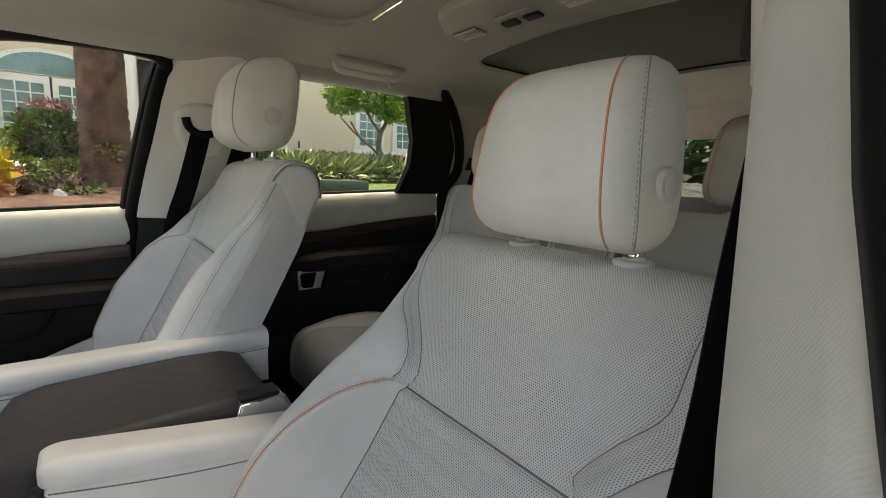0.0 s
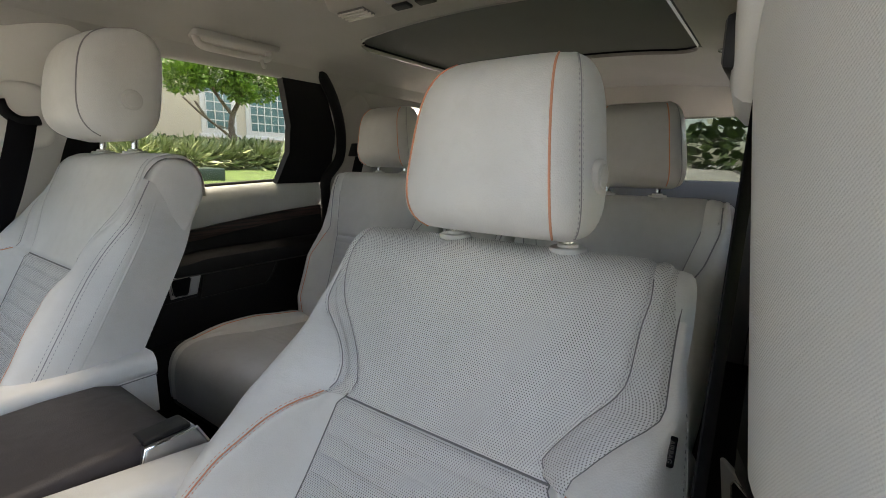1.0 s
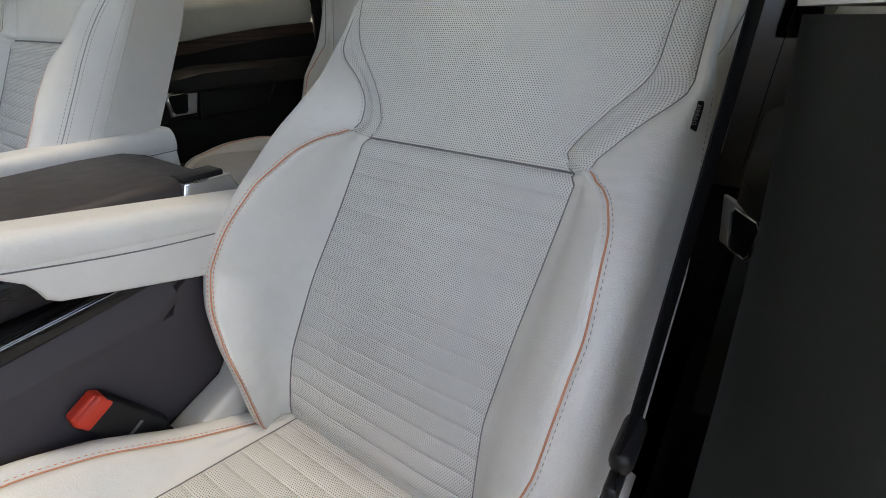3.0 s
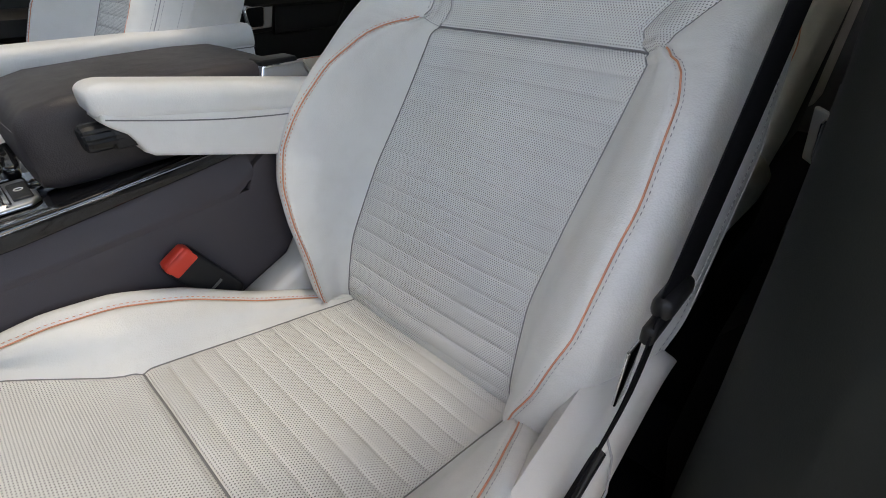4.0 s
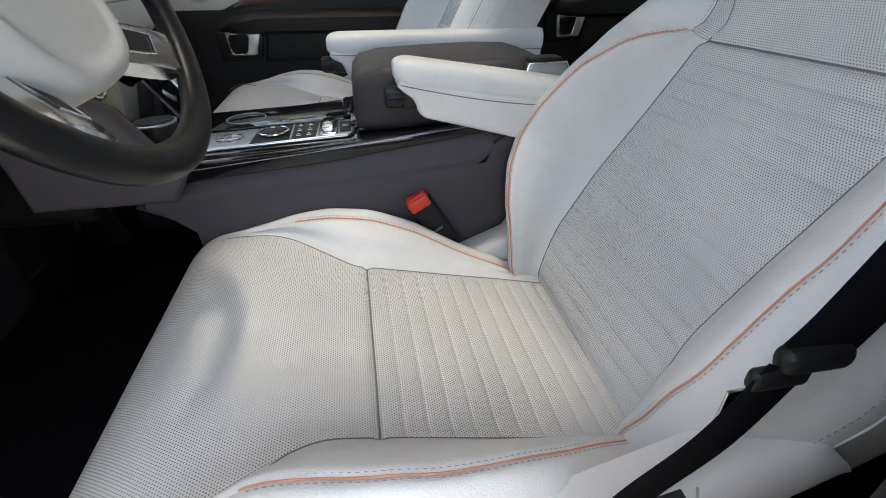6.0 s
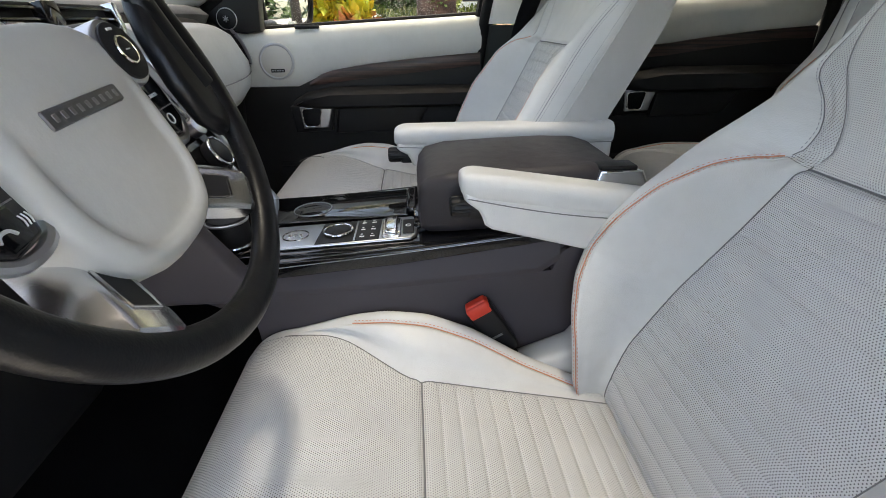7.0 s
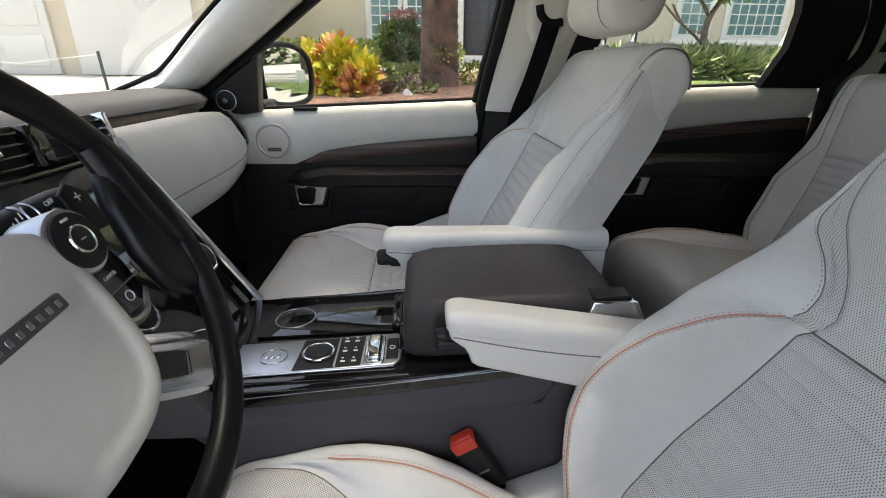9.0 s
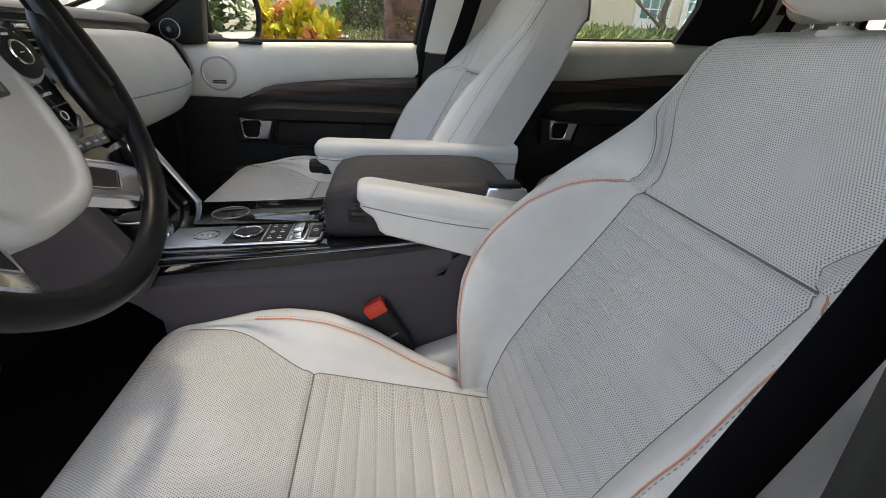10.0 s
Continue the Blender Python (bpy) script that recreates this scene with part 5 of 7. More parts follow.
rear_p = rear_seat("rear_car_seat", "pale grey leather rear seat beside the far door", (0.80, 0.42, 0.885), 0.268, 0.235, 0.0)
rear_d = rear_seat("rear_car_seat", "pale grey leather rear seat behind the driver", (0.80, -0.345, 0.85), 0.268, 0.235, -0.03)
rear_m = rear_seat("rear_car_seat", "narrow pale grey leather middle rear seat", (0.815, 0.04, 0.86), 0.118, 0, 0.0)


# ---- centre console ----
con = thing("centre_console", "dark brown centre console with piano-black top and padded lid", "console")
side = [(-0.50, 0.50), (-0.52, 0.86), (-0.60, 0.90), (-0.54, 0.935), (-0.30, 0.953), (-0.055, 0.985), (-0.03, 0.99), (0.03, 0.97), (0.06, 0.90), (0.05, 0.42), (-0.50, 0.42)]
part("body", prism(side, "y", -0.118, 0.150, 0.012, 3), M_PLASTIC_BROWN, con, "dark brown moulded console body")
band = []
for x in steps(-0.575, -0.052, 16):
    zc = float(np.interp(x, [-0.60, -0.487, -0.301, -0.063, -0.05], [0.915, 0.924, 0.931, 0.948, 0.975]))
    zr = float(np.interp(x, [-0.60, -0.50, -0.294, -0.11, -0.05], [0.930, 0.943, 0.961, 0.985, 0.994]))
    band.append([(x, -0.108, zr), (x, -0.1135, zr - 0.001), (x, -0.1288, zc + 0.002), (x, -0.1295, zc - 0.002), (x, -0.1285, zc - 0.012), (x, -0.110, zc - 0.016)])
part("upper_band", loft(band), M_PLASTIC_BROWN, con, "canted dark brown band", 30)
cheek = [(-0.498, 0.42), (-0.518, 0.86), (-0.575, 0.912), (-0.487, 0.918), (-0.301, 0.925), (-0.063, 0.942), (-0.050, 0.972), (-0.028, 0.986), (0.028, 0.967), (0.057, 0.90), (0.047, 0.42)]
part("cheek", prism(cheek, "y", -0.129, -0.116, 0.003, 2), M_PLASTIC_BROWN, con, "dark brown lower cheek")
for s, y0, y1 in ((-1, -0.126, -0.108), (1, 0.140, 0.158)):
    rail = [(-0.60, 0.928), (-0.60, 0.954), (-0.50, 0.970), (-0.364, 0.978), (-0.246, 0.988), (-0.10, 1.004), (-0.03, 1.012), (-0.03, 0.995), (-0.11, 0.983), (-0.294, 0.959), (-0.50, 0.941)]
    part("gloss_rail", prism(rail, "y", y0, y1, 0.004, 3), M_GLOSS, con, "glossy black side rail")
    # thin grey cord drawn where the gloss rail catches a reflection
    part("rail_trim", tube([(-0.60, y0 - 0.0005 if s < 0 else y1, 0.950), (-0.30, y0 - 0.0005 if s < 0 else y1, 0.978), (-0.05, y0 - 0.0005 if s < 0 else y1, 1.005)], 0.0007, 6), M_MARK, con, "thin grey line standing in for the rail's reflection")
deck = Matrix.Translation((-0.40, 0.0, 0.9795)) @ Matrix.Rotation(radians(-2.4), 4, "Y")


def on_deck(bm):
    bmesh.ops.transform(bm, verts=bm.verts, matrix=deck)
    return bm


part("gloss_deck", on_deck(box((-0.19, -0.112, -0.03), (0.36, 0.144, 0.0), 0.004, 3)), M_GLOSS, con, "piano-black deck")
part("cubby_lid", on_deck(prism([(-0.10, 0.0), (0.12, 0.0), (0.125, 0.118), (-0.07, 0.118)], "z", 0.0005, 0.005, 0.002, 2)), M_GLOSS, con, "sliding piano-black cubby lid")
part("cubby_grip", on_deck(prism([(rx + 0.128, ry + 0.055) for rx, ry in rounded(0.020, 0.105, 0.008, 4)], "z", 0.0, 0.016, 0.005, 3)), M_GLOSS, con)
part("cup_ring", on_deck(ring(0.033, 0.0013, 36, 6, Matrix.Translation((-0.05, 0.055, 0.0055)))), M_SATIN, con, "thin silver ring")
# switch plate: dial, badge oval, terrain dial, buttons, gear switch
plate = part("switch_plate", on_deck(prism([(-0.115, -0.102), (0.125, -0.096), (0.135, -0.085), (0.137, -0.022), (0.128, -0.012), (-0.115, -0.020)], "z", 0.0, 0.006, 0.003, 3)), M_SATIN, con, "satin silver switch plate")
part("dark_inlay", on_deck(prism([(-0.02, -0.098), (0.077, -0.094), (0.079, -0.018), (-0.016, -0.021)], "z", 0.004, 0.0072, 0.0015, 2)), M_PLASTIC_BLACK, con, "black button field")
part("inlay_divider", on_deck(box((0.038, -0.095, 0.006), (0.041, -0.02, 0.0078), 0.0006)), M_SATIN, con)
part("terrain_dial", on_deck(merged(cyl(0.021, 0.005, 36, 0.001, Matrix.Translation((0.012, -0.060, 0.006))), cyl(0.017, 0.0065, 36, 0.001, Matrix.Translation((0.012, -0.060, 0.006))))), M_PLASTIC_BLACK, con, "black rotary dial")
part("dial_ring", on_deck(ring(0.022, 0.0022, 36, 8, Matrix.Translation((0.012, -0.060, 0.0105)))), M_CHROME, con, "chrome ring")
oval = [(0.020 * math.cos(a) - 0.055, 0.026 * math.sin(a) * 0.72 - 0.060) for a in (2 * math.pi * k / 28 for k in range(28))]
part("maker_badge", on_deck(tube([(x, y, 0.0066) for x, y in oval], 0.0011, 6, closed=True)), M_CHROME, con, "plain oval badge")
for k in range(3):
    part("badge_mark", on_deck(box((-0.068 + k * 0.009, -0.065, 0.0058), (-0.062 + k * 0.009, -0.055, 0.0066), 0.0004)), M_CHROME, con)
for bx in range(2):
    for by in range(3):
        part("button_mark", on_deck(box((0.047 + bx * 0.016, -0.085 + by * 0.026, 0.0070), (0.054 + bx * 0.016, -0.081 + by * 0.026, 0.0076), 0.0003)), M_WHITE_MARK, con)
        part("button_mark", on_deck(box((0.048 + bx * 0.016, -0.076 + by * 0.026, 0.0070), (0.0515 + bx * 0.016, -0.0735 + by * 0.026, 0.0076), 0.0003)), M_WHITE_MARK, con)
part("gear_switch", on_deck(merged(prism([(x + 0.096, y - 0.058) for x, y in rounded(0.030, 0.072, 0.006, 4)], "z", 0.004, 0.009, 0.002, 3), box((0.086, -0.088, 0.008), (0.106, -0.028, 0.017), 0.004, 3))), M_CHROME, con, "chrome switch rocker")
part("park_button", on_deck(box((0.113, -0.082, 0.004), (0.131, -0.030, 0.0085), 0.0025, 3)), M_PLASTIC_BLACK, con, "black brake button")
part("park_mark", on_deck(ring(0.004, 0.0006, 16, 6, Matrix.Translation((0.122, -0.056, 0.0088)))), M_WHITE_MARK, con)
part("selector_base", on_deck(ring(0.036, 0.003, 40, 8, Matrix.Translation((-0.155, -0.058, 0.004)))), M_CHROME, con, "chrome collar")
part("gear_selector", on_deck(merged(cyl(0.031, 0.042, 40, 0.003, Matrix.Translation((-0.155, -0.058, 0.0))), cyl(0.026, 0.0435, 40, 0.001, Matrix.Translation((-0.155, -0.058, 0.0))))), M_PLASTIC_BLACK, con, "black rotary gear selector")
part("selector_top", on_deck(ring(0.0305, 0.002, 40, 8, Matrix.Translation((-0.155, -0.058, 0.040)))), M_SATIN, con, "silver rim")

# padded lid, dark brown leather
lid = thing("console_lid", "dark espresso leather padded console lid with silver catch", "armrest lid")
rings = []
for x, top, low, y0, y1 in ((-0.262, 1.035, 1.005, -0.062, 0.115), (-0.258, 1.060, 0.990, -0.078, 0.132), (-0.245, 1.074, 0.986, -0.083, 0.140), (-0.21, 1.082, 0.986, -0.085, 0.143), (-0.12, 1.086, 0.990, -0.086, 0.144), (-0.03, 1.088, 0.998, -0.086, 0.144), (0.03, 1.086, 1.0, -0.084, 0.142), (0.058, 1.078, 1.005, -0.078, 0.136), (0.066, 1.060, 1.02, -0.07, 0.128)):
    w, h = y1 - y0, top - low
    rings.append([(x, (y0 + y1) / 2 + a, (top + low) / 2 + b) for a, b in rounded(w, h, min(0.020, h * 0.42), 5)])
part("pad", loft(rings), M_BROWN_LEATHER, lid, "", 50)
part("stitch_line", stitches([Vector((-0.235 + 0.27 * i / 20, -0.0815, 1.064 + 0.010 * i / 20)) for i in range(21)]), M_THREAD, lid)
part("stitch_line", stitches([Vector((-0.2635 + 0.003 * abs(i - 5) / 5, -0.055 + 0.155 * i / 10, 1.052)) for i in range(11)]), M_THREAD, lid)
catch = part("catch", prism([(-0.004, 1.036), (0.010, 1.0815), (0.070, 1.0815), (0.084, 1.055), (0.080, 1.022), (0.0, 1.020)], "y", -0.0915, -0.052, 0.004, 3), M_SATIN, lid, "satin silver catch")
part("catch_edge", tube([(-0.004, -0.0922, 1.037), (0.009, -0.0922, 1.0815), (0.070, -0.0922, 1.0825), (0.083, -0.0922, 1.056)], 0.0016, 6), M_CHROME, catch, "bright edge")
part("catch_lip", box((0.010, -0.086, 1.0805), (0.066, -0.052, 1.0885), 0.003, 3), M_PLASTIC_BLACK, lid, "black finger lip")
part("hinge_block", box((-0.27, -0.06, 0.975), (-0.235, 0.12, 1.0), 0.006), M_GLOSS, lid)

# seat-belt buckle
def buckle(at, label, rot):
    b = thing("belt_buckle", label, "buckle", "belt buckles", at=Matrix.Translation(at) @ rot)
    part("housing", prism([(x, y) for x, y in rounded(0.042, 0.105, 0.010, 5, 0, -0.048)], "z", -0.012, 0.012, 0.006, 3), M_PLASTIC_BLACK, b, "black plastic housing")
    part("release_button", merged(box((-0.019, -0.016, -0.0095), (0.019, 0.006, 0.013), 0.005, 3), box((-0.017, -0.006, -0.009), (0.017, 0.0085, 0.009), 0.004, 3)), M_RED, b, "bright red release button")
    part("press_mark", box((-0.012, -0.062, 0.0115), (0.010, -0.058, 0.0128), 0.0004), M_PLASTIC_GREY, b)
    part("stalk", box((-0.012, -0.17, -0.005), (0.012, -0.095, 0.005), 0.003), M_PLASTIC_BLACK, b)
    return b


buckle((-0.178, -0.143, 0.893), "black belt buckle with red button beside the driver's seat", Matrix.Rotation(radians(90), 4, "X") @ Matrix.Rotation(radians(31), 4, "Z"))

# ---- seat belts ----
belt = thing("driver_seat_belt", "black seat belt hanging beside the driver's seat", "seat belt")
part("shoulder_strap", strap(spline([(0.150, -0.650, 1.51), (0.116, -0.649, 1.39), (0.099, -0.648, 1.29), (0.066, -0.648, 1.19), (0.036, -0.648, 1.11), (0.005, -0.648, 1.035), (-0.010, -0.648, 1.008)], 8), 0.047, 0.0014, (0.99, -0.08, -0.3)), M_WEBBING, belt, "black webbing")
part("lap_strap", strap(spline([(-0.020, -0.648, 1.00), (-0.052, -0.650, 0.945), (-0.088, -0.647, 0.895), (-0.108, -0.645, 0.858), (-0.118, -0.644, 0.830)], 6), 0.042, 0.0014, (1, 0.1, -0.6)), M_WEBBING, belt, "black webbing")
part("tongue", merged(box((-0.030, -0.656, 1.000), (0.018, -0.640, 1.018), 0.007, 3), box((-0.045, -0.653, 0.988), (-0.005, -0.643, 1.004), 0.005, 3)), M_PLASTIC_BLACK, belt, "black belt tongue grip")
part("tongue_plate", merged(box((-0.048, -0.643, 0.925), (-0.028, -0.640, 0.98), 0.001), ring(0.006, 0.0015, 16, 6, Matrix.Translation((-0.038, -0.6405, 0.932)) @ Matrix.Rotation(radians(90), 4, "X"))), M_CHROME, belt, "chrome tongue plate")
part("anchor_bolt", cyl(0.006, 0.006, 20, 0.002, Matrix.Translation((-0.128, -0.647, 0.850)) @ Matrix.Rotation(radians(90), 4, "X")), M_CHROME, belt, "steel anchor bolt")
pbelt = thing("passenger_seat_belt", "black seat belt hanging on the far pillar", "seat belt")
part("shoulder_strap", strap(spline([(0.103, 0.612, 1.500), (0.095, 0.606, 1.470), (0.082, 0.608, 1.42), (0.064, 0.622, 1.35), (0.036, 0.645, 1.25), (0.0, 0.653, 1.05), (-0.03, 0.66, 0.85)], 8), 0.046, 0.0014, (1, 0, -0.3)), M_WEBBING, pbelt, "black webbing")
tag_t = thing("airbag_tag", "small black woven label on the seat seam", "label", at=Matrix.Translation((0.2065, -0.6165, 1.188)) @ Matrix.Rotation(radians(28), 4, "Y"))
part("tag", box((-0.008, -0.005, -0.0125), (0.009, 0.0015, 0.0125), 0.001), M_WEBBING, tag_t)
lettering("AIRBAG", 0.0053, M_PLASTIC_GREY, tag_t, Matrix.Translation((-0.0086, -0.002, 0.0)) @ Euler((radians(90), radians(90), radians(-90))).to_matrix().to_4x4(), 0.0003)

# ---- dashboard ----
dash = thing("dashboard", "dashboard with black soft top, cream leather fascia and walnut band", "dashboard")
rings = []
for y in steps(-0.78, 0.775, 30):
    e = 1 - (abs(y) / 0.78) ** 6
    bx = -0.765 + 0.02 * (abs(y) / 0.78) ** 2
    if y > 0.45:
        bx -= 0.10 * ((y - 0.45) / 0.33) ** 2
    rings.append([(-1.26, y, 1.19), (-1.22, y, 1.285), (-1.10, y, 1.318), (-0.95, y, 1.330), (-0.85, y, 1.327), (bx - 0.02, y, 1.318), (bx, y, 1.303), (bx - 0.012, y, 1.285), (bx - 0.05, y, 1.27), (-1.26, y, 1.15)])
part("dash_top", loft(rings), M_DASH_TOP, dash, "black grained dash top", 50)
band = []
for y in steps(0.10, 0.735, 16):
    bx = -0.772 - (0.115 * max(0.0, (y - 0.42) / 0.33) ** 2)
    band.append([(bx, y, 1.272), (bx + 0.012, y, 1.276), (bx + 0.014, y, 1.290), (bx + 0.004, y, 1.302), (bx - 0.03, y, 1.302), (bx - 0.03, y, 1.272)])
part("wood_band", loft(band), M_WOOD, dash, "dark walnut band", 50)
glove = []
for y in steps(0.148, 0.748, 20):
    f = (y - 0.148) / 0.60
    back = 0.05 * max(0.0, (f - 0.45) / 0.55) ** 2
    drop = 0.012 * max(0.0, (f - 0.4) / 0.6) ** 2
    zt = 1.284 - drop * 2.2
    glove.append([(-0.80 - back, y, 1.06), (-0.79 - back, y, zt), (-0.745 - back, y, zt + 0.002), (-0.722 - back, y, zt - 0.012), (-0.700 - back, y, zt - 0.055), (-0.690 - back, y, 1.185), (-0.688 - back, y, 1.160), (-0.6895 - back, y, 1.1555), (-0.689 - back, y, 1.150), (-0.698 - back, y, 1.115), (-0.722 - back, y, 1.085), (-0.76 - back, y, 1.065)])
part("glovebox_fascia", loft(glove), M_DOOR_TOP, dash, "cream leather fascia over the glovebox", 60)
part("fascia_seam", tube([(-0.6885 - 0.05 * max(0.0, (f - 0.45) / 0.55) ** 2, 0.148 + 0.60 * f, 1.1555) for f in steps(0, 1, 16)], 0.0015, 6), M_THREAD, dash)
part("lower_dash", box((-1.2, 0.16, 0.75), (-0.80, 0.75, 1.07), 0.03, 3), M_PLASTIC_BLACK, dash)
part("dash_end", prism([(-1.2, 0.80), (-1.2, 1.29), (-0.82, 1.285), (-0.785, 1.24), (-0.77, 1.15), (-0.80, 0.80)], "y", 0.735, 0.80, 0.004), M_PLASTIC_BLACK, dash, "black end of the dashboard")
part("lower_dash", box((-1.2, -0.75, 0.78), (-0.74, -0.15, 1.10), 0.03, 3), M_PLASTIC_BLACK, dash)
# side vent at the passenger's end
vent_pts = [(-0.770, 0.700, 1.262), (-0.758, 0.728, 1.230), (-0.752, 0.750, 1.192), (-0.752, 0.757, 1.170)]
part("side_vent", tube(spline(vent_pts, 6), 0.014, 8, flat=0.6), M_PLASTIC_BLACK, dash)
part("side_vent_trim", tube(spline([(x + 0.012, y + 0.004, z + 0.004) for x, y, z in vent_pts], 6), 0.0060, 8), M_SATIN, dash, "satin silver vent trim")
for k in range(7):
    f = (k + 0.5) / 7
    p = Vector(vent_pts[0]).lerp(Vector(vent_pts[-1]), f)
    part("vent_fin", box((-0.004, -0.009, -0.0015), (0.010, 0.009, 0.0015), 0.0008, 1, Matrix.Translation(p + Vector((0.008, -0.004, 0.0)))), M_GLOSS, dash)
# centre stack
stack_top, stack_low = Vector((-0.742, 0.0, 1.262)), Vector((-0.548, 0.0, 0.968))
sd = (stack_low - stack_top)
sn = Vector((-sd.z, 0, sd.x)).normalized()
if sn.x < 0:
    sn = -sn
sm = Matrix((Vector((0, 1, 0)), -sd.normalized(), sn)).transposed().to_4x4()
sm.translation = stack_top


def on_stack(bm):
    bmesh.ops.transform(bm, verts=bm.verts, matrix=sm)
    return bm


L = sd.length
part("stack_panel", on_stack(box((-0.145, -L, -0.10), (0.145, 0.0, -0.006), 0.006, 2)), M_GLOSS, dash, "piano-black centre stack")
part("screen", on_stack(box((-0.128, -0.150, -0.008), (0.128, -0.004, -0.003), 0.004, 2)), surface("dark_screen", (0.03, 0.034, 0.036), 0.12, var=0.03, bump=0.0, coat=0.6, rvar=0.02), dash, "dark touch screen, switched off")
for s in (-1, 1):
    part("stack_bar", on_stack(tube(spline(([(s * 0.128, 0.028, -0.004), (s * 0.143, 0.008, 0.004), (s * 0.150, -0.03, 0.006)] if s > 0 else [(s * 0.152, -0.10, 0.004)]) + [(s * 0.153, -0.20, 0.006), (s * 0.155, -L - 0.005, 0.004)], 8), 0.0075, 10, flat=0.7)), M_SATIN, dash, "satin silver diagonal bar")
for s in (-1, 1):
    kx = s * 0.098
    m = Matrix.Translation((kx, -0.225, -0.006))
    part("climate_dial", on_stack(merged(cyl(0.027, 0.022, 36, 0.003, m), cyl(0.022, 0.0235, 36, 0.001, m))), M_PLASTIC_BLACK, dash, "black climate dial")
    part("dial_ring", on_stack(ring(0.0265, 0.003, 36, 8, Matrix.Translation((kx, -0.225, 0.014)))), M_CHROME, dash, "chrome ring")
part("volume_dial", on_stack(merged(cyl(0.015, 0.02, 30, 0.002, Matrix.Translation((0.105, -0.172, -0.006))), ring(0.015, 0.002, 30, 8, Matrix.Translation((0.105, -0.172, 0.012))))), M_SATIN, dash, "small silver dial")
for k in range(6):
    part("rocker_switch", on_stack(box((-0.068 + 0.024 * k, -0.185, -0.008), (-0.046 + 0.024 * k, -0.165, -0.001), 0.003)), M_PLASTIC_GREY, dash)
    part("switch_mark", on_stack(box((-0.062 + 0.024 * k, -0.178, -0.0014), (-0.050 + 0.024 * k, -0.174, -0.0006), 0.0003)), M_WHITE_MARK, dash)
# centre vents and hazard switch
vent = thing("centre_vents", "black centre air vents with chrome tabs and hazard switch", "air vent")
vm = Matrix.Translation((-0.748, -0.005, 1.285)) @ Matrix.Rotation(radians(-12), 4, "Y")


def on_vent(bm):
    bmesh.ops.transform(bm, verts=bm.verts, matrix=vm)
    return bm


part("vent_box", on_vent(box((-0.05, -0.155, -0.030), (-0.004, 0.155, 0.030), 0.004)), M_PLASTIC_BLACK, vent)
for s in (-1, 1):
    for k in range(4):
        part("vent_slat", on_vent(box((-0.006, min(s * 0.02, s * 0.14), -0.024 + k * 0.014), (0.008, max(s * 0.02, s * 0.14), -0.020 + k * 0.014), 0.001)), M_GLOSS, vent)
    part("vent_tab", on_vent(box((0.004, s * 0.08 - 0.016, -0.006), (0.014, s * 0.08 + 0.016, 0.002), 0.002)), M_CHROME, vent, "chrome tab")
    part("vent_end", on_vent(box((-0.01, s * 0.148 - 0.006, -0.030), (0.014, s * 0.148 + 0.006, 0.030), 0.003)), M_GLOSS if s < 0 else M_CHROME, vent)
part("hazard_switch", on_vent(box((-0.008, -0.016, -0.028), (0.012, 0.016, 0.028), 0.003)), M_GLOSS, vent, "gloss black hazard switch")
tri_m = vm @ Matrix.Translation((0.0125, 0, 0))
part("hazard_mark", merged(tube([tri_m @ Vector((0, a, b)) for a, b in ((-0.006, -0.005), (0.006, -0.005), (0.0, 0.006))], 0.0008, 6, closed=True)), M_PLASTIC_GREY, vent)
part("chrome_blade", tube([(-0.738, -0.15, 1.252), (-0.735, 0.0, 1.252), (-0.738, 0.15, 1.252)], 0.004, 8), M_GLOSS, vent)
clus = thing("instrument_hood", "black instrument hood with dark dial glass behind the wheel", "instrument panel")
rings = []
for x, k in ((-0.93, 0.9), (-0.80, 1.0), (-0.70, 1.03), (-0.685, 1.02)):
    rings.append([(x, -0.405 + 0.165 * k * math.cos(a), 1.262 + 0.105 * k * max(math.sin(a), -0.75)) for a in (2 * math.pi * i / 32 for i in range(32))])
part("hood", loft(rings), M_DASH_TOP, clus, "", 50)
part("dial_glass", box((-0.684, -0.54, 1.20), (-0.680, -0.27, 1.335), 0.02, 3), M_GLOSS, clus)
part("cream_fascia", box((-0.76, -0.60, 1.13), (-0.70, -0.16, 1.235), 0.03, 4), M_DOOR_TOP, dash, "cream leather fascia below the instruments")
# tall brown console cheek beside the driver's footwell
cheek = thing("footwell_trim", "dark brown trim running up to the dashboard beside the pedals", "trim")
part("panel", prism([(-0.70, 0.925), (-0.72, 1.07), (-0.64, 1.10), (-0.565, 1.055), (-0.50, 0.960), (-0.52, 0.925)], "y", -0.165, -0.128, 0.012, 3), M_PLASTIC_BROWN, cheek)

# ---- steering wheel ----
wa = radians(23.8)
wheel_pose = Matrix(((0, -math.sin(wa), math.cos(wa)), (1, 0, 0), (0, math.cos(wa), math.sin(wa)))).to_4x4()
wheel_pose.translation = (-0.4761, -0.3923, 1.2372)
HUB = Matrix.Translation((-0.011, -0.012, -0.0165)) @ Matrix.Rotation(radians(5), 4, "Z")
wheel = thing("steering_wheel", "black leather steering wheel with cream airbag cover and silver spokes", "steering wheel", at=wheel_pose)
R = 0.1804


def rim_point(a, r=R):
    return Vector((r * math.cos(a), r * 0.985 * math.sin(a), 0))


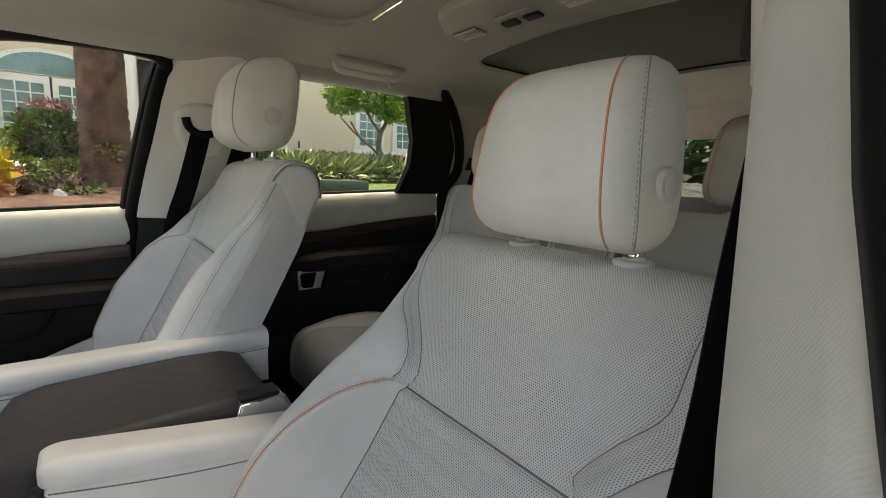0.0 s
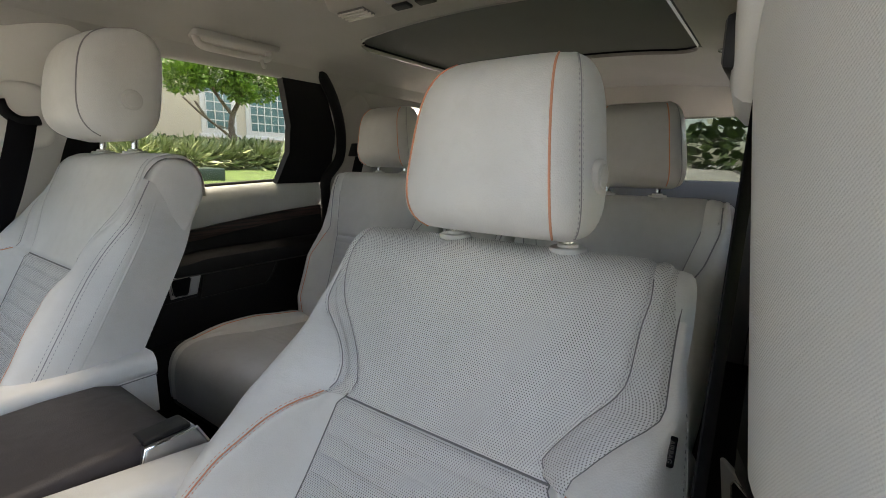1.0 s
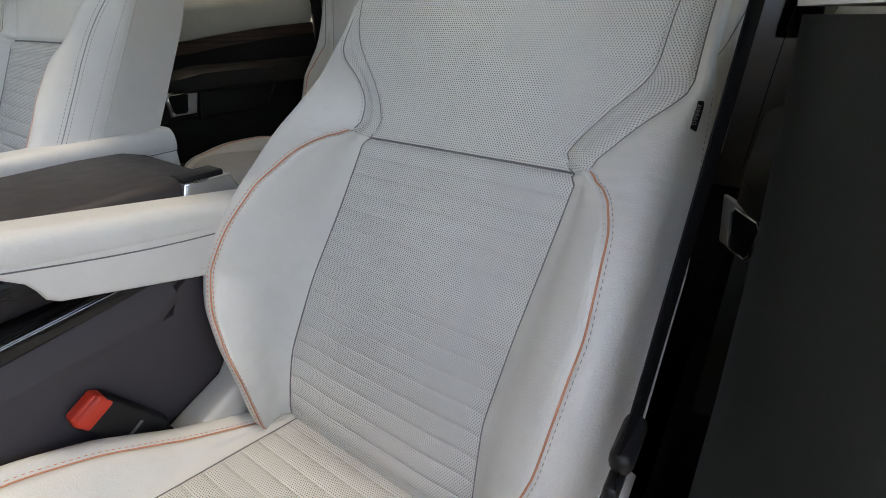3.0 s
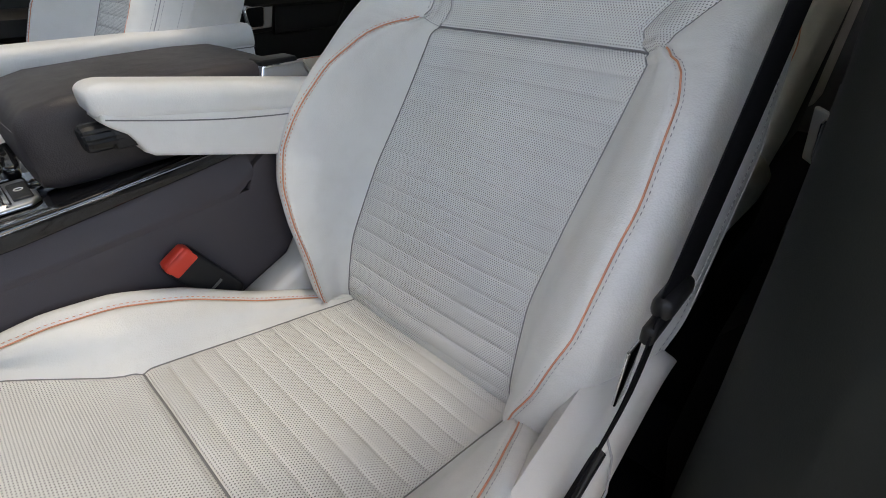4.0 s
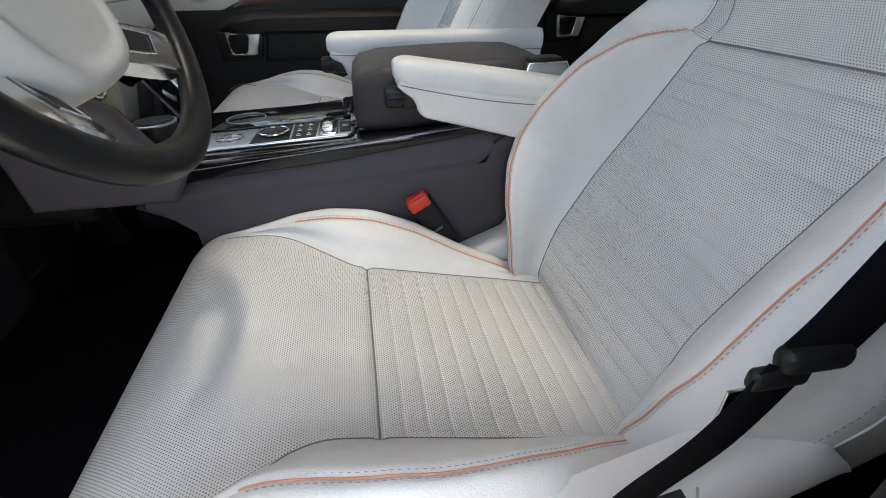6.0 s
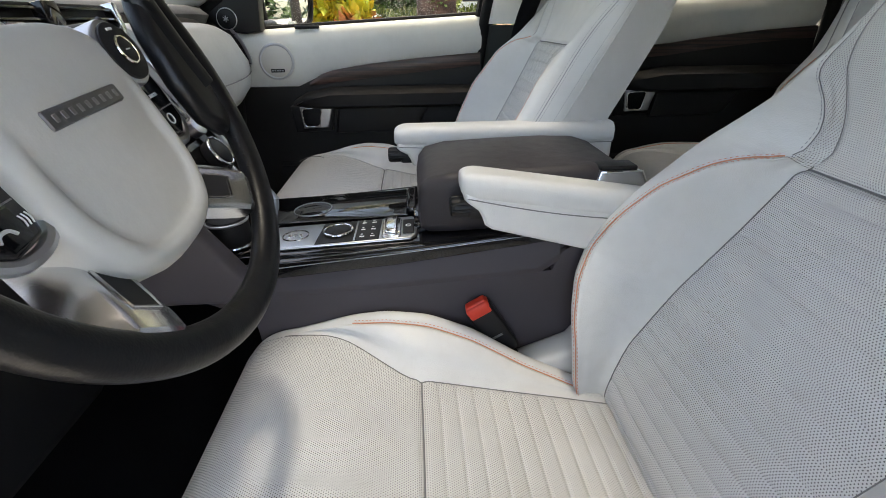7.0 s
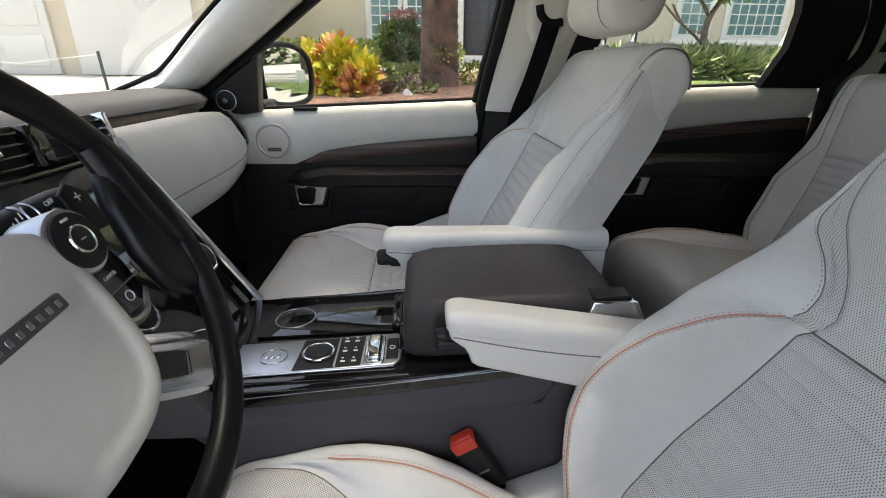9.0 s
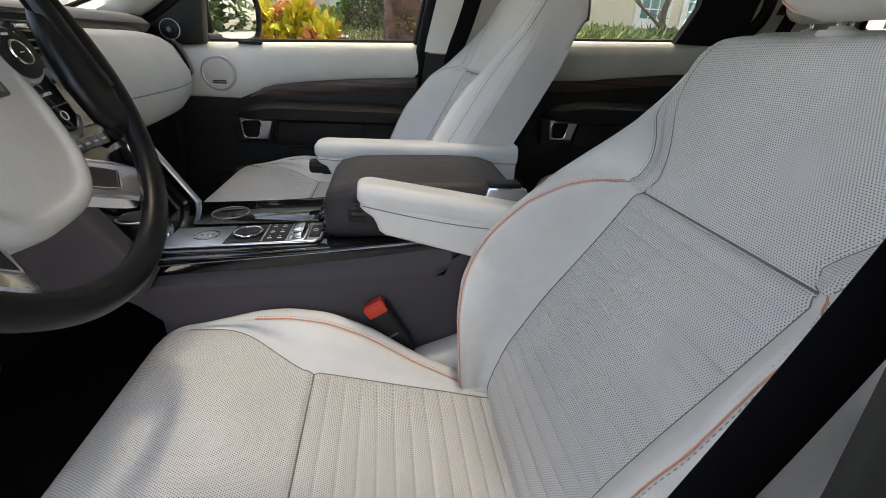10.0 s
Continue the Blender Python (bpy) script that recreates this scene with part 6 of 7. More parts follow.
part("rim", tube([rim_point(2 * math.pi * i / 96) for i in range(96)], 0.0150, 16, closed=True, flat=0.78), M_BLACK_LEATHER, wheel, "black leather rim", 60)
for a in (-64, -116, 24, 156, -20, 200, 75, 105):
    c = rim_point(radians(a))
    part("rim_seam", ring(0.0140, 0.0007, 24, 5, Matrix.Translation(c) @ Matrix.Rotation(radians(a), 4, "Z") @ Matrix.Rotation(radians(90), 4, "X") @ Matrix.Diagonal((1, 0.79, 1, 1))), M_DARK_THREAD, wheel)
for a0, a1 in ((30, 80), (-60, -22), (100, 150), (202, 240)):
    lace = []
    steps_n = int(abs(a1 - a0) / 1.6)
    for i in range(steps_n):
        a = radians(a0 + (a1 - a0) * i / steps_n)
        p = rim_point(a, R - 0.0135)
        q = rim_point(a + 0.012, R - 0.0135)
        lace.append(tube([p + Vector((0, 0, 0.0045)), q.lerp(p, 0.5) * 0.995, q + Vector((0, 0, -0.0045))], 0.0008, 5))
    part("lacing", merged(*lace), M_DARK_THREAD, wheel, "black hand-laced stitching")
# thumb rests: thickened inner lobes
for sx in (-1, 1):
    pts = [Vector((sx * 0.148, 0.092, 0.0)), Vector((sx * 0.150, 0.070, 0.0)), Vector((sx * 0.155, 0.03, 0.0)), Vector((sx * 0.164, -0.01, 0.0))]
    part("thumb_rest", tube(spline(pts, 6), 0.0145, 12, flat=0.75), M_BLACK_LEATHER, wheel)
for sx in (-1, 1):
    grip = [(sx * x, y) for x, y in ((0.176, 0.070), (0.152, 0.092), (0.136, 0.072), (0.124, 0.045), (0.118, 0.0), (0.126, -0.040), (0.150, -0.058), (0.172, -0.050))]
    part("thumb_grip", prism(grip if sx > 0 else grip[::-1], "z", -0.014, 0.006, 0.009, 3), M_BLACK_LEATHER, wheel, "black leather thumb grip", 50)
cover = [(-0.078, 0.020), (-0.070, 0.052), (-0.04, 0.066), (0.0, 0.069), (0.04, 0.066), (0.070, 0.052), (0.078, 0.020), (0.079, -0.02), (0.075, -0.055), (0.060, -0.084), (0.035, -0.098), (0.0, -0.101), (-0.035, -0.098), (-0.060, -0.084), (-0.075, -0.055), (-0.079, -0.02)]
cover = [(p.x * 1.06, p.y) for p in spline([(a, b, 0) for a, b in cover + cover[:1]], 5)][:-1]
rings = []
for k, z, dip in ((0.95, -0.045, 0), (1.0, -0.020, 0), (1.0, 0.004, 0), (0.985, 0.0095, 0), (0.95, 0.0128, 0), (0.88, 0.0152, 0), (0.82, 0.0155, 0.1), (0.79, 0.0158, 0.6), (0.76, 0.016, 0.95), (0.70, 0.0165, 1), (0.45, 0.0175, 0.6), (0.15, 0.018, 0)):
    rings.append([(x * k, (y + 0.016) * k - 0.016, z - 0.0042 * dip * min(1.0, max(0.0, (0.035 - y) / 0.05))) for x, y in cover])
part("airbag_cover", loft(rings), M_WHEEL_PAD, wheel, "cream leather airbag cover", 70)
badge = part("badge", merged(box((-0.041, 0.006, 0.013), (0.041, 0.0185, 0.0195), 0.002, 2)), M_BADGE, wheel, "dark satin name badge")
for k in range(9):
    x = -0.034 + k * 0.0085
    part("badge_mark", box((x - 0.0021, 0.0095, 0.0188), (x + 0.0021, 0.0148, 0.0199), 0.0005, 1), M_MARK, badge)
# button pods
for sx in (-1, 1):
    pod = [(sx * 0.060, 0.048), (sx * 0.082, 0.060), (sx * 0.108, 0.052), (sx * 0.122, 0.030), (sx * 0.127, 0.004), (sx * 0.125, -0.026), (sx * 0.110, -0.038), (sx * 0.084, -0.035), (sx * 0.076, -0.008)]
    if sx < 0:
        pod = pod[::-1]
    part("button_pod", prism(pod, "z", -0.022, 0.004, 0.004, 3), M_GLOSS, wheel, "gloss black button pod")
    edge = [(sx * 0.062, 0.050, 0.002), (sx * 0.074, 0.008, 0.003), (sx * 0.082, -0.034, 0.003), (sx * 0.108, -0.041, 0.001), (sx * 0.128, -0.027, -0.002)]
    part("pod_trim", tube(spline(edge, 6), 0.0045, 8), M_SATIN, wheel, "satin silver pod edge")
    part("pod_barrel", cyl(0.0285, 0.034, 40, 0.003, Matrix.Translation((sx * 0.090, 0.036, -0.020)), r2=0.0265), M_SATIN, wheel, "silver dial barrel")
    part("dial", merged(cyl(0.0225, 0.003, 40, 0.001, Matrix.Translation((sx * 0.090, 0.036, 0.0135))), cyl(0.0105, 0.006, 30, 0.002, Matrix.Translation((sx * 0.090, 0.036, 0.0135)))), M_PLASTIC_BLACK, wheel, "black round control")
    part("dial_ring", ring(0.0105, 0.0012, 30, 6, Matrix.Translation((sx * 0.090, 0.036, 0.0185))), M_CHROME, wheel)
    part("dial_mark", merged(box((sx * 0.090 - 0.004, 0.052, 0.0160), (sx * 0.090 + 0.004, 0.054, 0.0170), 0.0002), box((sx * 0.090 - 0.003, 0.0355, 0.019), (sx * 0.090 + 0.003, 0.0365, 0.0198), 0.0002)), M_WHITE_MARK, wheel)
    part("button_split", box((sx * 0.104 - 0.019, -0.0125, 0.0032), (sx * 0.104 + 0.019, -0.0115, 0.0046), 0.0002), M_PLASTIC_GREY, wheel)
lettering("CANCEL", 0.0043, M_WHITE_MARK, wheel, Matrix.Translation((0.102, 0.0, 0.0046)), 0.0003)
part("heat_mark", ring(0.0045, 0.0006, 20, 5, Matrix.Translation((0.104, -0.022, 0.0045))), M_WHITE_MARK, wheel)
lettering("MODE", 0.0052, M_WHITE_MARK, wheel, Matrix.Translation((-0.100, 0.000, 0.0046)), 0.0003)
part("phone_mark", tube(spline([(-0.111, -0.027, 0.0046), (-0.108, -0.0235, 0.0046), (-0.102, -0.0235, 0.0046), (-0.099, -0.027, 0.0046)], 4), 0.0011, 6), M_WHITE_MARK, wheel)
part("voice_mark", merged(*[tube(spline([(-0.091 + 0.0025 * k, -0.027, 0.0046), (-0.090 + 0.0025 * k, -0.0235, 0.0046), (-0.091 + 0.0025 * k, -0.020, 0.0046)], 3), 0.0005, 5) for k in range(3)]), M_WHITE_MARK, wheel)
# lower spokes, rising from the hub to the rim
for sx in (-1, 1):
    def along(r, v, dz=0.0, a=radians(-46 if sx > 0 else -48.5)):
        return Vector((sx * (r * math.cos(a) - v * math.sin(a)), r * math.sin(a) + v * math.cos(a), 0.031 - (0.155 - r) * 0.66 + dz))
    rows = []
    for r, w in ((0.058, 0.020), (0.085, 0.0195), (0.115, 0.019), (0.135, 0.019), (0.147, 0.0185), (0.155, 0.0165)):
        dz = 0.0 if r < 0.14 else -0.002 if r < 0.15 else -0.009
        rows.append([along(r, w + 0.018, -0.026), along(r, w + 0.002, -0.002 + dz), along(r, w - 0.002, dz), along(r, -w + 0.002, dz), along(r, -w - 0.003, -0.003 + dz), along(r, -w - 0.006, -0.020), along(r, 0, -0.032)])
    part("spoke", loft(rows), M_SPOKE, wheel, "satin silver spoke", 35)
    rows = [[along(r, w, 0.0012), along(r, -w, 0.0012), along(r, -w, -0.004), along(r, w, -0.004)] for r, w in ((0.062, 0.0115), (0.10, 0.0115), (0.122, 0.011), (0.129, 0.010))]
    part("spoke_inlay", loft(rows), M_PLASTIC_BLACK, wheel, "black inlay")
    part("inlay_edge", tube([along(r, v, 0.0012) for r, v in ((0.07, 0.0122), (0.122, 0.0122), (0.131, 0.0105), (0.131, -0.0105), (0.122, -0.0122), (0.07, -0.0122))], 0.0010, 6), M_CHROME, wheel, "bright edge")
for o in list(wheel.children):
    if not o.name.startswith(("rim", "lacing", "thumb")):
        o.matrix_basis = HUB @ o.matrix_basis
# column cowl, wiper stalk and shift paddle behind the wheel
cowl = thing("column_cowl", "cream steering column cowl behind the wheel", "column cowl", at=wheel_pose)
rings = []
for z, k, dy in ((-0.052, 0.80, 0.0), (-0.056, 0.94, 0.0), (-0.066, 1.0, 0.0), (-0.12, 1.10, 0.004), (-0.24, 1.25, 0.010)):
    rings.append([(0.078 * k * math.copysign(abs(math.cos(a)) ** 0.75, math.cos(a)), 0.026 + dy + (0.074 if math.sin(a) > 0 else 0.030) * k * math.copysign(abs(math.sin(a)) ** 0.75, math.sin(a)), z) for a in (2 * math.pi * i / 40 for i in range(40))])
part("shell", loft(rings), M_WHEEL_PAD, cowl, "", 50)
part("lock_recess", cyl(0.007, 0.004, 24, 0.001, Matrix.Translation((0.046, 0.066, -0.0535)) @ Matrix.Diagonal((1.5, 0.7, 1, 1))), M_PLASTIC_BLACK, cowl, "dark recess")
stalk = thing("wiper_stalk", "black column stalk with white printed marks", "stalk", at=wheel_pose)
axis = [Vector((0.045, 0.056, -0.064)), Vector((0.085, 0.059, -0.061)), Vector((0.125, 0.062, -0.058)), Vector((0.160, 0.064, -0.055))]
rings = []
for i, p in enumerate(spline(axis, 8)):
    r = 0.0145 if i < 20 else 0.0145 - 0.0004 * (i - 20)
    rings.append([(p.x, p.y + r * math.cos(a), p.z + r * math.sin(a)) for a in (2 * math.pi * j / 20 for j in range(20))])
part("arm", loft(rings), M_PLASTIC_BLACK, stalk)
for x in (0.101, 0.112):
    part("band", tube([(x, 0.0605 + 0.0150 * math.cos(a), -0.0595 + 0.0150 * math.sin(a)) for a in (radians(20 + 14 * i) for i in range(10))], 0.0011, 6), M_SATIN, stalk, "silver band")
for word, x, y in (("OFF", 0.126, 0.067), ("INT", 0.129, 0.060), ("MAX", 0.112, 0.053)):
    lettering(word, 0.0062, M_WHITE_MARK, stalk, Matrix.Translation((x, y, -0.0436)) @ Matrix.Rotation(radians(8), 4, "Z"), 0.0003)
for k in range(4):
    part("tick", box((0.086 + 0.005 * k, 0.056 + 0.003 * k, -0.0460), (0.0868 + 0.005 * k, 0.062 + 0.003 * k, -0.0448), 0.0002), M_WHITE_MARK, stalk)
paddle = thing("shift_paddle", "black plus shift paddle behind the wheel", "paddle", at=wheel_pose)
part("blade", prism([(0.138, 0.030), (0.136, 0.070), (0.150, 0.078), (0.168, 0.066), (0.166, 0.030)], "z", -0.046, -0.040, 0.003, 3), M_PLASTIC_BLACK, paddle)
part("plus_mark", merged(box((0.148, 0.0625, -0.0402), (0.156, 0.0640, -0.0394), 0.0002), box((0.1513, 0.0592, -0.0402), (0.1527, 0.0672, -0.0394), 0.0002)), M_WHITE_MARK, paddle)

# door striker on the sill end of the driver's pillar
striker = thing("door_striker", "bright steel door striker on the black pillar", "striker")
part("plate", box((-0.135, -0.792, 0.985), (-0.105, -0.784, 1.045), 0.003, 2), M_CHROME, striker)
part("loop", tube(spline([(-0.120, -0.788, 1.035), (-0.120, -0.815, 1.032), (-0.120, -0.815, 0.998), (-0.120, -0.788, 0.995)], 5), 0.005, 10), M_CHROME, striker)


def road_wheel(at, side):
    w = thing("road_wheel", "black tyre on a dark alloy wheel standing on the driveway", "wheel", "road wheels", at=Matrix.Translation(at) @ Matrix.Rotation(radians(90), 4, "X"))
    rings = [[(r * math.cos(a), r * math.sin(a), z) for a in (2 * math.pi * i / 48 for i in range(48))] for r, z in ((0.25, -0.10), (0.34, -0.125), (0.375, -0.115), (0.385, -0.06), (0.385, 0.06), (0.375, 0.115), (0.34, 0.125), (0.25, 0.10))]
    tyre = part("tyre", loft(rings, cap=False), M_RUBBER, w, "black rubber tyre")
    rim = part("rim", ring(0.25, 0.014, 48, 8, Matrix.Translation((0, 0, 0.09 * side))), M_SATIN, w, "grey alloy rim")
    part("hub", cyl(0.07, 0.05, 32, 0.006, Matrix.Translation((0, 0, 0.05 * side))), M_SATIN, w)
    for i in range(5):
        part("rim_spoke", box((0.05, -0.02, 0.06 * side - 0.012), (0.25, 0.02, 0.06 * side + 0.012), 0.006, 2, Matrix.Rotation(radians(72 * i), 4, "Z")), M_SATIN, rim)
    return w


for wx in (-1.42, 1.50):
    for wy in (-0.83, 0.83):
        road_wheel((wx, wy, 0.385), 1 if wy < 0 else -1)
bonnet = thing("car_front", "dark painted bonnet and front body of the car", "car body", kind="structure")
rows = []
for y in steps(-0.80, 0.80, 16):
    k = 1 - 0.08 * (abs(y) / 0.8) ** 4
    rows.append([(-1.30, y, 1.20), (-1.30, y, 0.36), (-1.98, y, 0.30), (-2.12, y, 0.45), (-2.10 + 0.05 * (abs(y) / 0.8) ** 4, y, 0.95 * k), (-1.98, y, 1.08 * k), (-1.6, y, 1.16 * k)])
part("bonnet", loft(rows), M_CAR_PAINT, bonnet, "", 40)


# ---- outside ----
def ground_z(x, y):
    if y < 1.4:
        return 0.0
    z = float(np.interp(y, [1.4, 3.6, 6.0, 8.0, 10.0, 14.0, 40.0], [0.0, 0.93, 0.98, 1.06, 1.20, 1.62, 1.8]))
    return z


M_DRIVE = surface("pale_concrete", (0.36, 0.35, 0.33), 0.9, var=0.16, big=0.8, fine=60, bump=0.4, depth=0.004)
M_GRASS = surface("lawn", (0.075, 0.13, 0.028), 0.9, var=0.35, big=2.0, fine=120, bump=0.8, depth=0.03)
M_MULCH = surface("red_brown_mulch", (0.13, 0.070, 0.050), 0.95, var=0.55, big=5.0, fine=45, bump=1.0, depth=0.03)
M_STUCCO = surface("cream_stucco", (0.60, 0.53, 0.405), 0.9, var=0.06, big=0.7, fine=70, bump=0.4, depth=0.004)
M_WHITE_PAINT = surface("white_paint", (0.66, 0.65, 0.60), 0.6, var=0.04, big=1.0, fine=60, bump=0.1)
M_PANE = surface("house_glass", (0.10, 0.20, 0.20), 0.08, var=0.15, bump=0.0, spec=0.8)
M_IRON = surface("dark_iron", (0.045, 0.045, 0.052), 0.5, var=0.2, bump=0.2, fine=80)
M_BARK = surface("palm_bark", (0.115, 0.062, 0.042), 0.95, var=0.6, big=4.0, fine=26, bump=1.0, depth=0.03)
M_TRUNK = surface("grey_bark", (0.17, 0.13, 0.10), 0.9, var=0.3, big=9.0, fine=60, bump=0.8, depth=0.01)


def leaf_material(name, a, b, c=None):
    m, nt, bs = nodes_of(name)
    info = nt.nodes.new("ShaderNodeNewGeometry")
    col = blend(nt, info.outputs["Random Per Island"], a, b)
    if c:
        far = ramp(nt, grain(nt, 3.0, 2), 0.48, 0.62)
        col = blend(nt, far, col, c)
    nt.links.new(col, bs.inputs["Base Color"])
    bs.inputs["Roughness"].default_value = 0.5
    bs.inputs["Transmission Weight"].default_value = 0.0
    return m


M_LEAF = leaf_material("tree_leaf", (0.045, 0.12, 0.012), (0.17, 0.30, 0.035))
M_SHRUB = leaf_material("shrub_leaf", (0.025, 0.065, 0.010), (0.10, 0.19, 0.03), (0.085, 0.075, 0.035))
M_HEDGE = leaf_material("hedge_leaf", (0.07, 0.12, 0.02), (0.26, 0.28, 0.07))
M_CROTON = leaf_material("croton_leaf", (0.62, 0.46, 0.04), (0.34, 0.38, 0.03), (0.50, 0.20, 0.09))
M_GRASSY = leaf_material("strap_leaf", (0.10, 0.15, 0.05), (0.34, 0.38, 0.20))
M_DARK_LEAF = leaf_material("dark_leaf", (0.02, 0.05, 0.012), (0.07, 0.12, 0.025))
M_PURPLE = leaf_material("purple_leaf", (0.06, 0.03, 0.03), (0.17, 0.10, 0.07), (0.10, 0.15, 0.03))
M_PINK = leaf_material("pink_flower", (0.20, 0.07, 0.09), (0.30, 0.17, 0.12))

gb = bmesh.new()
gx = sorted(set(steps(-400, -20, 10) + steps(-20, 20, 80) + steps(20, 400, 10)))
gy = sorted(set(steps(-400, -12, 10) + steps(-12, 16, 70) + steps(16, 400, 10)))
gt = {}
for i, x in enumerate(gx):
    for j, y in enumerate(gy):
        gt[i, j] = gb.verts.new((x, y, ground_z(x, y) + (0.02 * noise.noise(Vector((x * 0.7, y * 0.7, 0))) if y > 2 else 0)))
for i in range(len(gx) - 1):
    for j in range(len(gy) - 1):
        gb.faces.new([gt[k] for k in ((i, j), (i + 1, j), (i + 1, j + 1), (i, j + 1))])
tagged(part("ground", gb, M_DRIVE, sharp=0), "pale concrete driveway and open ground", "ground", kind="structure")


def patch(name, label, x0, x1, y0, y1, material, lift):
    def fn(u, v):
        r = 0.25 * noise.noise(Vector((u * 0.9, v * 0.9, 3)))
        return (u + (r if u in (x0, x1) else 0), v + (r if v in (y0, y1) else 0), ground_z(u, v) + lift + 0.03 * noise.noise(Vector((u * 2, v * 2, 1))))
    return tagged(part(name, grid_sheet(fn, steps(x0, x1, 40), steps(y0, y1, 30)), material, sharp=0), label, "ground cover", kind="structure")


patch("lawn", "short green lawn beyond the driveway", 2.4, 16, 3.2, 9.2, M_GRASS, 0.05)
patch("mulch_bed", "red-brown bark mulch bed round the palm", -1.9, 2.2, 4.6, 10.5, M_MULCH, 0.06)
patch("lawn", "green lawn behind the car across the drive", 4.0, 40, -14, 1.0, M_GRASS, 0.05)

# the house
house = thing("house", "cream stucco house with white-framed windows and iron front doors", "house")
HY = 14.0
part("wall", box((-4.2, HY, 1.2), (16, HY + 0.4, 7.5), 0.02), M_STUCCO, house, "cream stucco wall")
part("wing_wall", box((-14.0, 9.7, 0.8), (-4.35, 10.1, 7.5), 0.02), M_STUCCO, house, "cream stucco garage wing")
part("wing_return", box((-4.75, 10.1, 0.8), (-4.35, HY + 0.2, 7.5), 0.02), M_STUCCO, house)
part("base_course", box((-4.2, HY - 0.06, 1.2), (16, HY - 0.002, 1.85), 0.02), M_STUCCO, house)
part("eave", box((-4.6, HY - 0.9, 7.3), (16.4, HY + 0.6, 7.6), 0.04), M_WHITE_PAINT, house, "white eave")
part("roof", prism([(HY - 1.0, 7.6), (HY + 5, 10.5), (HY + 11, 7.6)], "x", -15, 17, 0.05), surface("roof_tiles", (0.25, 0.13, 0.09), 0.9, var=0.3, fine=8, bump=0.8, depth=0.05), house, "tiled roof")
part("garage_door", box((-6.95, 9.62, 1.18), (-4.6, 9.70, 4.3), 0.02), M_WHITE_PAINT, house, "white garage door")
gd = part("garage_door", box((-13.2, 9.62, 1.18), (-7.35, 9.70, 4.3), 0.02), M_WHITE_PAINT, house, "white garage door")
for r in range(4):
    for c in range(6):
        part("door_panel", box((-13.05 + c * 0.95, 9.60, 1.32 + r * 0.74), (-12.25 + c * 0.95, 9.625, 1.90 + r * 0.74), 0.012), M_WHITE_PAINT, gd)


def house_window(x0, x1, z0, z1, cols, rows, arch=False, sill=True):
    w = part("window", box((x0 - 0.16, HY - 0.05, z0 - 0.16), (x1 + 0.16, HY - 0.004, z1 + 0.16), 0.02), M_WHITE_PAINT, house, "white window surround")
    part("pane", box((x0, HY - 0.058, z0), (x1, HY - 0.051, z1), 0.0), M_PANE, w, "dull green reflecting glass")
    for i in range(cols + 1):
        x = x0 + (x1 - x0) * i / cols
        part("glazing_bar", box((x - 0.016, HY - 0.08, z0), (x + 0.016, HY - 0.055, z1), 0.004, 1), M_WHITE_PAINT, w)
    for j in range(rows + 1):
        z = z0 + (z1 - z0) * j / rows
        part("glazing_bar", box((x0, HY - 0.082, z - 0.016), (x1, HY - 0.056, z + 0.016), 0.004, 1), M_WHITE_PAINT, w)
    if arch:
        xm, r = (x0 + x1) / 2, (x1 - x0) / 2
        pts = [(xm + (r + 0.2) * math.cos(a), z1 + 0.16 + 0.75 * math.sin(a)) for a in (math.pi * k / 20 for k in range(21))]
        part("arch_surround", prism(pts, "y", HY - 0.05, HY - 0.006, 0.01), M_WHITE_PAINT, w)
        pts = [(xm + r * math.cos(a), z1 + 0.20 + 0.58 * math.sin(a)) for a in (math.pi * k / 20 for k in range(21))]
        part("arch_pane", prism(pts, "y", HY - 0.06, HY - 0.052, 0.0), M_PANE, w)
        for a in (60, 120):
            part("arch_bar", tube([(xm, HY - 0.07, z1 + 0.2), (xm + r * math.cos(radians(a)), HY - 0.07, z1 + 0.2 + 0.58 * math.sin(radians(a)))], 0.014, 6), M_WHITE_PAINT, w)
    if sill:
        part("sill", box((x0 - 0.25, HY - 0.13, z0 - 0.26), (x1 + 0.25, HY - 0.01, z0 - 0.14), 0.02), M_WHITE_PAINT, w)
    return w


house_window(-1.50, -0.72, 2.02, 3.22, 3, 5)
house_window(-0.48, 0.30, 2.02, 3.22, 3, 5, sill=False)
arch_pts = [(-0.6 + 1.1 * math.cos(a), 3.40 + 0.60 * math.sin(a)) for a in (math.pi * k / 20 for k in range(21))]
part("arch_surround", prism(arch_pts, "y", HY - 0.05, HY - 0.004, 0.01), M_WHITE_PAINT, house)
part("arch_pane", prism([(-0.6 + (x + 0.6) * 0.86, 3.42 + (z - 3.40) * 0.82) for x, z in arch_pts], "y", HY - 0.062, HY - 0.051, 0.0), M_PANE, house, "arched fanlight")
house_window(7.50, 8.35, 2.36, 3.75, 3, 5)
house_window(9.0, 10.6, 2.36, 3.75, 6, 5)
door_h = part("front_door", box((1.15, HY - 0.05, 1.70), (2.55, HY + 0.02, 4.1), 0.02), M_IRON, house, "dark wrought-iron double doors")
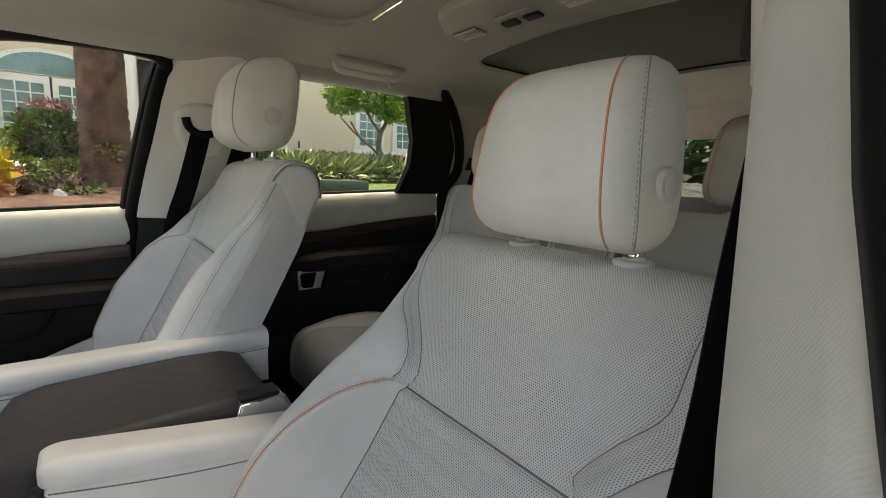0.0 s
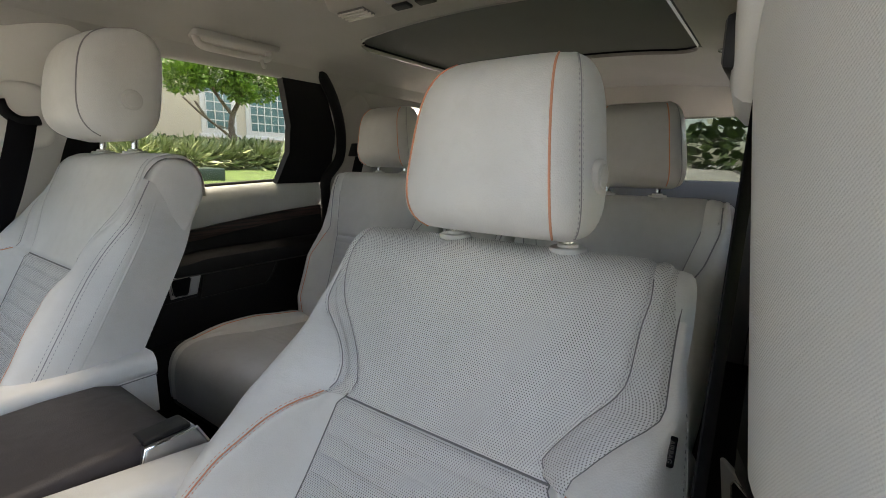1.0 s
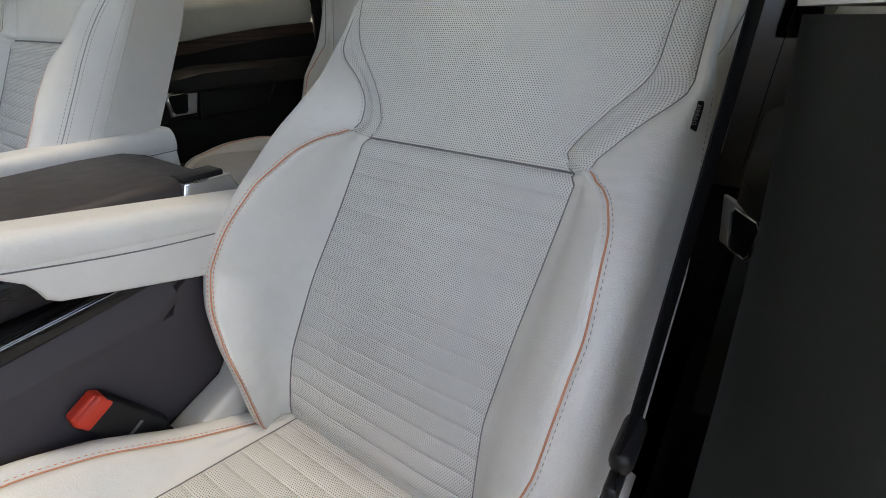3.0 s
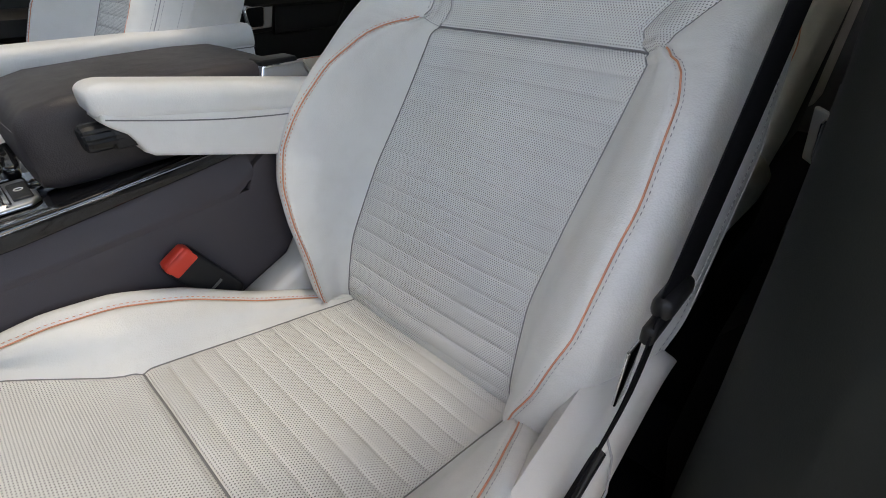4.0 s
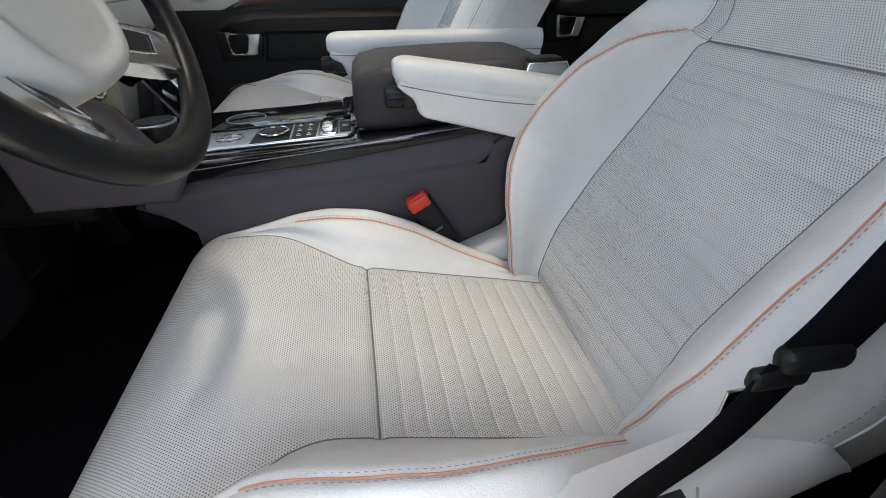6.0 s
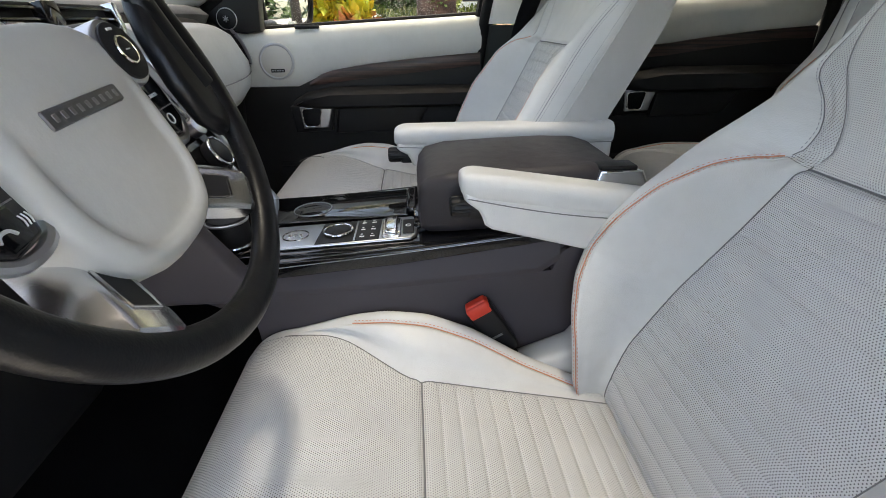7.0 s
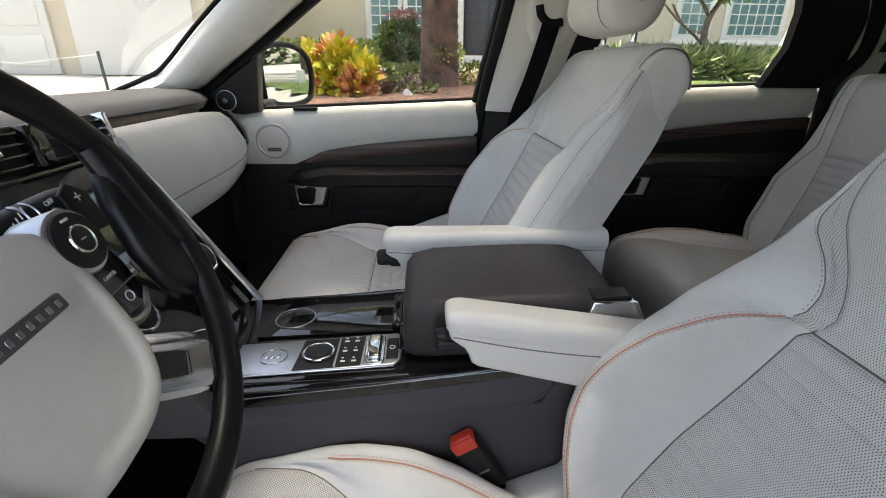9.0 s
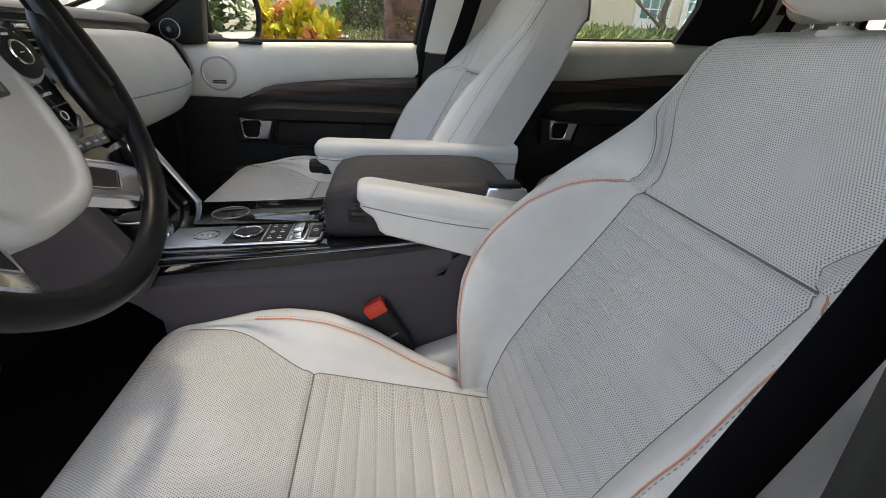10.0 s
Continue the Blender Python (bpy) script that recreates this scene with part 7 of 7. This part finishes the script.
for k in range(2):
    x = 1.19 + k * 0.68
    part("door_leaf", box((x, HY - 0.085, 1.74), (x + 0.64, HY - 0.052, 3.75), 0.01), M_IRON, door_h)
    for q in range(7):
        for f in (0, 1):
            c = Vector((x + 0.18 + 0.28 * f, HY - 0.092, 1.95 + q * 0.26))
            part("scroll", tube([c + Vector((r * math.cos(a), 0, r * math.sin(a))) for a, r in ((i * 0.55, 0.02 + 0.0085 * i) for i in range(14))], 0.010, 5), surface("iron_scroll", (0.13, 0.13, 0.14), 0.5) if q + f + k == 0 else bpy.data.materials["iron_scroll"], door_h)
part("door_step", box((0.9, HY - 0.9, 1.3), (2.9, HY, 1.69), 0.02), M_WHITE_PAINT, house, "pale stone door step")
part("column", merged(cyl(0.17, 3.6, 32, 0.01, Matrix.Translation((0.92, HY - 0.45, 1.6))), box((0.70, HY - 0.67, 1.55), (1.14, HY - 0.23, 1.78), 0.02)), M_WHITE_PAINT, house, "white porch column")
part("lintel", box((0.9, HY - 0.5, 4.1), (2.9, HY - 0.02, 4.4), 0.02), M_WHITE_PAINT, house)
part("wall_tap", box((5.35, HY - 0.08, 2.15), (5.40, HY, 2.35), 0.01), M_IRON, house)


# plants
def leaf_cloud(centre, radii, count, size, material, name, parent, seed, shape=1.6, hollow=0.35, droop=0.0, flat=False):
    """Many small leaves scattered in a lumpy ellipsoid."""
    rng = random.Random(seed)
    verts, faces = [], []
    cx, cy, cz = centre
    for _ in range(count):
        while True:
            d = Vector((rng.uniform(-1, 1), rng.uniform(-1, 1), rng.uniform(-1, 1)))
            if 0.05 < d.length <= 1:
                break
        d.normalize()
        lump = 0.80 + 0.32 * noise.noise(Vector((d.x * 2.1 + seed, d.y * 2.1, d.z * 2.1)))
        r = (hollow + (1 - hollow) * rng.random() ** 0.5) * lump
        p = Vector((cx + d.x * radii[0] * r, cy + d.y * radii[1] * r, cz + d.z * radii[2] * r))
        out = (d + Vector((rng.uniform(-.7, .7), rng.uniform(-.7, .7), rng.uniform(-.3, .9) - droop))).normalized()
        side = out.orthogonal().normalized()
        side.rotate(Matrix.Rotation(rng.uniform(0, 6.3), 3, out))
        up = out.cross(side)
        s = size * rng.uniform(0.65, 1.3)
        k = len(verts)
        verts += [p, p + out * s * 0.5 + side * s / (2 * shape) + up * s * 0.06, p + out * s, p + out * s * 0.5 - side * s / (2 * shape) + up * s * 0.06]
        faces.append((k, k + 1, k + 2, k + 3))
    me = bpy.data.meshes.new(name)
    me.from_pydata(verts, [], faces)
    return finish(name, me, material, parent, "", 0)


palm = thing("palm_trunk", "thick brown palm trunk with scarred bark in the mulch bed", "palm tree", at=(0.145, 7.5, 1.03))
rings = []
rngp = random.Random(4)
for i in range(60):
    z = i * 0.075
    r = 0.30 + 0.05 * math.exp(-z * 2.5) + 0.012 * math.sin(z * 40) - 0.010 * min(z, 2)
    rings.append([((r + 0.016 * noise.noise(Vector((math.cos(a) * 3, math.sin(a) * 3, z * 5)))) * math.cos(a), (r + 0.016 * noise.noise(Vector((math.cos(a) * 3, math.sin(a) * 3, z * 5 + 9)))) * math.sin(a), z) for a in (2 * math.pi * k / 36 for k in range(36))])
part("trunk", loft(rings), M_BARK, palm, "", 60)
leaf_cloud((0.0, -0.27, 0.55), (0.2, 0.08, 0.14), 90, 0.07, M_HEDGE, "ivy", palm, 3)
fr = []
for k in range(14):
    a = 2 * math.pi * k / 14
    pts = [Vector((math.cos(a) * r, math.sin(a) * r, 4.5 + 1.2 * math.sin(min(r, 2.2) * 1.2) - 0.12 * r * r)) for r in steps(0.1, 2.8, 12)]
    b = bmesh.new()
    for p, q in zip(pts, pts[1:]):
        sd2 = Vector((-math.sin(a), math.cos(a), 0))
        for s in (-1, 1):
            for t in (0.0, 0.33, 0.66):
                o = p.lerp(q, t)
                v = [b.verts.new(o), b.verts.new(o + sd2 * s * 0.5 + Vector((math.cos(a) * 0.2, math.sin(a) * 0.2, -0.28))), b.verts.new(o + (q - p) * 0.2)]
                b.faces.new(v)
    fr.append(b)
part("crown", merged(*fr), M_DARK_LEAF, palm, "drooping green fronds", 0)

tree = thing("garden_tree", "small garden tree with curved grey trunk and bright green crown", "tree", at=(6.35, 10.0, 1.22))
limbs = [[(0, 0, 0), (-0.12, 0, 0.35), (-0.32, 0, 0.75), (-0.30, 0, 1.2), (0.0, 0.05, 1.7), (0.25, 0.1, 2.3)], [(-0.22, 0, 0.6), (-0.6, -0.1, 0.85), (-1.1, -0.2, 1.15), (-1.5, -0.2, 1.5)], [(0.05, 0.05, 0.1), (-0.02, 0.1, 0.5), (-0.2, 0.1, 0.8)], [(-0.25, 0, 0.9), (-0.7, 0.2, 1.05), (-1.0, 0.3, 1.5)], [(-0.30, 0, 1.25), (-0.6, 0.1, 1.7), (-0.7, 0.2, 2.2)]]
for k, l in enumerate(limbs):
    pts = spline(l, 5)
    bm = loft([[p + Vector((rr * math.cos(a), rr * math.sin(a), 0)) for a in (2 * math.pi * j / 8 for j in range(8))] for p, rr in ((p, (0.10 if k == 0 else 0.055) * (1 - 0.6 * i / len(pts))) for i, p in enumerate(pts))])
    part("trunk" if k == 0 else "limb", bm, M_TRUNK, tree)
for k, (c, r, n) in enumerate((((-0.6, 0, 2.25), (0.9, 0.7, 0.62), 3600), ((0.35, 0, 2.1), (0.8, 0.7, 0.6), 3000), ((-1.35, -0.1, 1.95), (0.62, 0.5, 0.42), 1700), ((0.0, 0.1, 2.8), (0.9, 0.7, 0.45), 2600), ((-0.2, -0.3, 1.75), (0.5, 0.4, 0.3), 900))):
    leaf_cloud(c, r, n, 0.085, M_LEAF, "crown", tree, 20 + k)

shrub = thing("round_shrub", "clipped round dark green shrub with pink new growth", "shrub", at=(-0.50, 8.5, 1.08))
leaf_cloud((0, 0, 0.62), (0.46, 0.46, 0.62), 5200, 0.07, M_SHRUB, "foliage", shrub, 31, hollow=0.6)
leaf_cloud((0.05, 0, 1.14), (0.30, 0.3, 0.12), 500, 0.06, M_PINK, "flowers", shrub, 32)
croton = thing("croton", "yellow, orange and red croton bush by the drive", "shrub", at=(-1.25, 6.0, 0.98))
for k, (x, z, r) in enumerate(((-0.32, 0.42, 0.26), (0.0, 0.50, 0.28), (-0.12, 0.22, 0.28), (0.28, 0.30, 0.24), (-0.42, 0.2, 0.2), (0.18, 0.12, 0.24))):
    leaf_cloud((x, -0.05 * k, z), (r, r, r), 300, 0.155, M_CROTON, "foliage", croton, 40 + k, shape=1.7, hollow=0.1)


def hedge(name, label, x0, x1, y, z, h, d, count, size, material, seed, shape=1.6):
    t = thing(name, label, "hedge", at=((x0 + x1) / 2, y, z))
    n = max(1, int((x1 - x0) / 0.5))
    for k in range(n):
        x = x0 - (x0 + x1) / 2 + (x1 - x0) * (k + 0.5) / n
        leaf_cloud((x, 0.1 * math.sin(k * 2.1), h * 0.5), (0.42, d, h * (0.58 + 0.08 * math.sin(k * 1.7))), count, size, material, "foliage", t, seed + k, shape, hollow=0.5)
    return t


hedge("low_hedge", "low variegated yellow-green hedge behind the mulch", -1.8, 0.0, 7.9, 1.05, 0.42, 0.35, 900, 0.06, M_HEDGE, 60)
hedge("low_hedge", "low variegated yellow-green hedge beside the palm", 0.55, 2.6, 8.0, 1.05, 0.45, 0.35, 900, 0.06, M_HEDGE, 70)
hedge("back_hedge", "green hedge along the house wall", -3.9, 0.9, 12.4, 1.40, 0.62, 0.5, 800, 0.09, M_HEDGE, 80)
hedge("back_hedge", "green hedge below the side windows", 3.0, 12.0, 11.6, 1.38, 0.55, 0.5, 700, 0.10, M_DARK_LEAF, 95)
hedge("strap_leaf_bed", "bed of long pale-green strap leaves", 3.4, 7.6, 9.6, 1.16, 0.5, 0.55, 420, 0.34, M_GRASSY, 120, 7.0)
hedge("purple_border", "low purple-leaved border plants", -1.2, 0.0, 6.2, 0.97, 0.22, 0.3, 350, 0.08, M_PURPLE, 140)
stone = thing("garden_stone", "small grey garden stone in the mulch", "stone", at=(-0.35, 6.0, 1.0))
sb = bmesh.new()
bmesh.ops.create_icosphere(sb, subdivisions=3, radius=0.11)
for v in sb.verts:
    v.co *= 0.8 + 0.5 * noise.noise(v.co * 9)
    v.co.z *= 1.2
part("stone", sb, surface("grey_stone", (0.33, 0.34, 0.35), 0.9, var=0.3, fine=60, bump=0.7), stone)
stake = thing("stake", "thin dark green stake with a white cord by the drive", "stake", at=(-4.92, 7.0, 0.9))
part("post", tube([(0, 0, 0), (-0.02, 0, 0.66)], 0.022, 8), surface("green_post", (0.03, 0.06, 0.05), 0.6), stake)
part("cord", tube([(-0.02, 0, 0.62), (-1.2, 0, 0.48), (-3.0, 0, 0.62)], 0.006, 5), M_WHITE_PAINT, stake)
bin_t = thing("parked_trailer", "low dark green flat cover standing on the lawn's edge", "cover", at=(3.6, 7.2, 1.0))
part("cover", box((-0.9, -0.3, 0.0), (0.45, 0.3, 0.28), 0.03), surface("dark_green_cover", (0.03, 0.05, 0.035), 0.35), bin_t)

# unseen tree, added to hold back high sky light from the driver's seat
shade = thing("shade_tree", "unseen broad leafy tree, added to shade the car's open side", "tree", at=(1.9, -4.3, 0))
part("trunk", loft([[(0.19 * (1 - 0.08 * i) * math.cos(a) - 0.09 * i, 0.19 * (1 - 0.08 * i) * math.sin(a) + 0.04 * i, i * 0.5) for a in (2 * math.pi * j / 12 for j in range(12))] for i in range(9)]), M_TRUNK, shade)
for k, (x, y, z, r) in enumerate(((-1.5, 1.2, 4.4, 1.7), (-3.2, 1.0, 4.3, 1.6), (0.3, 1.1, 4.5, 1.7), (-2.3, 2.1, 5.2, 1.6), (-0.3, 2.2, 5.3, 1.6), (-1.2, 0.2, 5.4, 1.8))):
    leaf_cloud((x, y, z), (r, r * 0.9, r * 0.62), 330, 0.30, M_DARK_LEAF, "crown", shade, 260 + k)

# what the mirror and the rear windows look on to
for k, (x, y, s) in enumerate(((14, -3, 1.3), (18, 3, 1.6), (16, -9, 1.4), (22, -1, 1.8), (12, -14, 1.4), (24, 7, 1.7))):
    t = thing("street_tree", "leafy green tree across the lawn", "tree", "street trees", at=(x, y, ground_z(x, y)))
    part("trunk", loft([[(0.16 * s * (1 - 0.1 * i) * math.cos(a) + 0.05 * math.sin(i), 0.16 * s * (1 - 0.1 * i) * math.sin(a), i * 0.5 * s) for a in (2 * math.pi * j / 10 for j in range(10))] for i in range(6)]), M_TRUNK, t)
    for q in range(4):
        leaf_cloud((0.9 * s * math.cos(q * 1.7), 0.9 * s * math.sin(q * 1.7), (2.6 + 0.4 * q % 2) * s), (1.2 * s, 1.2 * s, 0.9 * s), 900, 0.30, M_DARK_LEAF, "crown", t, 200 + 10 * k + q)
fence = thing("white_fence", "white picket fence with square posts beyond the lawn", "fence", at=(10.5, 0, 0))
for k in range(8):
    part("post", box((-0.09, -6.0 + k * 1.9, 0.0), (0.09, -5.82 + k * 1.9, 1.3), 0.015), M_WHITE_PAINT, fence)
for z in (0.35, 1.0):
    part("rail", box((-0.03, -6.0, z), (0.03, 7.4, z + 0.09), 0.01), M_WHITE_PAINT, fence)
far = thing("backdrop_trees", "distant dark green row of trees", "trees", kind="structure")
for k in range(14):
    a = radians(-120 + k * 15)
    leaf_cloud((70 * math.cos(a), 70 * math.sin(a), 4.0), (12, 12, 6.5), 900, 1.6, M_DARK_LEAF, "tree_row", far, 300 + k)
